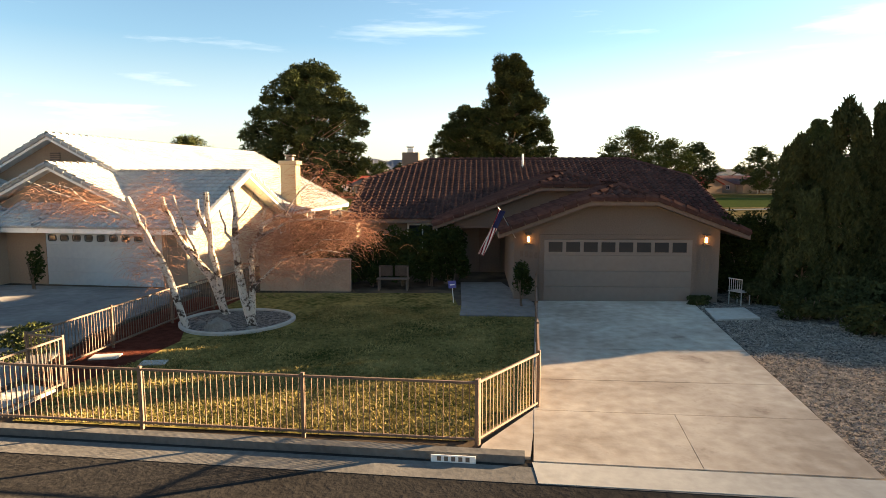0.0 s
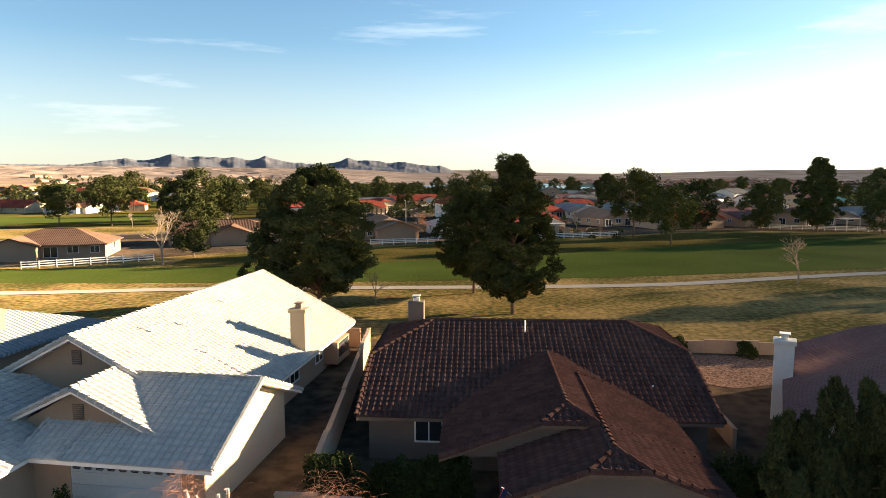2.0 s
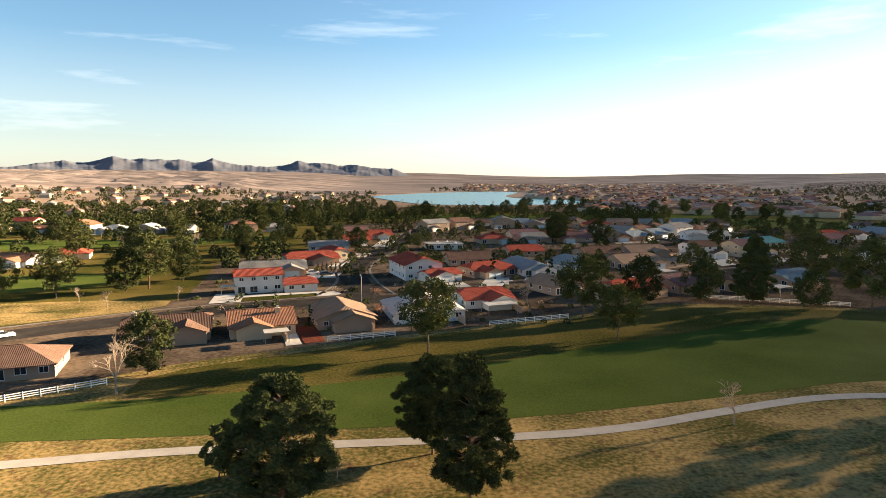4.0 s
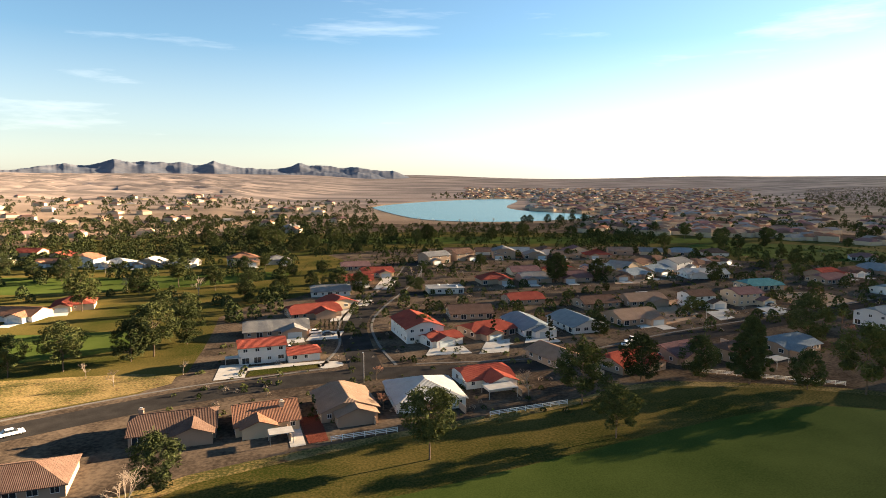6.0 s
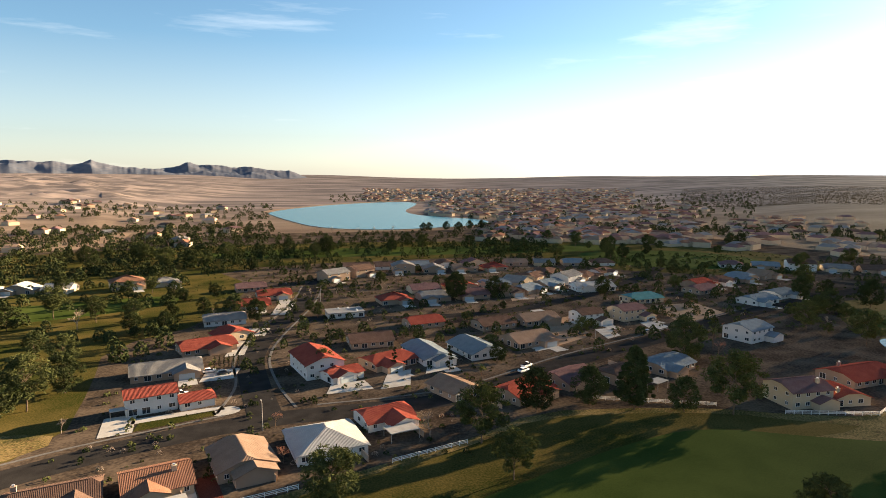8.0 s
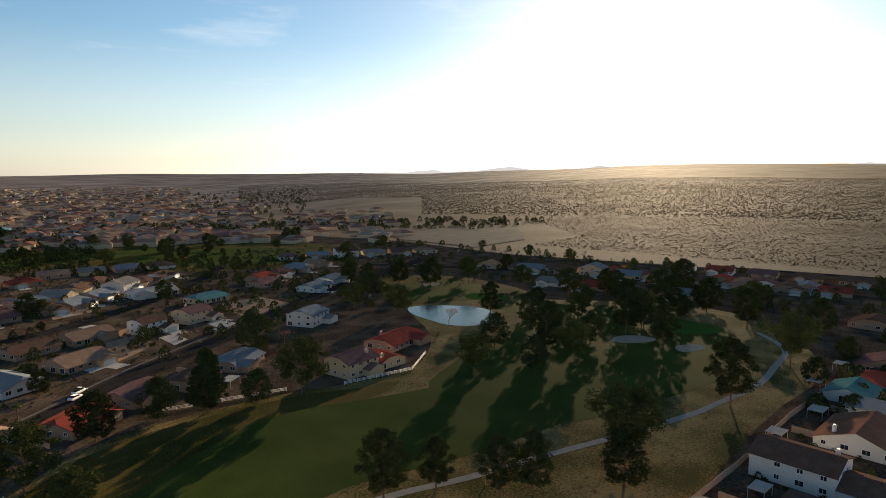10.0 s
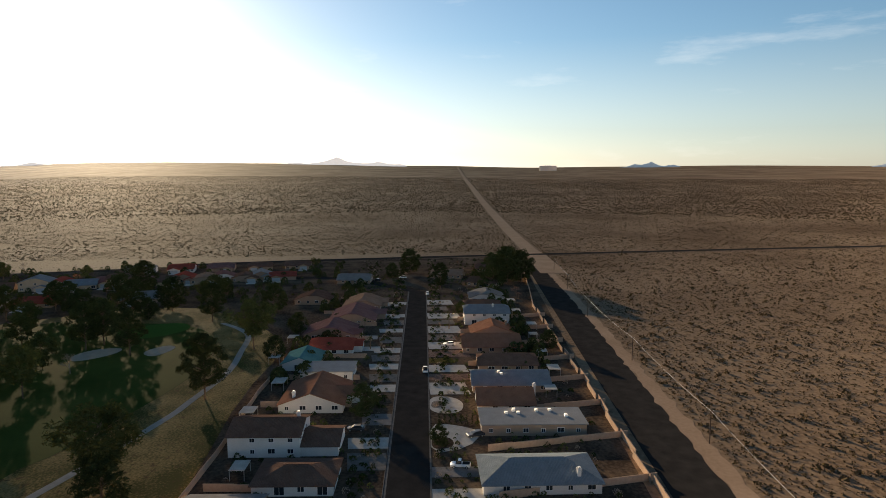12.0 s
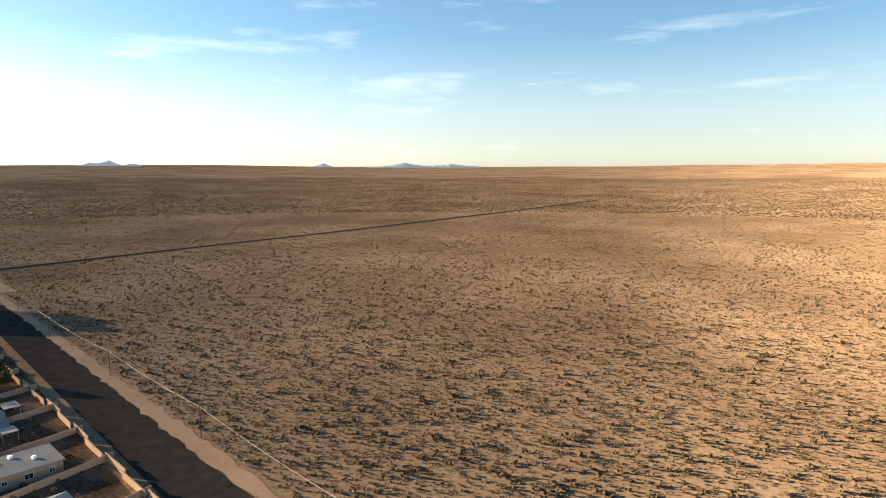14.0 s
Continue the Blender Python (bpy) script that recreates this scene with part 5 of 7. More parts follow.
def yard_trees():
    """More trees among the houses than one could count."""
    rnd = random.Random(77)
    spots = []
    while len(spots) < 950:
        pick = rnd.random()
        if len(spots) < 150:
            x, y = rnd.uniform(-330, -50), rnd.uniform(235, 470)
            pick = 1
            if not (y > 240 - 0.3 * (x + 60) and not (250 < y < 285 and x < -105)):
                continue
        elif pick < 0.45:
            x, y = rnd.uniform(-20, 330), rnd.uniform(215, 480)
        elif pick < 0.75:
            x, y = rnd.uniform(330, 480), rnd.uniform(0, 420)
        else:
            x = rnd.uniform(200, 400)
            y = kerb(x) + rnd.choice((rnd.uniform(24, 40), rnd.uniform(-55, -40)))
        if x < 330 and y < 212 + 0.3 * max(0, x - 150) and pick < 0.45:
            continue
        t = rnd.uniform(1.2, 3.4) if len(spots) > 149 else rnd.uniform(2.4, 4.4)
        spots.append((x, y, t, t * rnd.uniform(1.5, 2.2)))
    scatter_tufts("yard_trees", spots, NEEDLE, "dark evergreen trees among the houses", "trees", 170, 0.16)


yard_trees()


def desert_scrub():
    rnd = random.Random(9)
    near, far = [], []
    while len(near) < 150000:
        r = 95 + 905 * rnd.random() ** 0.88
        az = rnd.uniform(-182, -38)
        x, y = -r * math.sin(radians(az)), r * math.cos(radians(az))
        edge = -85 - 0.195 * (x - 110)
        if x < 500 and y > edge:
            continue
        if x < 520 and y > -150 and x > 440:
            continue
        if abs(x - (500 if y > -425 else 505 + (y + 425) * 0.03)) < 4:
            continue
        if x > 400 and abs(y + 139 + 0.165 * (x - 400)) < 8:
            continue
        if y > 300 and x < 820 and x - y < 330:
            continue
        big = rnd.random() < 0.07
        s = rnd.uniform(0.65, 1.2) if big else rnd.uniform(0.2, 0.5)
        near.append((x, y, s, s * rnd.uniform(0.8, 1.2)))
    while len(far) < 125000:
        r = 1000 + 1700 * rnd.random()
        az = rnd.uniform(-182, -34)
        x, y = -r * math.sin(radians(az)), r * math.cos(radians(az))
        if abs(y + 139 + 0.165 * (x - 400)) < 9 or (az > -50 and r < 1500):
            continue
        s = rnd.uniform(0.7, 1.5)
        far.append((x, y, s, s * rnd.uniform(0.8, 1.2)))
    scatter_tufts("desert_scrub", near, SCRUB, "low dry creosote bushes on the sand", "shrubs", 6, 0.55)
    scatter_tufts("desert_scrub", far, SCRUB, "distant low desert bushes", "shrubs", 4, 0.7)


desert_scrub()


def yard_bushes():
    """Low bushes and brush in the yards, brown and green."""
    rnd = random.Random(78)
    green, brown = [], []
    while len(green) + len(brown) < 3200:
        pick = rnd.random()
        if pick < 0.5:
            x, y = rnd.uniform(-20, 400), rnd.uniform(180, 480)
            if y < 190 + 0.42 * max(0, x - 60):
                continue
        elif pick < 0.62:
            x, y = rnd.uniform(-60, 200), rnd.uniform(140, 190) + 0.0
            if abs(y - 174) < 9 or x > 40 and y < 160 + 0.35 * (x - 40):
                continue
        else:
            x = rnd.uniform(25, 480)
            y = kerb(x) + rnd.choice((rnd.uniform(2.5, 8), rnd.uniform(20, 36), rnd.uniform(-55, -28), rnd.uniform(-18, -12)))
            if y < -40 - 0.2 * (x - 20):
                continue
        t = rnd.uniform(0.35, 1.2)
        (green if rnd.random() < 0.7 else brown).append((x, y, t, t * rnd.uniform(0.9, 1.6)))
    scatter_tufts("yard_bushes", green, HEDGE, "low dark bushes in the yards", "bushes", 46, 0.24)
    scatter_tufts("yard_bushes", brown, PALETWIG, "leafless tan brush in the yards", "bushes", 46, 0.14)


yard_bushes()


# ---------- the home ----------
H = pose(5.85, 20.86, 0, 0, 0, -3.0)


def home():
    ob = thing("house", "grey-beige stucco single-storey house with a dark brown tile roof", "house", H)
    # walls: garage wing, entry wing, main block
    bm = bmesh.new()
    extrude_profile(bm, [(-3.45, 0), (3.35, 0), (3.35, 2.48), (1.1, 3.38), (-1.0, 3.38), (-3.45, 2.48)], "y", 0, 8.5)
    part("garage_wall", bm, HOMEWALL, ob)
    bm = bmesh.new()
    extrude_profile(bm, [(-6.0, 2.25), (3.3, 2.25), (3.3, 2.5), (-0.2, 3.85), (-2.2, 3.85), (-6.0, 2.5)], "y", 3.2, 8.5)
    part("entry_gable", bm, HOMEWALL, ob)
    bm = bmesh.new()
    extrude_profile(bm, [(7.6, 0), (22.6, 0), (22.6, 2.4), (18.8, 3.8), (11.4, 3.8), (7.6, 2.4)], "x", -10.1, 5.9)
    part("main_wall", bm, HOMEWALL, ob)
    gar = roof_faces("y", 0.05, 4.05, -0.55, 9.2, 2.4, 3.9, 0.4, 0)
    entry = roof_faces("y", -1.2, 5.2, 2.7, 11.5, 2.4, 4.32, 0.42, 0)
    main = roof_faces("x", 15.0, 8.0, -10.6, 6.4, 2.35, 5.2, 1.2, 1.0)
    for name, faces in (("garage_roof", gar), ("entry_roof", entry), ("main_roof", main)):
        roof = part(name, roof_mesh(faces, 0.2), TRIM, ob, "dark brown concrete barrel tiles")
        tile = tile_mesh(0.3, 0.38, 0.085)
        spots = tile_places(faces, 0.3, 0.38)
        if name == "main_roof":
            spots = [m for m in spots if not (-4.6 < m.translation.x < 3.6 and m.translation.y < 12 and m.translation.z < 4.3 - abs(m.translation.x + 1.2) * 0.36 - 0.1)]
        spots.sort(key=lambda m: m.translation.y)
        lay_tiles(spots, tile, T_HOME, roof, 280 if name == "garage_roof" else 0)
        caps = bmesh.new()
        edges = set()
        for f in faces:
            for i in range(len(f)):
                a, b = f[i - 1], f[i]
                if abs(a.z - b.z) > 0.05 or (a.z + b.z) / 2 > faces[0][0].z + 0.3:
                    edges.add(tuple(sorted((tuple(round(q, 2) for q in a), tuple(round(q, 2) for q in b)))))
        for a, b in edges:
            a, b = Vector(a), Vector(b)
            k = max(1, int((b - a).length / 0.4))
            for j in range(k):
                limb(caps, a.lerp(b, j / k) + Vector((0, 0, 0.05)), a.lerp(b, (j + 0.96) / k) + Vector((0, 0, 0.02)), 0.13, 0.11, 6)
        part("ridge_tiles", caps, T_HOME, roof, "row of capping tiles")
    # garage door with its row of lights
    door = garage_door(ob, pose(0.0, -0.004, 0.02), 4.88, 2.13, DOORPAINT)
    for k in range(8):
        part("pane", boxes((-2.3 + k * 0.585, -2.3 + k * 0.585 + 0.46, -0.062, -0.03, 1.7, 2.03)), GLASS, door, "dark glass light")
    frame_bm = boxes((-2.6, -2.44, -0.04, 0, 0, 2.3), (2.44, 2.6, -0.04, 0, 0, 2.3), (-2.44, 2.44, -0.04, 0, 2.16, 2.3))
    part("door_trim", frame_bm, HOMEWALL, ob)
    for lx in (-2.98, 2.86):
        lamp_ob = part("wall_lamp", bevelled(boxes((lx - 0.1, lx + 0.1, -0.24, -0.02, 1.98, 2.02), (lx - 0.1, lx + 0.1, -0.24, -0.02, 2.3, 2.35), (lx - 0.03, lx + 0.03, -0.06, 0, 2.05, 2.3)), 0.01, 1), TRIM, ob, "dark carriage lamp, lit")
        part("bulb", bevelled(boxes((lx - 0.045, lx + 0.045, -0.17, -0.08, 2.05, 2.24)), 0.03), GLOW, lamp_ob, "warm glowing lamp glass")
    bars = bmesh.new()
    for k in range(5):
        bars_x = -3.25 + k * 0.16
        box(bars, bars_x, bars_x + 0.1, -0.02, -0.002, 1.55 - k * 0.02, 1.75 - k * 0.02)
    part("number_bars", bars, TRIM, ob, "dark plain bars in place of the house number")
    # entry: dark recess, posts and steps
    part("entry_wall", boxes((-5.9, -3.46, 6.6, 6.8, 0, 2.3)), HOMEWALL, ob)
    part("entry_door", bevelled(boxes((-4.6, -3.65, 6.5, 6.6, 0.05, 2.1)), 0.02, 1), TRIM, ob, "dark wooden entry door")
    part("porch_post", boxes((-6.0, -5.7, 3.25, 3.55, 0, 2.3)), HOMEWALL, ob)
    for wx in (-7.2,):
        add_window(ob, pose(wx, 7.6, 0.9), 1.4, 1.2)
    ch = part("chimney", bevelled(boxes((-9.3, -8.3, 17.6, 18.4, 2.0, 5.75)), 0.03, 1), HOMEWALL, ob, "grey stucco chimney")
    part("flue_cap", bevelled(boxes((-9.0, -8.6, 17.8, 18.2, 5.75, 6.0), (-9.05, -8.55, 17.75, 18.25, 6.05, 6.12)), 0.02, 1), METAL, ch, "metal flue cap")
    vent = bmesh.new()
    limb(vent, Vector((-2.2, 13.8, 4.7)), Vector((-2.2, 13.8, 5.5)), 0.05, 0.05, 8)
    part("vent_pipe", vent, WHITETRIM, ob)
    vent = bmesh.new()
    limb(vent, Vector((3.8, 9.4, 2.5)), Vector((3.8, 9.4, 3.3)), 0.05, 0.05, 8)
    part("vent_pipe", vent, WHITETRIM, ob)
    for k in range(8):
        panel = bmesh.new()
        for v in box(panel, -7.2 + k * 1.5, -5.75 + k * 1.5, 16.0, 18.2, 0.1, 0.15):
            v.co.z += 5.2 - (v.co.y - 15) * 0.3
        part("solar_panel", panel, PANEL, ob, "pale-edged solar panel")


GLOW = bpy.data.materials.new("lamp_glow")
GLOW.use_nodes = True
GLOW.node_tree.nodes["Principled BSDF"].inputs["Base Color"].default_value = (0.9, 0.5, 0.2, 1)
GLOW.node_tree.nodes["Principled BSDF"].inputs["Emission Color"].default_value = (1.0, 0.42, 0.12, 1)
GLOW.node_tree.nodes["Principled BSDF"].inputs["Emission Strength"].default_value = 2.0
home()

# ---------- the neighbour with the pale roof ----------
N = pose(-12.0, 23.9, 0, 0, 0, -8.2)


def neighbour():
    ob = thing("house", "tan stucco house with pale concrete roof tiles and white garage doors", "house", N)
    part("garage_wall", boxes((-5.3, 2.3, 0.0, 8.0, 0, 2.4)), STUCCO, ob)
    bm = bmesh.new()
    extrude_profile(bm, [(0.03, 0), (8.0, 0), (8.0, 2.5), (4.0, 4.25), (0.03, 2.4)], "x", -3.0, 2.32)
    # cream on the sun side only: sunlight put into the tan wall's colour
    part("wing_wall", bm, CREAM, ob, "cream gable wall, lightened for the sun on it")
    bm = bmesh.new()
    extrude_profile(bm, [(-13.6, 0), (0.45, 0), (0.45, 2.4), (-6.55, 5.95), (-13.6, 2.4)], "y", 4.4, 24.8)
    part("main_wall", bm, STUCCO, ob)
    bm = bmesh.new()
    extrude_profile(bm, [(-7.4, 2.7), (-0.8, 2.7), (-4.1, 4.55)], "y", 1.3, 6)
    part("small_gable", bm, STUCCO, ob)
    part("left_wall", boxes((-13.0, -5.32, -3.0, 8.0, 0, 2.4)), STUCCO, ob)
    wing = roof_faces("x", 4.2, 4.75, -3.6, 2.95, 2.3, 4.42)
    front = [[Vector((-5.6, -0.55, 2.3)), Vector((-3.6, -0.55, 2.3)), Vector((-3.6, 3.6, 4.15)), Vector((-5.6, 3.6, 4.15))]]
    small = roof_faces("y", -4.1, 3.9, 0.9, 9.0, 2.85, 4.72)
    main = roof_faces("y", -6.55, 7.6, 3.9, 25.3, 2.2, 6.12)
    left = roof_faces("x", 2.5, 6.1, -13.6, -5.0, 2.3, 4.6, 0, 2.3)
    for name, faces in (("wing_roof", wing), ("front_roof", front), ("small_roof", small), ("main_roof", main), ("left_roof", left)):
        roof = part(name, roof_mesh(faces, 0.2), WHITETRIM, ob, "pale grey concrete tiles")
        spots = tile_places(faces, 0.33, 0.36)
        spots.sort(key=lambda m: m.translation.y)
        lay_tiles(spots, tile_mesh(0.33, 0.36, 0.05, True), T_PALE, roof, 280 if name == "wing_roof" else 0)
        caps = bmesh.new()
        seen = set()
        for f in faces:
            for i in range(len(f)):
                a, b = f[i - 1], f[i]
                if abs(a.z - b.z) > 0.05 or (a.z + b.z) / 2 > faces[0][0].z + 0.3:
                    key = tuple(sorted((tuple(round(q, 2) for q in a), tuple(round(q, 2) for q in b))))
                    if key in seen:
                        continue
                    seen.add(key)
                    k = max(1, int((b - a).length / 0.42))
                    for j in range(k):
                        limb(caps, a.lerp(b, j / k) + Vector((0, 0, 0.05)), a.lerp(b, (j + 0.95) / k) + Vector((0, 0, 0.02)), 0.13, 0.11, 6)
        part("ridge_tiles", caps, T_PALE, roof, "row of pale capping tiles")
    for cx, w in ((-1.1, 4.88), (-8.2, 4.88)):
        yy = -0.004 if cx > -5 else -3.004
        door = garage_door(ob, pose(cx, yy, 0.02), w, 2.13)
        for k in range(9):
            x0 = -w / 2 + 0.12 + k * (w - 0.2) / 9
            part("pane", bevelled(boxes((x0, x0 + 0.34, -0.062, -0.03, 1.72, 1.98)), 0.05, 1), GLASS, door, "small arched dark pane")
        part("door_trim", boxes((cx - w / 2 - 0.2, cx - w / 2 - 0.02, yy - 0.05, yy, 0, 2.3), (cx + w / 2 + 0.02, cx + w / 2 + 0.2, yy - 0.05, yy, 0, 2.3), (cx - w / 2 - 0.02, cx + w / 2 + 0.02, yy - 0.05, yy, 2.16, 2.3)), STUCCO, ob)
    for lx, lz, ly in ((-6.55, 5.0, 4.38), (-4.1, 3.6, 1.28)):
        part("gable_louvre", boxes(*[(lx - 0.25, lx + 0.25, ly - 0.05, ly, lz - 0.35 + k * 0.09, lz - 0.35 + k * 0.09 + 0.06) for k in range(8)]), TRIM, ob, "dark slatted gable vent")
    ch = part("chimney", bevelled(boxes((-0.3, 0.7, 15.4, 16.2, 2.4, 5.0), (-0.4, 0.8, 15.3, 16.3, 5.0, 5.25)), 0.03, 1), CREAM, ob, "tan stucco chimney")
    part("flue_cap", bevelled(boxes((0.0, 0.4, 15.6, 16.0, 5.25, 5.5), (-0.08, 0.48, 15.52, 16.08, 5.55, 5.62)), 0.02, 1), TRIM, ch, "dark flue cap")
    for px, py in ((-5.0, 8.0), (-4.4, 10.5), (-2.4, 9.0), (-5.0, 16.0)):
        p = bmesh.new()
        z = 6.12 - (px + 6.55) * 0.516
        limb(p, Vector((px, py, z - 0.1)), Vector((px, py, z + 0.55)), 0.05, 0.05, 8)
        part("vent_pipe", p, WHITETRIM, ob)
    for sy in (11.5, 14.0, 18.5, 21.0):
        add_window(ob, pose(0.45, sy, 0.9, 0, 0, 90), 1.5, 1.2)
    bay = part("bay_window", bevelled(boxes((0.45, 1.45, 19.6, 22.4, 0.4, 2.0)), 0.03, 1), STUCCO, ob, "boxed-out bay with a tiled cap")
    part("bay_pane", boxes((1.45, 1.48, 19.9, 22.1, 0.9, 1.9)), GLASS, bay)


neighbour()


# ---------- the home's front yard ----------
def slab_outline(name, pts, z0, z1, material, parent=None, label="", category="", kind=""):
    bm = bmesh.new()
    lo = [bm.verts.new((x, y, z0)) for x, y in pts]
    hi = [bm.verts.new((x, y, z1)) for x, y in pts]
    bm.faces.new(lo[::-1])
    bm.faces.new(hi)
    for i in range(len(pts)):
        j = (i + 1) % len(pts)
        bm.faces.new((lo[i], lo[j], hi[j], hi[i]))
    bmesh.ops.bevel(bm, geom=[e for e in bm.edges if e.verts[0].co.z == z1 and e.verts[1].co.z == z1], offset=0.012, segments=1, affect="EDGES")
    me = mesh_of(name, bm)
    me.materials.append(material)
    ob = new(name, me)
    ob.parent = parent
    return tagged(ob, label, category, kind=kind)


def between(a, b, t):
    return (a[0] + (b[0] - a[0]) * t, a[1] + (b[1] - a[1]) * t)


def driveway():
    ob = thing("driveway", "stained pale concrete driveway slabs in front of the garage", "driveway", kind="structure")
    le, ri = ((3.1, 20.82), (1.32, 8.75)), ((8.35, 20.7), (6.1, 8.2))
    cuts = (0.0, 0.49, 0.685, 0.83, 1.0)
    for k, (a, b) in enumerate(zip(cuts, cuts[1:])):
        halves = ((0, 0.5), (0.5, 1)) if k == 3 else ((0, 1),)
        for u0, u1 in halves:
            q = [between(between(le[0], le[1], s), between(ri[0], ri[1], s), u) for s, u in ((a + 0.001, u0 + 0.001), (b - 0.001, u0 + 0.001), (b - 0.001, u1 - 0.001), (a + 0.001, u1 - 0.001))]
            slab_outline("slab", q, 0.0, 0.07 if k < 3 else 0.075, CONCRETE, ob)
    slab_outline("slab", [(1.30, 8.9), (1.68, 10.9), (0.62, 9.35), (0.5, 8.98)], 0.0, 0.072, CONCRETE, ob)


driveway()
slab_outline("apron", [(1.3, 8.1), (6.0, 7.55), (6.1, 8.17), (1.3, 8.73)], 0.0, 0.066, PALE, None, "sloped concrete driveway apron at the gutter", "kerb", "structure")
sheet("lawn", [(-7.4, 10.35), (0.45, 9.5), (1.6, 11.0), (3.0, 20.0), (0.5, 20.1), (0.3, 22.3), (-6.9, 22.4), (-7.6, 17.6), (-7.5, 12.3)], 0.05, LAWN, "patchy green and straw winter lawn behind the iron fence", "lawn")
sheet("gravel_bed", [(8.4, 20.7), (6.15, 8.3), (13, 7.6), (24, 6.3), (24, 19), (13, 25), (9.5, 30), (9.4, 20.6)], 0.045, GRAVEL, "grey gravel yard beside the driveway", "gravel")
sheet("mulch_bed", [(-8.6, 12.4), (-7.45, 12.0), (-7.0, 13.6), (-6.7, 15.6), (-7.3, 17.5), (-6.9, 21.5), (-8.6, 21.6), (-9.2, 16)], 0.056, MULCH, "red lava mulch bed along the fence", "mulch")
slab_outline("pad", [(7.95, 17.9), (9.35, 18.1), (9.6, 19.6), (8.3, 19.5)], 0.0, 0.09, PALE, None, "small pale concrete pad beside the driveway", "pavement", "structure")
slab_outline("walk", [(0.5, 18.5), (2.85, 18.4), (3.0, 20.4), (2.3, 24.5), (0.7, 24.5), (0.6, 20)], 0.0, 0.085, SHADYDRIVE, None, "concrete walk to the entry with shade put into its grey", "pavement", "structure")
slab_outline("driveway", [(-9.0, 22.9), (-15.6, 23.8), (-24, 24.5), (-24, 12.0), (-8.9, 10.3), (-8.75, 12.6), (-9.4, 16.3)], 0.0, 0.07, SHADYDRIVE, None, "concrete driveway of the neighbouring house with shade put into its grey", "driveway", "structure")
slab_outline("concrete_cover", [(-8.1, 13.9), (-7.5, 14.0), (-7.55, 14.4), (-8.15, 14.3)], 0.04, 0.085, PALE, None, "pale concrete utility box lid in the lawn", "lid")
slab_outline("concrete_cover", [(-6.75, 13.5), (-6.2, 13.55), (-6.25, 13.9), (-6.8, 13.85)], 0.04, 0.075, PALE, None, "pale concrete utility box lid in the lawn", "lid")
slab_outline("side_walk", [(-8.75, 10.2), (-7.8, 10.15), (-7.6, 11.9), (-8.4, 12.2)], 0.0, 0.08, PALE, None, "narrow concrete strip by the fence", "pavement", "structure")


def fence(name, label, path, height=1.05, gap=0.105, post_every=2.6, material=IRON, bar=0.012, group="iron fences"):
    """Posts, two rails and pickets along a broken line."""
    ob = thing(name, label, "fence", group=group)
    picket = mesh_of("picket", boxes((-bar / 2, bar / 2, -bar / 2, bar / 2, 0.08, height - 0.03)))
    picket.materials.append(material)
    post = mesh_of("post", bevelled(boxes((-0.028, 0.028, -0.028, 0.028, 0, height + 0.03)), 0.004, 1))
    post.materials.append(material)
    for a, b in zip(path, path[1:]):
        a, b = Vector((*a, 0.04)), Vector((*b, 0.04))
        run = (b - a).length
        turn = math.degrees(math.atan2(b.y - a.y, b.x - a.x))
        for z in (0.1, height - 0.045):
            rail = part("rail", boxes((0, run, -0.018, 0.018, z, z + 0.036)), material, ob)
            rail.matrix_basis = pose(*a, 0, 0, turn)
        n = max(1, round(run / post_every))
        for k in range(n + 1):
            part("post", post, material, ob).matrix_basis = pose(*a.lerp(b, k / n), 0, 0, turn)
        m = int(run / gap)
        for k in range(1, m):
            part("picket", picket, material, ob).matrix_basis = pose(*a.lerp(b, k / m), random.uniform(-0.6, 0.6), random.uniform(-0.6, 0.6), turn)


fence("iron_fence", "brown painted iron picket fence along the kerb", [(-12.5, 10.95), (-7.75, 10.35), (0.52, 9.32)])
fence("iron_fence", "brown iron picket fence beside the driveway", [(0.55, 9.36), (1.72, 10.95), (3.0, 20.0)])
fence("iron_fence", "rusty brown iron picket fence beside the mulch bed", [(-7.72, 10.45), (-7.5, 12.05), (-8.4, 12.35), (-7.75, 17.6), (-6.8, 21.5)])
fence("iron_fence", "low brown iron fence at the back of the yard", [(-7.0, 49.0), (16.0, 47.9)], 1.2, 0.3, 3.0)


def ring_planter():
    ob = thing("planter", "round planting bed with a low concrete edge", "planter", pose(-5.95, 17.75, 0))
    bm = bmesh.new()
    rows = []
    for k in range(48):
        a = 2 * math.pi * k / 48
        wob = 1 + 0.03 * math.sin(3 * a)
        rows.append([bm.verts.new((r * wob * math.cos(a), r * 0.98 * wob * math.sin(a), z)) for r, z in ((1.62, 0.03), (1.62, 0.12), (1.56, 0.15), (1.5, 0.12), (1.48, 0.03))])
    for a, b in zip(rows, rows[1:] + rows[:1]):
        for k in range(4):
            bm.faces.new((a[k], a[k + 1], b[k + 1], b[k]))
    part("edging", bm, PALE, ob, "pale concrete edging")
    bm = bmesh.new()
    bmesh.ops.create_circle(bm, cap_ends=True, segments=40, radius=1.52)
    soil = part("soil", bm, GRAVEL, ob, "gravelly soil")
    soil.location.z = 0.085


ring_planter()


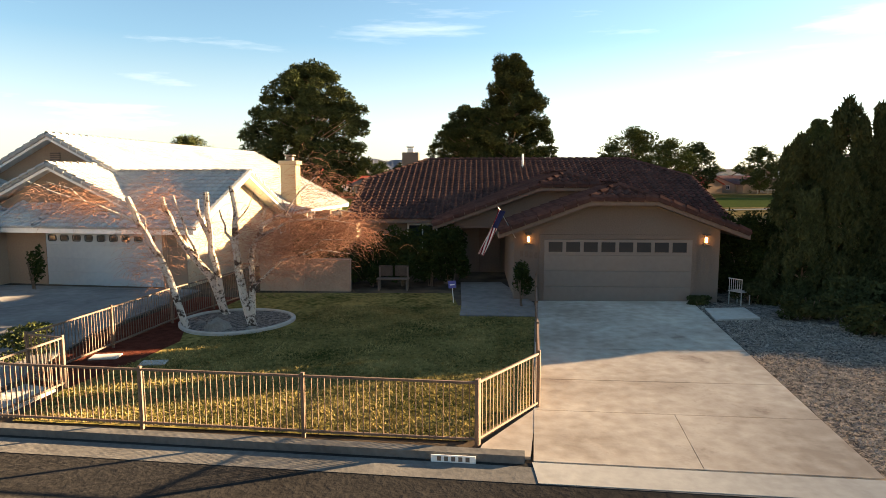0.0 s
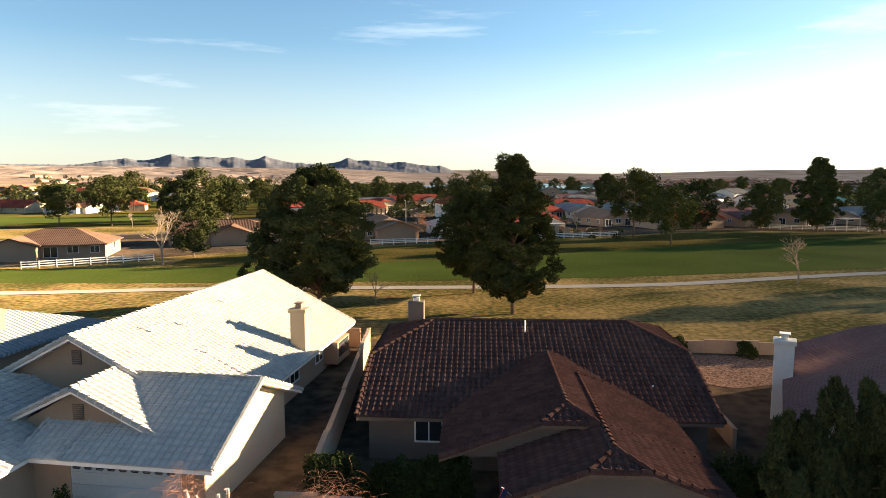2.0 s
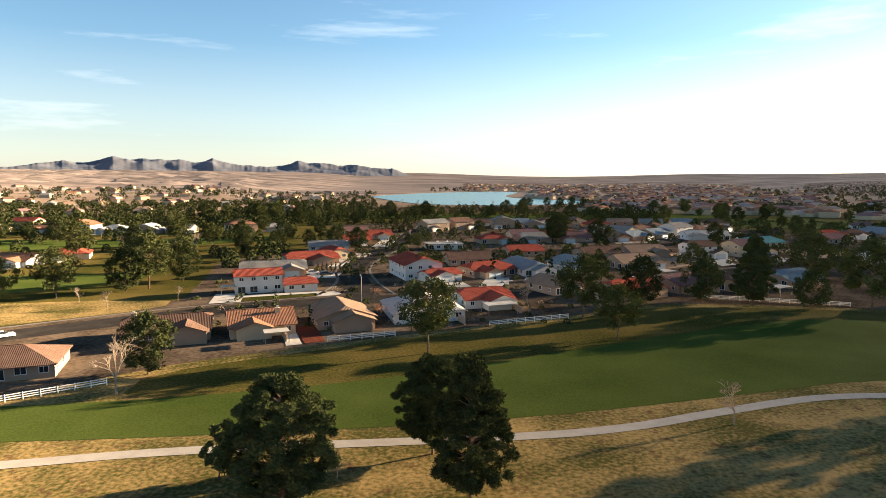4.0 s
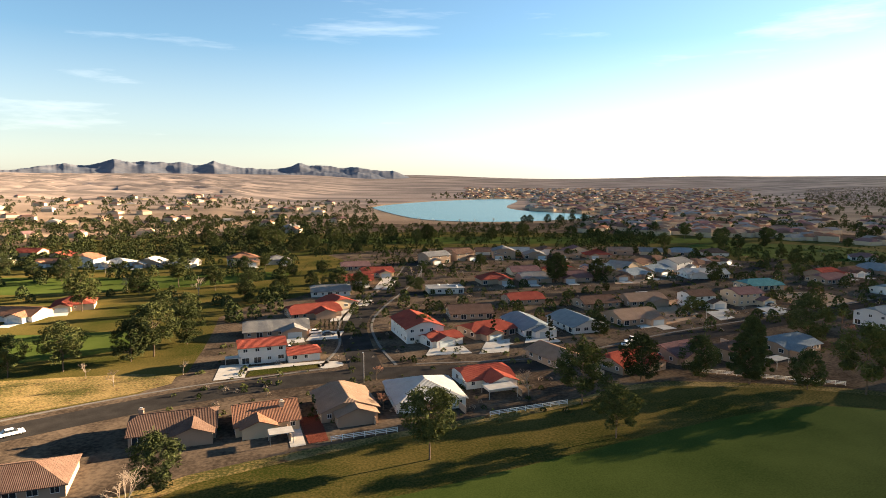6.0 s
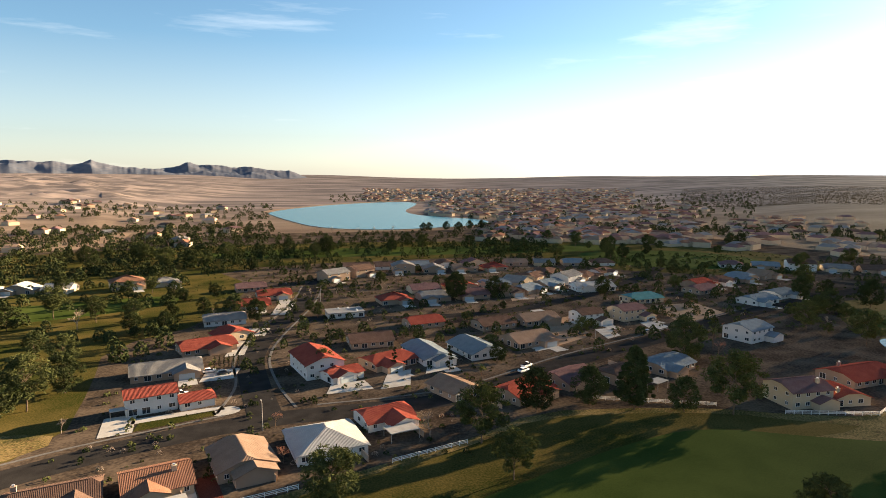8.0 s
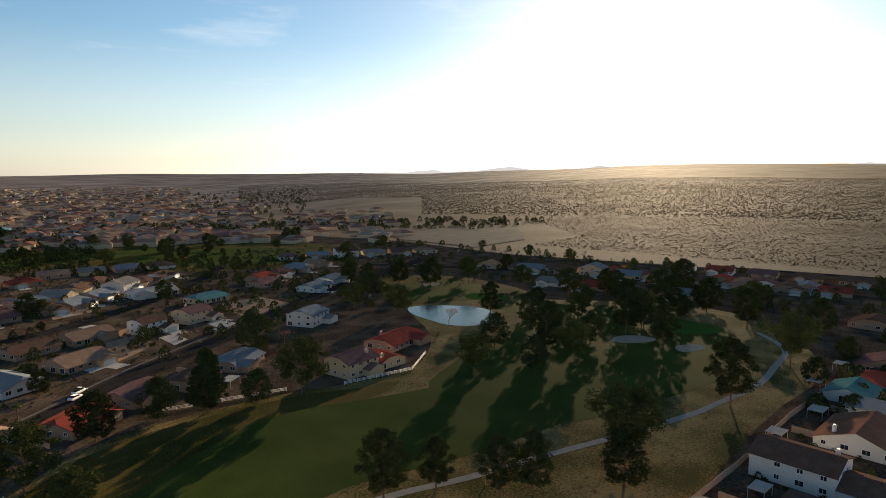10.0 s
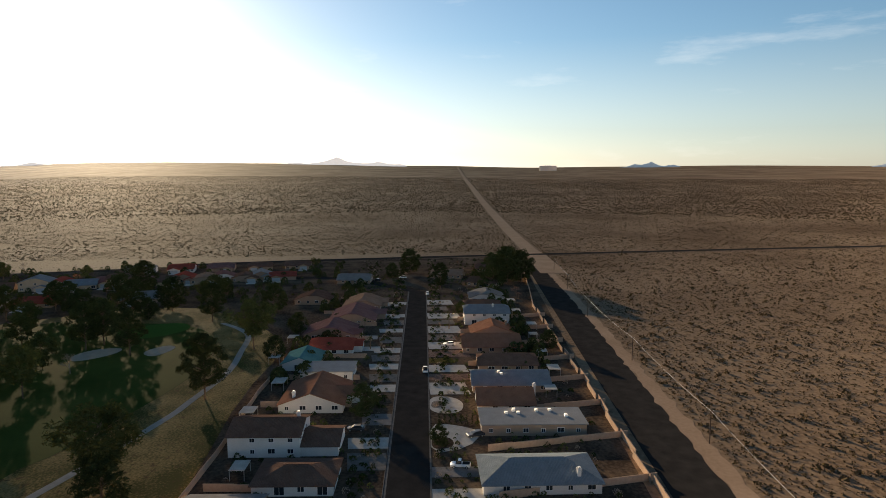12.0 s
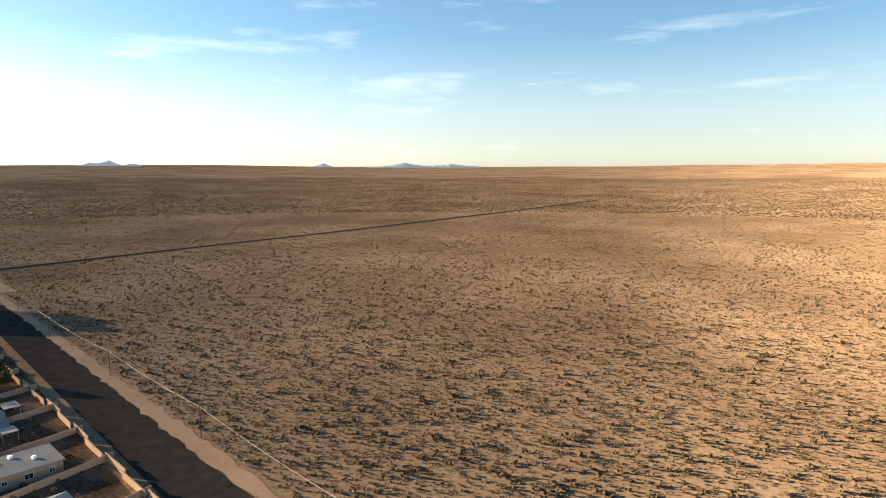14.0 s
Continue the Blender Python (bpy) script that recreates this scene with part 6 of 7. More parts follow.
def boulder(x, y, sx, sy, sz, seed):
    bm = bmesh.new()
    bmesh.ops.create_icosphere(bm, subdivisions=3, radius=1)
    for v in bm.verts:
        n = noise.noise(v.co * 1.6 + Vector((seed, 0, 0))) * 0.25 + noise.noise(v.co * 4 + Vector((0, seed, 0))) * 0.07
        v.co = v.co * (1 + n)
        v.co = Vector((v.co.x * sx, v.co.y * sy, max(-0.15, v.co.z) * sz))
    me = mesh_of("boulder", bm)
    me.materials.append(STONE)
    ob = new("boulder", me)
    ob.matrix_basis = pose(x, y, 0.08, 0, 0, seed * 40)
    tagged(ob, "grey rounded landscape boulder at the foot of the birches", "boulder")


boulder(-6.15, 16.75, 0.36, 0.26, 0.3, 1)
boulder(-5.2, 16.6, 0.16, 0.14, 0.14, 2)
boulder(-6.8, 17.3, 0.14, 0.12, 0.12, 3)


def birch(label, stems, sprays, seed):
    """A pollarded birch. stems: broken lines with a start and end radius; sprays: centre, reach and count of the hanging twigs."""
    rnd = random.Random(seed)
    ob = thing("birch_tree", label, "tree", group="birches in the front yard")
    wood = bmesh.new()
    for r0, r1, pts in stems:
        p = [Vector(q) for q in pts]
        fine = []
        for i in range(len(p) - 1):
            for k in range(3):
                fine.append(p[i].lerp(p[i + 1], k / 3) + Vector((rnd.gauss(0, 0.018), rnd.gauss(0, 0.018), 0)))
        fine.append(p[-1])
        n = len(fine) - 1
        for i in range(n):
            limb(wood, fine[i], fine[i + 1] + (fine[i + 1] - fine[i]) * 0.06, r0 + (r1 - r0) * i / n, r0 + (r1 - r0) * (i + 1) / n, 8)
    part("trunk", wood, BIRCH, ob, "white peeling bark with dark scars")
    tw = bmesh.new()
    for (cx, cy, cz), (rx, ry, rz), count in sprays:
        for _ in range(int(count * 2.2)):
            q = Vector((cx + rnd.gauss(0, rx), cy + rnd.gauss(0, ry), cz + rnd.gauss(0, rz)))
            d = Vector((rnd.gauss(0, 0.7), rnd.gauss(0, 0.7), rnd.uniform(-0.1, 0.5))).normalized()
            r = rnd.uniform(0.003, 0.0055)
            for k in range(4):
                e = q + d * rnd.uniform(0.12, 0.24)
                if e.z < 0.25:
                    break
                limb(tw, q, e, r, r * 0.7, 3)
                q, r = e, r * 0.75
                d = (d + Vector((rnd.gauss(0, 0.15), rnd.gauss(0, 0.15), -0.42))).normalized()
    tagged(part("twig_haze", tw, TWIG, ob, "russet hanging leafless twigs"), kind="stuff")


birch("white-barked pollarded birch leaning over the mulch bed", [
    (0.10, 0.075, ((-7.05, 16.9, 0), (-7.3, 16.9, 1.0), (-7.7, 16.95, 2.0), (-8.3, 17.0, 3.0), (-8.55, 17.0, 3.65))),
    (0.045, 0.012, ((-8.25, 17.0, 2.95), (-9.3, 16.9, 3.45), (-10.3, 16.9, 3.75), (-11.1, 16.8, 4.1))),
    (0.03, 0.01, ((-8.9, 16.95, 3.3), (-9.5, 17.2, 3.3), (-10.3, 17.4, 2.9))),
    (0.02, 0.006, ((-8.1, 17.0, 2.7), (-8.0, 16.8, 3.1), (-8.3, 16.6, 3.5))),
    (0.02, 0.006, ((-9.6, 16.9, 3.55), (-9.9, 16.7, 3.9), (-10.5, 16.6, 4.1)))],
    [((-9.9, 16.9, 3.5), (0.7, 0.3, 0.25), 260), ((-8.0, 16.9, 1.9), (0.3, 0.25, 0.5), 130), ((-8.2, 17.0, 2.9), (0.35, 0.3, 0.3), 60)], 1)
birch("white-barked pollarded birch with two cut stems", [
    (0.13, 0.07, ((-6.6, 18.7, 0), (-7.0, 18.75, 1.2), (-7.9, 18.8, 2.3), (-8.4, 18.9, 3.3), (-8.45, 18.9, 3.6))),
    (0.11, 0.085, ((-6.62, 18.72, 0.1), (-6.85, 18.7, 1.6), (-7.0, 18.7, 2.8), (-7.05, 18.7, 3.75))),
    (0.075, 0.06, ((-6.95, 18.7, 2.2), (-7.25, 18.7, 3.0), (-7.35, 18.75, 3.55))),
    (0.05, 0.03, ((-7.4, 18.8, 1.8), (-7.7, 18.6, 2.8), (-7.95, 18.5, 3.65)))],
    [((-8.5, 18.8, 3.5), (0.35, 0.3, 0.35), 150), ((-7.2, 18.6, 2.4), (0.6, 0.4, 0.6), 100)], 2)
birch("white-barked pollarded birch with russet weeping twigs", [
    (0.13, 0.07, ((-5.3, 17.15, 0), (-5.65, 17.2, 1.3), (-5.75, 17.2, 2.4), (-5.65, 17.2, 3.2), (-5.8, 17.2, 3.95))),
    (0.10, 0.05, ((-5.35, 17.2, 0.3), (-5.3, 17.3, 1.2), (-5.35, 17.4, 2.2), (-5.0, 17.4, 2.9), (-4.4, 17.5, 3.2))),
    (0.05, 0.012, ((-5.2, 17.4, 2.5), (-4.3, 17.5, 3.0), (-3.4, 17.6, 3.05), (-2.4, 17.6, 2.9))),
    (0.04, 0.012, ((-5.3, 17.3, 1.2), (-4.5, 17.4, 1.9), (-3.4, 17.3, 2.2), (-2.6, 17.3, 2.1))),
    (0.05, 0.02, ((-5.7, 17.2, 2.3), (-5.95, 17.1, 2.7), (-6.1, 17.1, 3.3))),
    (0.03, 0.01, ((-4.4, 17.5, 3.2), (-4.0, 17.6, 3.8), (-3.6, 17.7, 4.2))),
    (0.02, 0.006, ((-3.4, 17.6, 3.05), (-2.9, 17.5, 3.3), (-2.3, 17.4, 3.2))),
    (0.02, 0.006, ((-5.1, 17.4, 2.7), (-4.9, 17.2, 3.3), (-5.1, 17.0, 3.8))),
    (0.02, 0.006, ((-3.9, 17.4, 2.1), (-3.3, 17.2, 2.5), (-2.7, 17.1, 2.5))),
    (0.025, 0.008, ((-5.75, 17.2, 2.9), (-5.3, 17.1, 3.4), (-5.1, 17.1, 3.9)))],
    [((-3.9, 17.5, 2.75), (0.75, 0.5, 0.35), 700), ((-2.7, 17.5, 2.75), (0.4, 0.4, 0.25), 330), ((-3.6, 17.6, 3.9), (0.5, 0.4, 0.4), 160), ((-5.0, 17.3, 2.2), (0.5, 0.4, 0.5), 240), ((-4.2, 17.4, 1.9), (0.6, 0.4, 0.3), 260)], 3)


# ---------- shrubs and planting by the house ----------
def shrub(x, y, rx, ry, h, material, label, seed, per=90, size=0.09, stem=0.0):
    rnd = random.Random(seed)
    ob = thing("shrub", label, "shrub", pose(x, y, 0.04))
    clumps = []
    for _ in range(max(10, int(30 * rx * ry * h))):
        a, r = rnd.uniform(0, 6.28), math.sqrt(rnd.random())
        clumps.append(((rx * 0.8 * r * math.cos(a), ry * 0.8 * r * math.sin(a), stem + (h - stem) * rnd.uniform(0.12, 0.92)), (0.26 * rx + 0.08, 0.26 * ry + 0.08, 0.2 * h)))
    bm = bmesh.new()
    for _ in range(5):
        limb(bm, Vector((rnd.uniform(-0.1, 0.1), rnd.uniform(-0.1, 0.1), -0.05)), Vector((rnd.uniform(-0.5, 0.5) * rx, rnd.uniform(-0.5, 0.5) * ry, h * 0.7)), 0.025, 0.01, 5)
    part("stems", bm, BARK, ob)
    part("leaves", leaf_mesh("leaves", clumps, per, size, material, seed), material, ob)


DARKHEDGE = "dense dark green hedge shrub against the house front"
for k, (hx, hy, hh) in enumerate(((-2.7, 23.9, 2.0), (-1.6, 24.0, 2.15), (-0.5, 24.0, 2.1), (0.3, 24.2, 2.2), (-3.7, 24.1, 1.5))):
    shrub(hx, hy, 0.75, 0.7, hh, HEDGE, DARKHEDGE, 40 + k, 120, 0.11, 0.3)
shrub(-4.6, 23.6, 1.1, 0.6, 2.35, HEDGE, "tall dark hedge with a sunlit olive top between the houses", 47, 120, 0.11, 0.9)
shrub(2.55, 19.9, 0.42, 0.4, 1.35, HEDGE, "clipped round dark shrub on bare stems by the garage", 48, 110, 0.07, 0.45)
for k, (hx, hy, r, hh) in enumerate(((10.7, 18.1, 0.9, 0.9), (11.4, 16.2, 1.0, 0.85), (12.6, 15.2, 1.2, 0.9), (12.2, 18.5, 1.0, 1.1), (10.2, 20.4, 0.7, 0.7), (14.2, 17.0, 1.1, 1.0), (8.4, 20.2, 0.35, 0.3))):
    shrub(hx, hy, r, r * 0.9, hh, CYPRESS, "low dusty evergreen shrub in the gravel yard", 60 + k, 100, 0.1)
shrub(-9.75, 14.1, 0.6, 0.7, 0.75, FOLIAGE, "low clipped sunlit hedge beside the neighbouring driveway", 70, 120, 0.08)
for k, (hx, hy, r, hh) in enumerate(((10.9, 22.6, 1.1, 2.7), (12.4, 22.4, 1.1, 2.9), (11.6, 21.6, 0.8, 1.9), (13.8, 22.2, 1.1, 2.8))):
    shrub(hx, hy, r, r * 0.8, hh, HEDGE, "tall dark hedge beside the garage", 75 + k, 130, 0.1)
shrub(-15.2, 23.0, 0.35, 0.35, 1.5, HEDGE, "thin dark potted shrub between the garage doors", 71, 60, 0.09, 0.4)

JUNIPER = [pine("tall dense dark juniper with upright ragged tips", 5.9, 0.85, 81, 190, 0.17, CYPRESS, tufts=90, bare=0.03, shape="cone", puff=(0.16, 0.3), slim=0.16, rise=3.0, upright=1.6),
           pine("dense dark juniper with a ragged upright crown", 5.2, 0.95, 82, 190, 0.17, CYPRESS, tufts=90, bare=0.03, shape="cone", puff=(0.16, 0.3), slim=0.16, rise=3.0, upright=1.6)]
# the last two are added out of view to cast shade on the drive
for k, (jx, jy, js) in enumerate(((11.5, 20.7, 0.88), (12.2, 20.6, 0.98), (13.0, 20.4, 1.06), (13.8, 20.6, 1.0), (14.6, 20.8, 1.04), (12.6, 19.8, 0.85), (15.5, 21.0, 0.97), (11.6, 19.9, 0.7), (16.5, 21.2, 0.95), (17.6, 21.4, 0.9), (15.2, 19.2, 1.0), (17.0, 19.8, 1.0))):
    plant(JUNIPER[k % 2], jx, jy, js, k * 50)


def grass_tufts(name, outline, count, low, high, material, label, seed, shape=0.5):
    """Short blades (or pebbles) over a piece of ground."""
    rng = np.random.default_rng(seed)
    xs, ys = [p[0] for p in outline], [p[1] for p in outline]
    pts = []
    while len(pts) < count:
        x, y = rng.uniform(min(xs), max(xs)), rng.uniform(min(ys), max(ys))
        if inside((x, y), outline):
            pts.append((x, y))
    v, f = [], []
    for k, (x, y) in enumerate(pts):
        a, h = rng.uniform(0, 6.28), rng.uniform(low, high)
        dx, dy = math.cos(a) * h * shape, math.sin(a) * h * shape
        tx, ty = rng.normal(0, h * 0.7), rng.normal(0, h * 0.7)
        v += [(x - dx, y - dy, 0.045), (x + dx, y + dy, 0.045), (x + tx, y + ty, 0.05 + h)]
        f.append((3 * k, 3 * k + 1, 3 * k + 2))
    me = bpy.data.meshes.new(name)
    me.from_pydata(v, [], f)
    me.materials.append(material)
    tagged(new(name, me), label, name.split("_")[0], kind="stuff")


BLADE = tone(surface("straw_and_green_blades", (0.085, 0.085, 0.025), (0.45, 0.33, 0.13), 0.9, 0.9, 0.0, 10.0), 0.35)
PEBBLE = tone(surface("mixed_grey_pebbles", (0.16, 0.14, 0.12), (0.42, 0.36, 0.31), 3.0, 0.9), 0.4)
grass_tufts("grass_blades", [(-7.4, 10.4), (0.45, 9.6), (1.6, 11.1), (2.9, 19.9), (0.5, 20.0), (-3.9, 20), (-4.2, 17), (-6.2, 15.9), (-7.3, 13)], 42000, 0.02, 0.05, BLADE, "short patchy winter grass blades", 5)
grass_tufts("gravel_stones", [(8.3, 20.5), (6.25, 8.4), (13, 7.8), (15, 15), (10, 18)], 16000, 0.012, 0.035, PEBBLE, "loose grey gravel stones", 6, 0.9)


for k, (hx, hy, r, hh) in enumerate(((17.2, 46.3, 0.9, 1.5), (22.6, 46.0, 0.75, 1.15), (26.0, 45.6, 0.75, 1.1))):
    shrub(hx, hy, r, r, hh, HEDGE, "round clipped dark shrub beside the back wall", 90 + k, 120, 0.1)
sheet("gravel_yard", [(16.2, 38.5), (24.5, 40.5), (25.0, 46.0), (16.4, 47.2)], 0.05, REDGRAVEL, "reddish gravel of a back yard", "gravel", 1)


# ---------- small things in front of the house ----------
def flag():
    ob = thing("flag", "striped red and white flag on a slanted pole", "flag")
    bm = bmesh.new()
    limb(bm, Vector((2.42, 20.9, 2.2)), Vector((1.72, 19.75, 3.3)), 0.014, 0.012, 8)
    part("pole", bm, METAL, ob)
    bm = bmesh.new()
    white = surface("white_flag_cloth", (0.62, 0.60, 0.58), (0.70, 0.68, 0.66), 3.0, 0.9)
    red = surface("dark_red_flag_cloth", (0.20, 0.025, 0.03), (0.26, 0.04, 0.045), 3.0, 0.9)
    blue = surface("navy_flag_cloth", (0.02, 0.025, 0.07), (0.03, 0.035, 0.09), 3.0, 0.9)
    grid = []
    for i in range(27):
        s = i / 26
        row = []
        for j in range(14):
            t = j / 13
            x = 1.76 - 0.62 * s + 0.20 * t + 0.05 * math.sin(9 * t + 3 * s)
            row.append(bm.verts.new((x, 19.82 + 0.10 * t + 0.05 * math.sin(7 * t), 3.22 - 1.42 * s - 0.10 * t)))
        grid.append(row)
    for i in range(26):
        for j in range(13):
            f = bm.faces.new((grid[i][j], grid[i][j + 1], grid[i + 1][j + 1], grid[i + 1][j]))
            f.material_index = 2 if i < 10 and j > 5 else (0 if j % 2 else 1)
    me = mesh_of("cloth", bm)
    for m in (white, red, blue):
        me.materials.append(m)
    part("cloth", me, white, ob, "striped cloth hanging in folds")


flag()


def bench():
    ob = thing("garden_bench", "small wooden garden bench against the hedge", "bench", pose(-1.85, 23.0, 0.04, 0, 0, -3))
    for k in range(4):
        part("seat_slat", boxes((-0.6, 0.6, -0.2 + k * 0.1, -0.12 + k * 0.1, 0.42, 0.45)), TRIM, ob)
    for x in (-0.52, 0.52):
        part("leg_frame", boxes((x - 0.03, x + 0.03, -0.2, -0.14, 0, 0.42), (x - 0.03, x + 0.03, 0.15, 0.21, 0, 0.85), (x - 0.025, x + 0.025, -0.2, 0.2, 0.36, 0.42)), TRIM, ob)
    for x in (-0.3, 0.3):
        part("back_panel", bevelled(boxes((x - 0.26, x + 0.26, 0.16, 0.2, 0.5, 0.9)), 0.02, 1), POLEWOOD, ob)


bench()


def yard_sign():
    ob = thing("yard_sign", "small blue yard sign on a white stake", "sign", pose(0.35, 20.6, 0.04, 0, -4, 0))
    part("stake", boxes((-0.012, 0.012, -0.012, 0.012, 0, 0.65)), WHITETRIM, ob)
    blue = surface("blue_sign_paint", (0.05, 0.06, 0.25), (0.07, 0.08, 0.3), 4.0, 0.5)
    face = part("panel", bevelled(boxes((-0.13, 0.13, -0.03, -0.012, 0.5, 0.75)), 0.01, 1), blue, ob)
    part("bar", boxes((-0.08, 0.08, -0.036, -0.031, 0.6, 0.64)), WHITETRIM, face)


yard_sign()


def patio_chair():
    ob = thing("patio_chair", "grey wire patio chair beside the garage", "chair", pose(9.75, 20.3, 0.05, 0, 0, 120))
    for x, y in ((-0.22, -0.22), (0.22, -0.22), (-0.22, 0.22), (0.22, 0.22)):
        part("leg", boxes((x - 0.012, x + 0.012, y - 0.012, y + 0.012, 0, 0.43)), METAL, ob)
    part("seat", bevelled(boxes((-0.25, 0.25, -0.25, 0.25, 0.43, 0.46)), 0.01, 1), METAL, ob)
    for k in range(7):
        part("back_wire", boxes((-0.24 + k * 0.075, -0.225 + k * 0.075, 0.23, 0.245, 0.46, 0.86)), METAL, ob)
    part("back_rim", boxes((-0.25, 0.25, 0.225, 0.25, 0.85, 0.88)), METAL, ob)


patio_chair()


def kerb_number():
    ob = thing("kerb_plate", "white painted patch with plain dark bars on the kerb", "sign", pose(0.15, kerb(0.15) - 0.285, 0.0, 0, 0, -7.2))
    part("patch", boxes((-0.33, 0.33, -0.008, 0.004, 0.055, 0.165)), WHITETRIM, ob)
    for k in range(5):
        part("bar", boxes((-0.24 + k * 0.105, -0.18 + k * 0.105, -0.012, -0.009, 0.075, 0.145)), TRIM, ob, "plain dark bar")


kerb_number()


# ---------- walls, rails, poles and lamps ----------
def block_wall(path, h, label, step=4.0, wave=0.0):
    """A block wall in panels with caps, some of them stepped."""
    ob = thing("block_wall", label, "wall")
    k = 0
    for a, b in zip(path, path[1:]):
        a, b = Vector((*a, 0)), Vector((*b, 0))
        n = max(1, round((b - a).length / step))
        run = (b - a).length / n
        turn = math.degrees(math.atan2(b.y - a.y, b.x - a.x))
        for i in range(n):
            hh = h + (0.12 if k % 3 == 0 else 0.0)
            off = wave if k % 4 < 2 else -wave
            me = bevelled(boxes((0.0, run - 0.01, off - 0.1, off + 0.1, -0.1, hh), (-0.02, run + 0.005, off - 0.13, off + 0.13, hh, hh + 0.07)), 0.012, 1)
            part("panel", me, BLOCK, ob).matrix_basis = pose(*a.lerp(b, i / n), 0, 0, turn)
            k += 1


block_wall([(95, -60), (108, -63.2), (152, -70), (183, -75.6), (226, -81.5), (302, -94)], 1.7, "tan block wall with stepped panels along the desert road", 6.0, 0.35)
block_wall([(302, -94), (345, -105), (400, -118)], 1.6, "tan block wall behind the last houses", 7.0)
block_wall([(-5.6, 25.0), (-6.2, 48.5)], 1.7, "tan block wall between the two houses", 3.0)
block_wall([(-6.8, 23.1), (-3.4, 22.9)], 1.15, "low tan garden wall beside the hedge", 2.0)
block_wall([(14.3, 30.0), (15.9, 48.0), (40, 45), (70, 41)], 0.9, "tan block wall round the back yard", 4.0)
block_wall([(-28, 51), (-7.0, 49.2)], 1.5, "tan block wall at the back of the yard", 4.0)
block_wall([(100, 36), (112, 36.5), (150, 31), (190, 27), (232, 20)], 1.5, "dark block wall between the yards and the course", 6.0)
block_wall([(-300, 20), (-150, 0), (95, -60)], 1.7, "tan block wall along the desert road", 9.0)
for k in range(8):
    wx = 116 + k * 22.5
    block_wall([(wx + 3, kerb(wx) - 25), (wx + 6, -66 - 0.165 * (wx - 110))], 1.6, "tan block wall between two back yards", 6.0)
for k in range(9):
    wx = 104 + k * 24
    block_wall([(wx, kerb(wx) + 12), (wx + 4, 34 - 0.12 * (wx - 100))], 1.6, "tan block wall between two back yards", 6.0)
for wx, wy in ((-24, 128), (-6.5, 136), (14.5, 141), (30, 152), (56, 166), (76, 172), (94, 176), (112, 182)):
    block_wall([(wx, wy), (wx - 5, wy + 17)], 1.5, "tan block wall between two yards", 5.0)


def rail_fence(path):
    ob = thing("rail_fence", "white vinyl post-and-rail fence at the golf course edge", "fence", group="white rail fences")
    for a, b in zip(path, path[1:]):
        a, b = Vector((*a, 0)), Vector((*b, 0))
        n = max(1, round((b - a).length / 2.4))
        turn = math.degrees(math.atan2(b.y - a.y, b.x - a.x))
        for k in range(n + 1):
            part("post", boxes((-0.07, 0.07, -0.07, 0.07, 0, 1.25)), VINYL, ob).matrix_basis = pose(*a.lerp(b, k / n), 0, 0, turn)
        for z in (0.35, 0.7, 1.05):
            part("rail", boxes((0, (b - a).length, -0.025, 0.025, z, z + 0.14)), VINYL, ob).matrix_basis = pose(*a, 0, 0, turn)


rail_fence([(-15.5, 127.5), (-1.6, 131.5)])
rail_fence([(20.0, 139.2), (40.0, 145.6)])
rail_fence([(84, 168), (98, 162), (118, 154)])
rail_fence([(133, 144), (158, 137), (176, 146)])
rail_fence([(-64, 93), (-48.5, 102.7)])


def pole(x, y, h, label="weathered wooden utility pole beside the desert road"):
    ob = thing("utility_pole", label, "pole", pose(x, y, 0), "utility poles")
    bm = bmesh.new()
    limb(bm, Vector((0, 0, -0.2)), Vector((0, 0, h)), 0.16, 0.11, 10)
    part("shaft", bm, POLEWOOD, ob)
    part("cross_arm", boxes((-0.06, 0.06, -0.7, 0.7, h - 0.5, h - 0.38)), POLEWOOD, ob)
    for yy in (-0.6, 0.0, 0.6):
        part("insulator", bevelled(boxes((-0.04, 0.04, yy - 0.04, yy + 0.04, h - 0.38, h - 0.2)), 0.01, 1), METAL, ob)


POLES = ((137.2, -89.0), (206, -101.5), (275.5, -112.5), (345, -128), (415, -144), (68, -75))
for px, py in POLES:
    pole(px, py, 8.8)


def wire(a, b, sag=0.8):
    bm = bmesh.new()
    a, b = Vector(a), Vector(b)
    last = a
    for k in range(1, 17):
        t = k / 16
        p = a.lerp(b, t) - Vector((0, 0, sag * 4 * t * (1 - t)))
        limb(bm, last, p, 0.025, 0.025, 4)
        last = p
    me = mesh_of("wire", bm)
    me.materials.append(METAL)
    tagged(new("wire", me), "thin overhead cable strung between the utility poles", "cable", "overhead cables")


ROW = sorted(POLES)
for (ax, ay), (bx, by) in zip(ROW, ROW[1:]):
    wire((ax, ay, 8.5), (bx, by, 8.5))


def street_lamp(x, y, turn):
    ob = thing("street_lamp", "tall grey street lamp with a short arm", "street lamp", pose(x, y, 0, 0, 0, turn))
    bm = bmesh.new()
    limb(bm, Vector((0, 0, 0)), Vector((0, 0, 7.6)), 0.12, 0.07, 10)
    limb(bm, Vector((0, 0, 7.5)), Vector((1.6, 0, 7.8)), 0.05, 0.04, 8)
    part("pole", bm, PALE, ob)
    part("head", bevelled(boxes((1.4, 2.1, -0.15, 0.15, 7.72, 7.86)), 0.04, 2), METAL, ob)


street_lamp(-10.7, 166, 100)
street_lamp(11, 338, 180)
street_lamp(112, 219, -60)


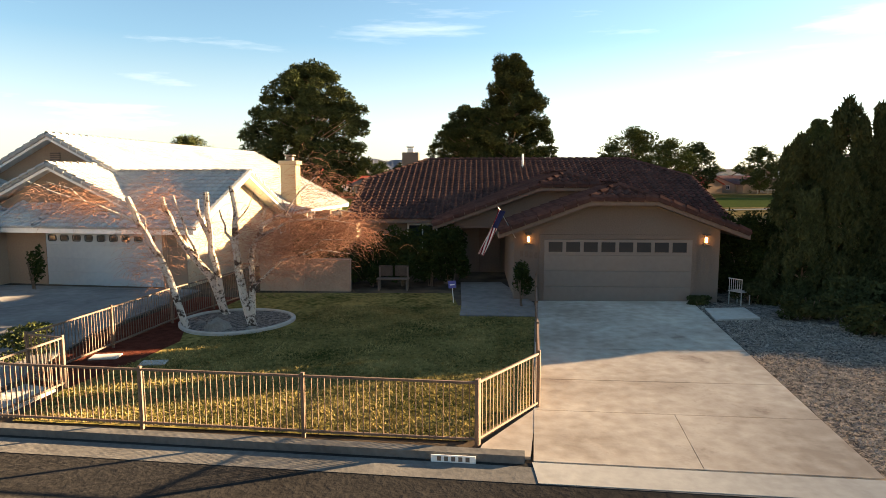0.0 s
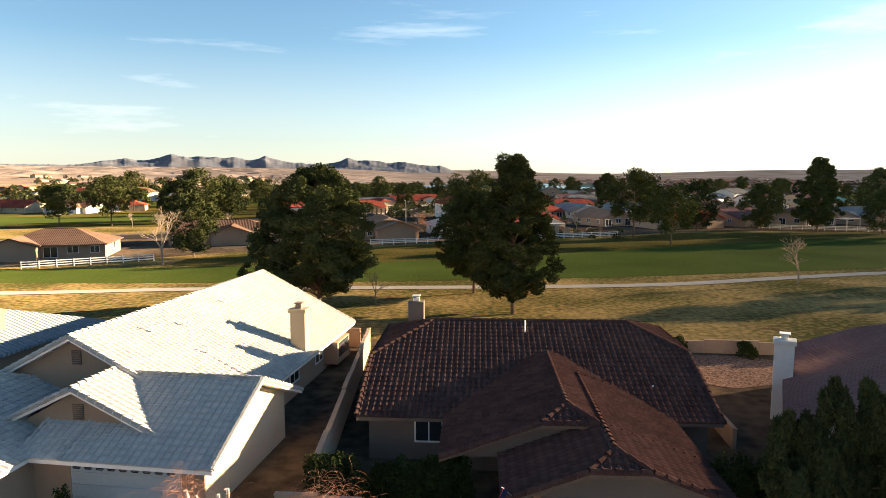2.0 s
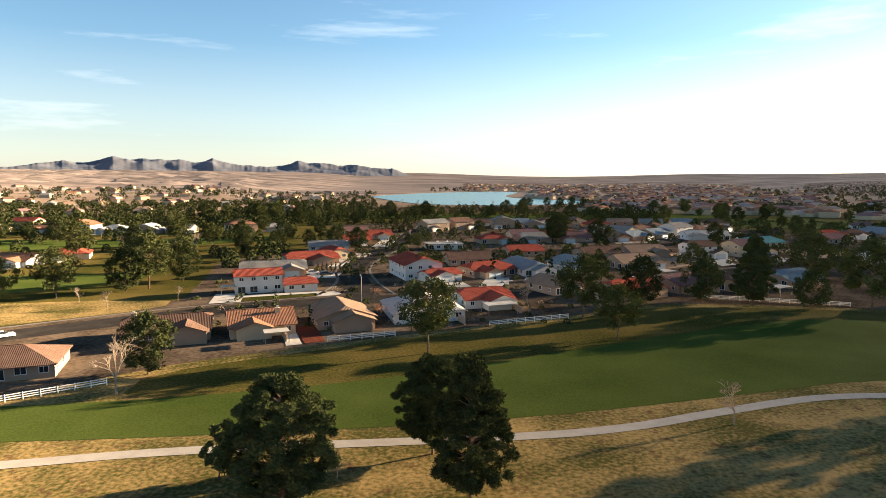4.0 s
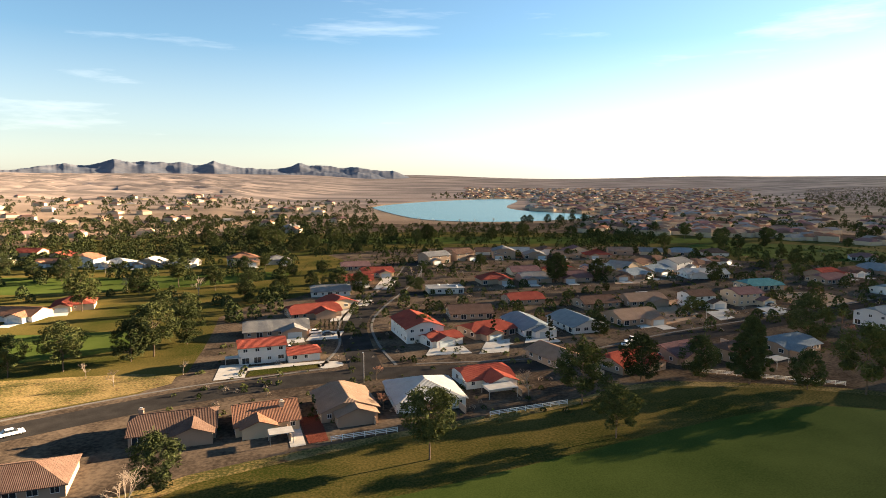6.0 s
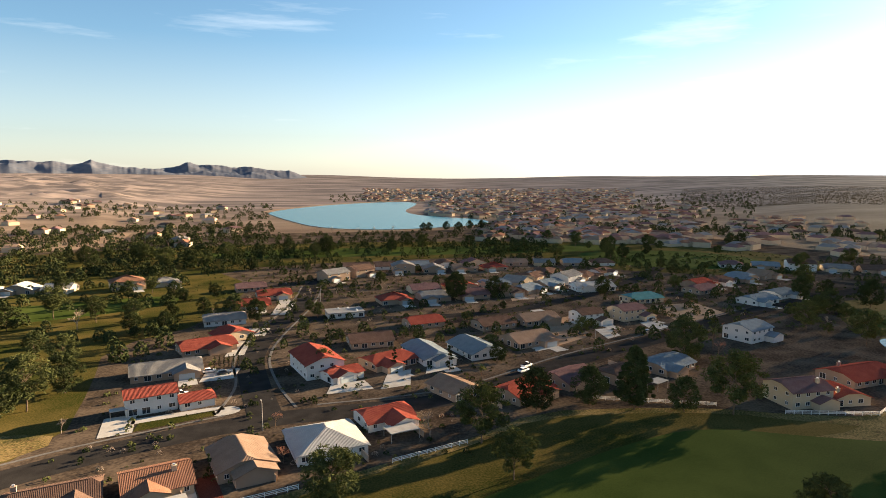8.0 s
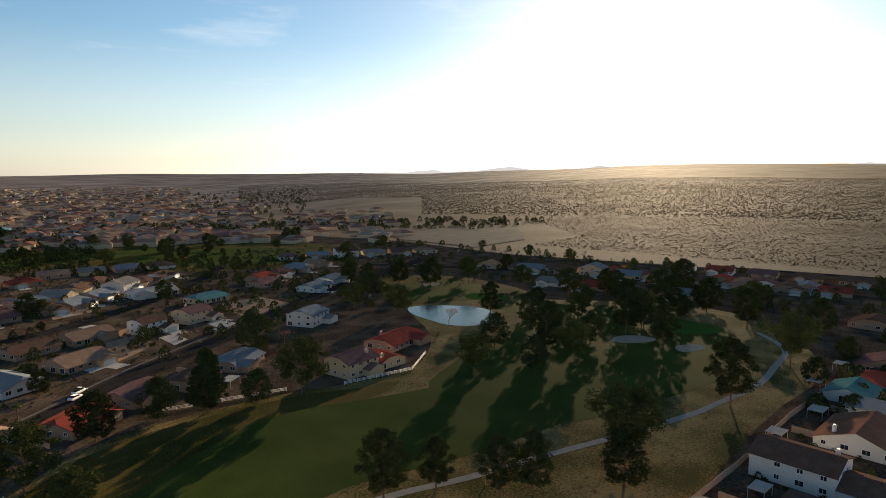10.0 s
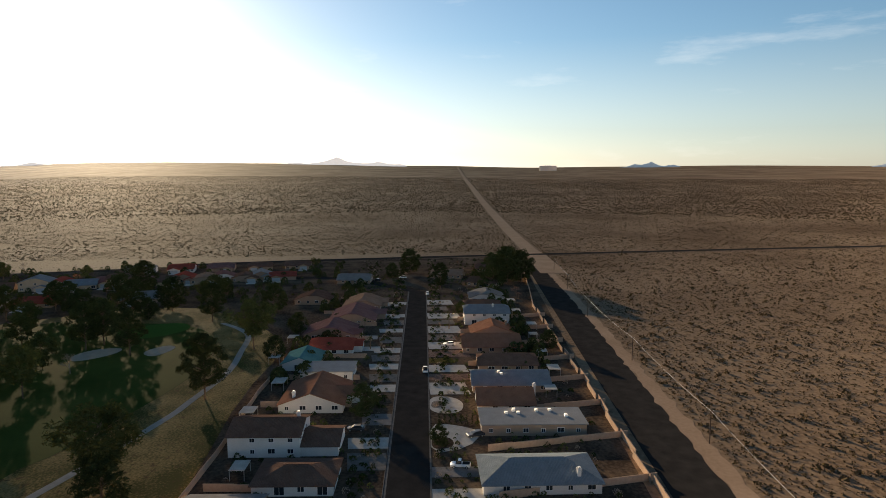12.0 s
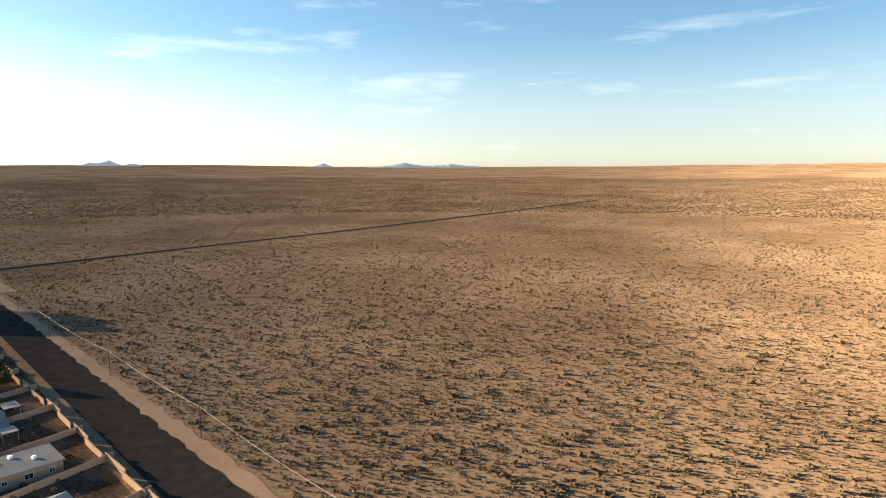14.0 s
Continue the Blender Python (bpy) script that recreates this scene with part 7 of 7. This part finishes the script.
# ---------- vehicles ----------
def car(x, y, turn, paint, label, pickup=False):
    ob = thing("car", label, "car", pose(x, y, 0.06, 0, 0, turn), "parked cars")
    bm = bmesh.new()
    extrude_profile(bm, [(-2.3, 0.35), (2.3, 0.35), (2.35, 0.7), (2.2, 0.9), (1.0, 1.0), (-2.2, 1.05), (-2.35, 0.8)], "y", -0.9, 0.9)
    part("body", bevelled(bm, 0.08, 2), paint, ob)
    bm = bmesh.new()
    cab = [(-0.3, 1.0), (1.15, 1.0), (0.55, 1.75), (-0.2, 1.8)] if pickup else [(-2.0, 1.0), (1.2, 1.0), (0.4, 1.5), (-1.4, 1.52)]
    extrude_profile(bm, cab, "y", -0.78, 0.78)
    part("cabin_glass", bevelled(bm, 0.06, 1), GLASS, ob, "dark windows")
    part("roof_panel", bevelled(boxes((-0.2, 0.5, -0.72, 0.72, 1.77, 1.83) if pickup else (-1.3, 0.35, -0.7, 0.7, 1.49, 1.55)), 0.02, 1), paint, ob)
    if pickup:
        part("bed_lining", boxes((-2.15, -0.45, -0.75, 0.75, 1.0, 1.06)), RUBBER, ob, "dark open truck bed")
    for wx in (-1.45, 1.45):
        for wy in (-0.82, 0.82):
            bm = bmesh.new()
            limb(bm, Vector((wx, wy - 0.11, 0.33)), Vector((wx, wy + 0.11, 0.33)), 0.33, 0.33, 16)
            wheel = part("wheel", bm, RUBBER, ob, "black tyre")
            bm = bmesh.new()
            limb(bm, Vector((wx, wy - 0.125, 0.33)), Vector((wx, wy + 0.125, 0.33)), 0.19, 0.19, 12)
            part("rim", bm, METAL, wheel, "grey metal rim")


car(-84.5, 135.5, 40, CARWHITE, "white saloon car parked at the street's edge")
car(77.5, 202.5, 27, CARWHITE, "white pickup truck parked on the street", True)
car(74.5, 197.5, 27, CARWHITE, "white car parked in a driveway")
car(-36.5, 199, 20, CARWHITE, "white pickup truck beside a red-roofed house", True)
car(-26, 218.5, 15, CARDARK, "dark car parked in a pale driveway")
car(-31, 221.5, 15, CARWHITE, "white van parked in a pale driveway")
car(117, 240, 25, CARDARK, "dark car parked in front of a white house")
car(145.5, 236.5, 25, CARDARK, "dark car parked at the kerb")
car(160, 256, 25, CARDARK, "dark van parked in a driveway")
car(205, -26.3, -8, CARWHITE, "white van parked at the kerb", True)
car(134.5, -25.3, 75, CARWHITE, "white pickup truck parked in a driveway", True)
car(150.5, -32.2, 100, CARDARK, "dark car parked in a pale driveway")
car(159, -2.0, 80, CARDARK, "dark car parked in a driveway")
car(340.5, -45.0, -8, CARWHITE, "white car parked at the kerb")
car(236, -39.8, 80, CARWHITE, "white car parked in a driveway")
car(389, -19.5, 70, CARDARK, "dark car parked in a driveway")
car(397, -36.5, 70, CARWHITE, "pale car parked in a driveway")


# ---------- driveways and yards of the neighbourhood ----------
def pad(pts, material=PALE, label="pale concrete driveway of a house", category="driveway", smooth=0):
    sheet("driveway" if category == "driveway" else "yard_patch", pts, 0.10, material, label, category, smooth)


def front_drive(x, out, w=6.0, south=True, material=PALE):
    """A drive between the home street's kerb and a house."""
    k = kerb(x) - 10.7 if south else kerb(x)
    s = -1 if south else 1
    pad([(x - w / 2, k + 0.38), (x + w / 2, k - 0.38), (x + w / 2 + s * out * 0.13, k + s * out), (x - w / 2 + s * out * 0.13, k + s * out)], material)


for dx, out, w, m in ((121, 15, 9, PALE), (133, 13, 5, SHADYDRIVE), (188, 12, 11, PALE), (199, 14, 6, REDGRAVEL), (208, 13, 8, PALE), (217, 9, 6, OLIVE), (226, 15, 9, REDGRAVEL), (237, 14, 10, PALE), (249, 11, 9, GRAVEL), (262, 14, 12, PALE), (276, 12, 8, GUTTER), (288, 15, 11, PALE), (304, 10, 9, GRAVEL), (319, 13, 12, PALE)):
    front_drive(dx, out, w, True, m)
for dx, out, w, m in ((140, 9, 9, GUTTER), (165, 8, 8, SHADYDRIVE), (200, 9, 8, GUTTER), (222, 10, 8, GRAVEL), (247, 9, 9, GUTTER), (276, 9, 9, GRAVEL)):
    front_drive(dx, out, w, False, m)
for dx in (60, 87, 150, 190, 212, 232, 262, 290, 318):
    front_drive(dx, 10, 6.5, False)
for dx in (-33, -54, 98, 74, 50):
    front_drive(dx, 12, 6, dx > 0)
pad([(168, -22.5), (181, -24.2), (180, -31), (174, -34), (166, -31)], PALE, "pale looping concrete drive round a planted oval", "driveway", 2)
pad([(142, -19.2), (160, -21.5), (159, -28), (153, -35), (144, -29)], PALE, "pale curved concrete drive", "driveway", 1)
sheet("planting_oval", [(171, -23.5), (177, -24.5), (177, -28), (172, -28)], 0.13, GRAVEL, "grey gravel oval in a looping drive", "gravel", 2)
sheet("planting_oval", [(144, -20), (152, -21), (151, -26), (145, -26)], 0.13, LOT, "dark planted oval in a curved drive", "ground", 2)
for q in ([(-33, 211), (-22, 213), (-21, 224), (-32, 224)], [(-28, 240), (-21, 241), (-20, 262), (-26, 262)], [(-24, 270), (-15, 268), (-13, 282), (-22, 284)], [(-14, 310), (-6, 308), (-2, 340), (-10, 344)],
          [(7, 190), (22, 192), (20, 201), (9, 199)], [(24, 191), (34, 193), (37, 209), (29, 208)], [(41, 203), (50, 206), (50, 212), (43, 210)], [(88, 220), (96, 223), (94, 230), (88, 228)],
          [(124, 231), (132, 235), (133, 248), (126, 247)], [(150, 239), (161, 244), (160, 256), (152, 254)], [(-52, 170), (-44, 172), (-46, 186), (-54, 184)], [(-46, 178), (-22, 184), (-23, 187), (-46, 182)]):
    pad(q)
for q in ([(-44, 172.5), (-24, 180), (-25, 184), (-44, 178.5)], [(80, 222), (88, 225), (86, 231), (79, 228)]):
    pad(q, OLIVE, "olive winter lawn in front of a house", "lawn")
pad([(-24, 178.5), (-18, 180.5), (-17.5, 184), (-21, 187), (-26, 183)], PALE, "pale rounded corner pavement", "pavement", 1)
pad([(-23.5, 125), (-20.5, 126), (-26, 146), (-29, 145)], PALE, "narrow pale walk between two houses")
pad([(-20, 126.5), (-16, 128), (-20, 143), (-24.5, 141)], MULCH, "red-brown bare yard between two houses", "ground")


def patio_cover(x, y, turn, w, d, material=PALE):
    """A flat patio roof on posts."""
    ob = thing("patio_cover", "flat pale patio cover on slim posts in a back yard", "patio cover", pose(x, y, 0.02, 0, 0, turn), "patio covers")
    part("cover", bevelled(boxes((-w / 2, w / 2, -d / 2, d / 2, 2.4, 2.55)), 0.02, 1), material, ob)
    for px in (-w / 2 + 0.15, w / 2 - 0.15):
        for py in (-d / 2 + 0.15, d / 2 - 0.15):
            part("post", boxes((px - 0.06, px + 0.06, py - 0.06, py + 0.06, 0, 2.4)), material, ob)
    for k in range(3):
        part("beam", boxes((-w / 2, w / 2, -d / 2 + (k + 0.5) * d / 3 - 0.05, -d / 2 + (k + 0.5) * d / 3 + 0.05, 2.24, 2.4)), material, ob)


for cx, cy, turn, w, d in ((257, -79.5, -8, 5, 4), (216, -71, -8, 4.5, 3.5), (196, -68.5, -8, 6, 4), (240, -75, -8, 4, 3.5), (284, -80, -8, 5, 4), (177, -61, -8, 5, 3.6), (308, -84, -8, 5, 4), (-50.2, 184, 17, 4.5, 3), (24.5, 153.5, 14, 8, 5.5), 
                           (196, 21, -8, 6, 4), (224, 25, -8, 6, 4), (250, 21, -8, 5, 4), (172, 27, -8, 5, 4), (138, 24, -8, 5, 3.5), (110, 172, 26, 6, 4), (-26, 128, 17, 5, 3.5), (112, 279, 10, 6, 4)):
    patio_cover(cx, cy, turn, w, d)


def topiary_row(x, y, n, dx, dy):
    for k in range(n):
        plant(KIT[5], x + dx * k, y + dy * k, 0.36)


topiary_row(160.0, -24.2, 8, -0.3, -1.45)
topiary_row(-30, 226, 6, 1.6, 0.3)
topiary_row(-30.5, 232, 6, 1.6, 0.3)


def water_tank():
    a = radians(-108.4)
    r = 2400
    x, y = -r * math.sin(a), r * math.cos(a)
    z = 67 + r * math.tan(radians(0.33))
    ob = thing("water_tank", "wide pale steel water tank on the desert rise", "tank", pose(x, y, z - 4))
    bm = bmesh.new()
    limb(bm, Vector((0, 0, 0)), Vector((0, 0, 18.5)), 32, 32, 40)
    part("drum", bm, WHITE, ob)
    bm = bmesh.new()
    limb(bm, Vector((0, 0, 18.5)), Vector((0, 0, 20)), 32.5, 4, 40)
    part("lid", bm, METAL, ob)


water_tank()


def yard_plants():
    """Small bushes about the yards, too many to pick apart."""
    rnd = random.Random(44)
    spots = []
    while len(spots) < 2600:
        pick = rnd.random()
        if pick < 0.6:
            x, y = rnd.uniform(-60, 330), rnd.uniform(135, 470)
            if y < 150 + 0.25 * max(0, x - 20) and x > 40:
                continue
            if x > 150 and y < 215:
                continue
        elif pick < 0.9:
            x = rnd.uniform(100, 420)
            y = kerb(x) + (rnd.uniform(2, 34) if rnd.random() < 0.5 else rnd.uniform(-50, -13))
        else:
            x, y = rnd.uniform(340, 470), rnd.uniform(20, 260)
        s = rnd.uniform(0.4, 1.3)
        spots.append((x, y, s, s * rnd.uniform(0.8, 1.7)))
    scatter_tufts("yard_bushes", spots, FOLIAGE, "small bushes in the yards of the houses", "shrubs", 26, 0.3)


yard_plants()
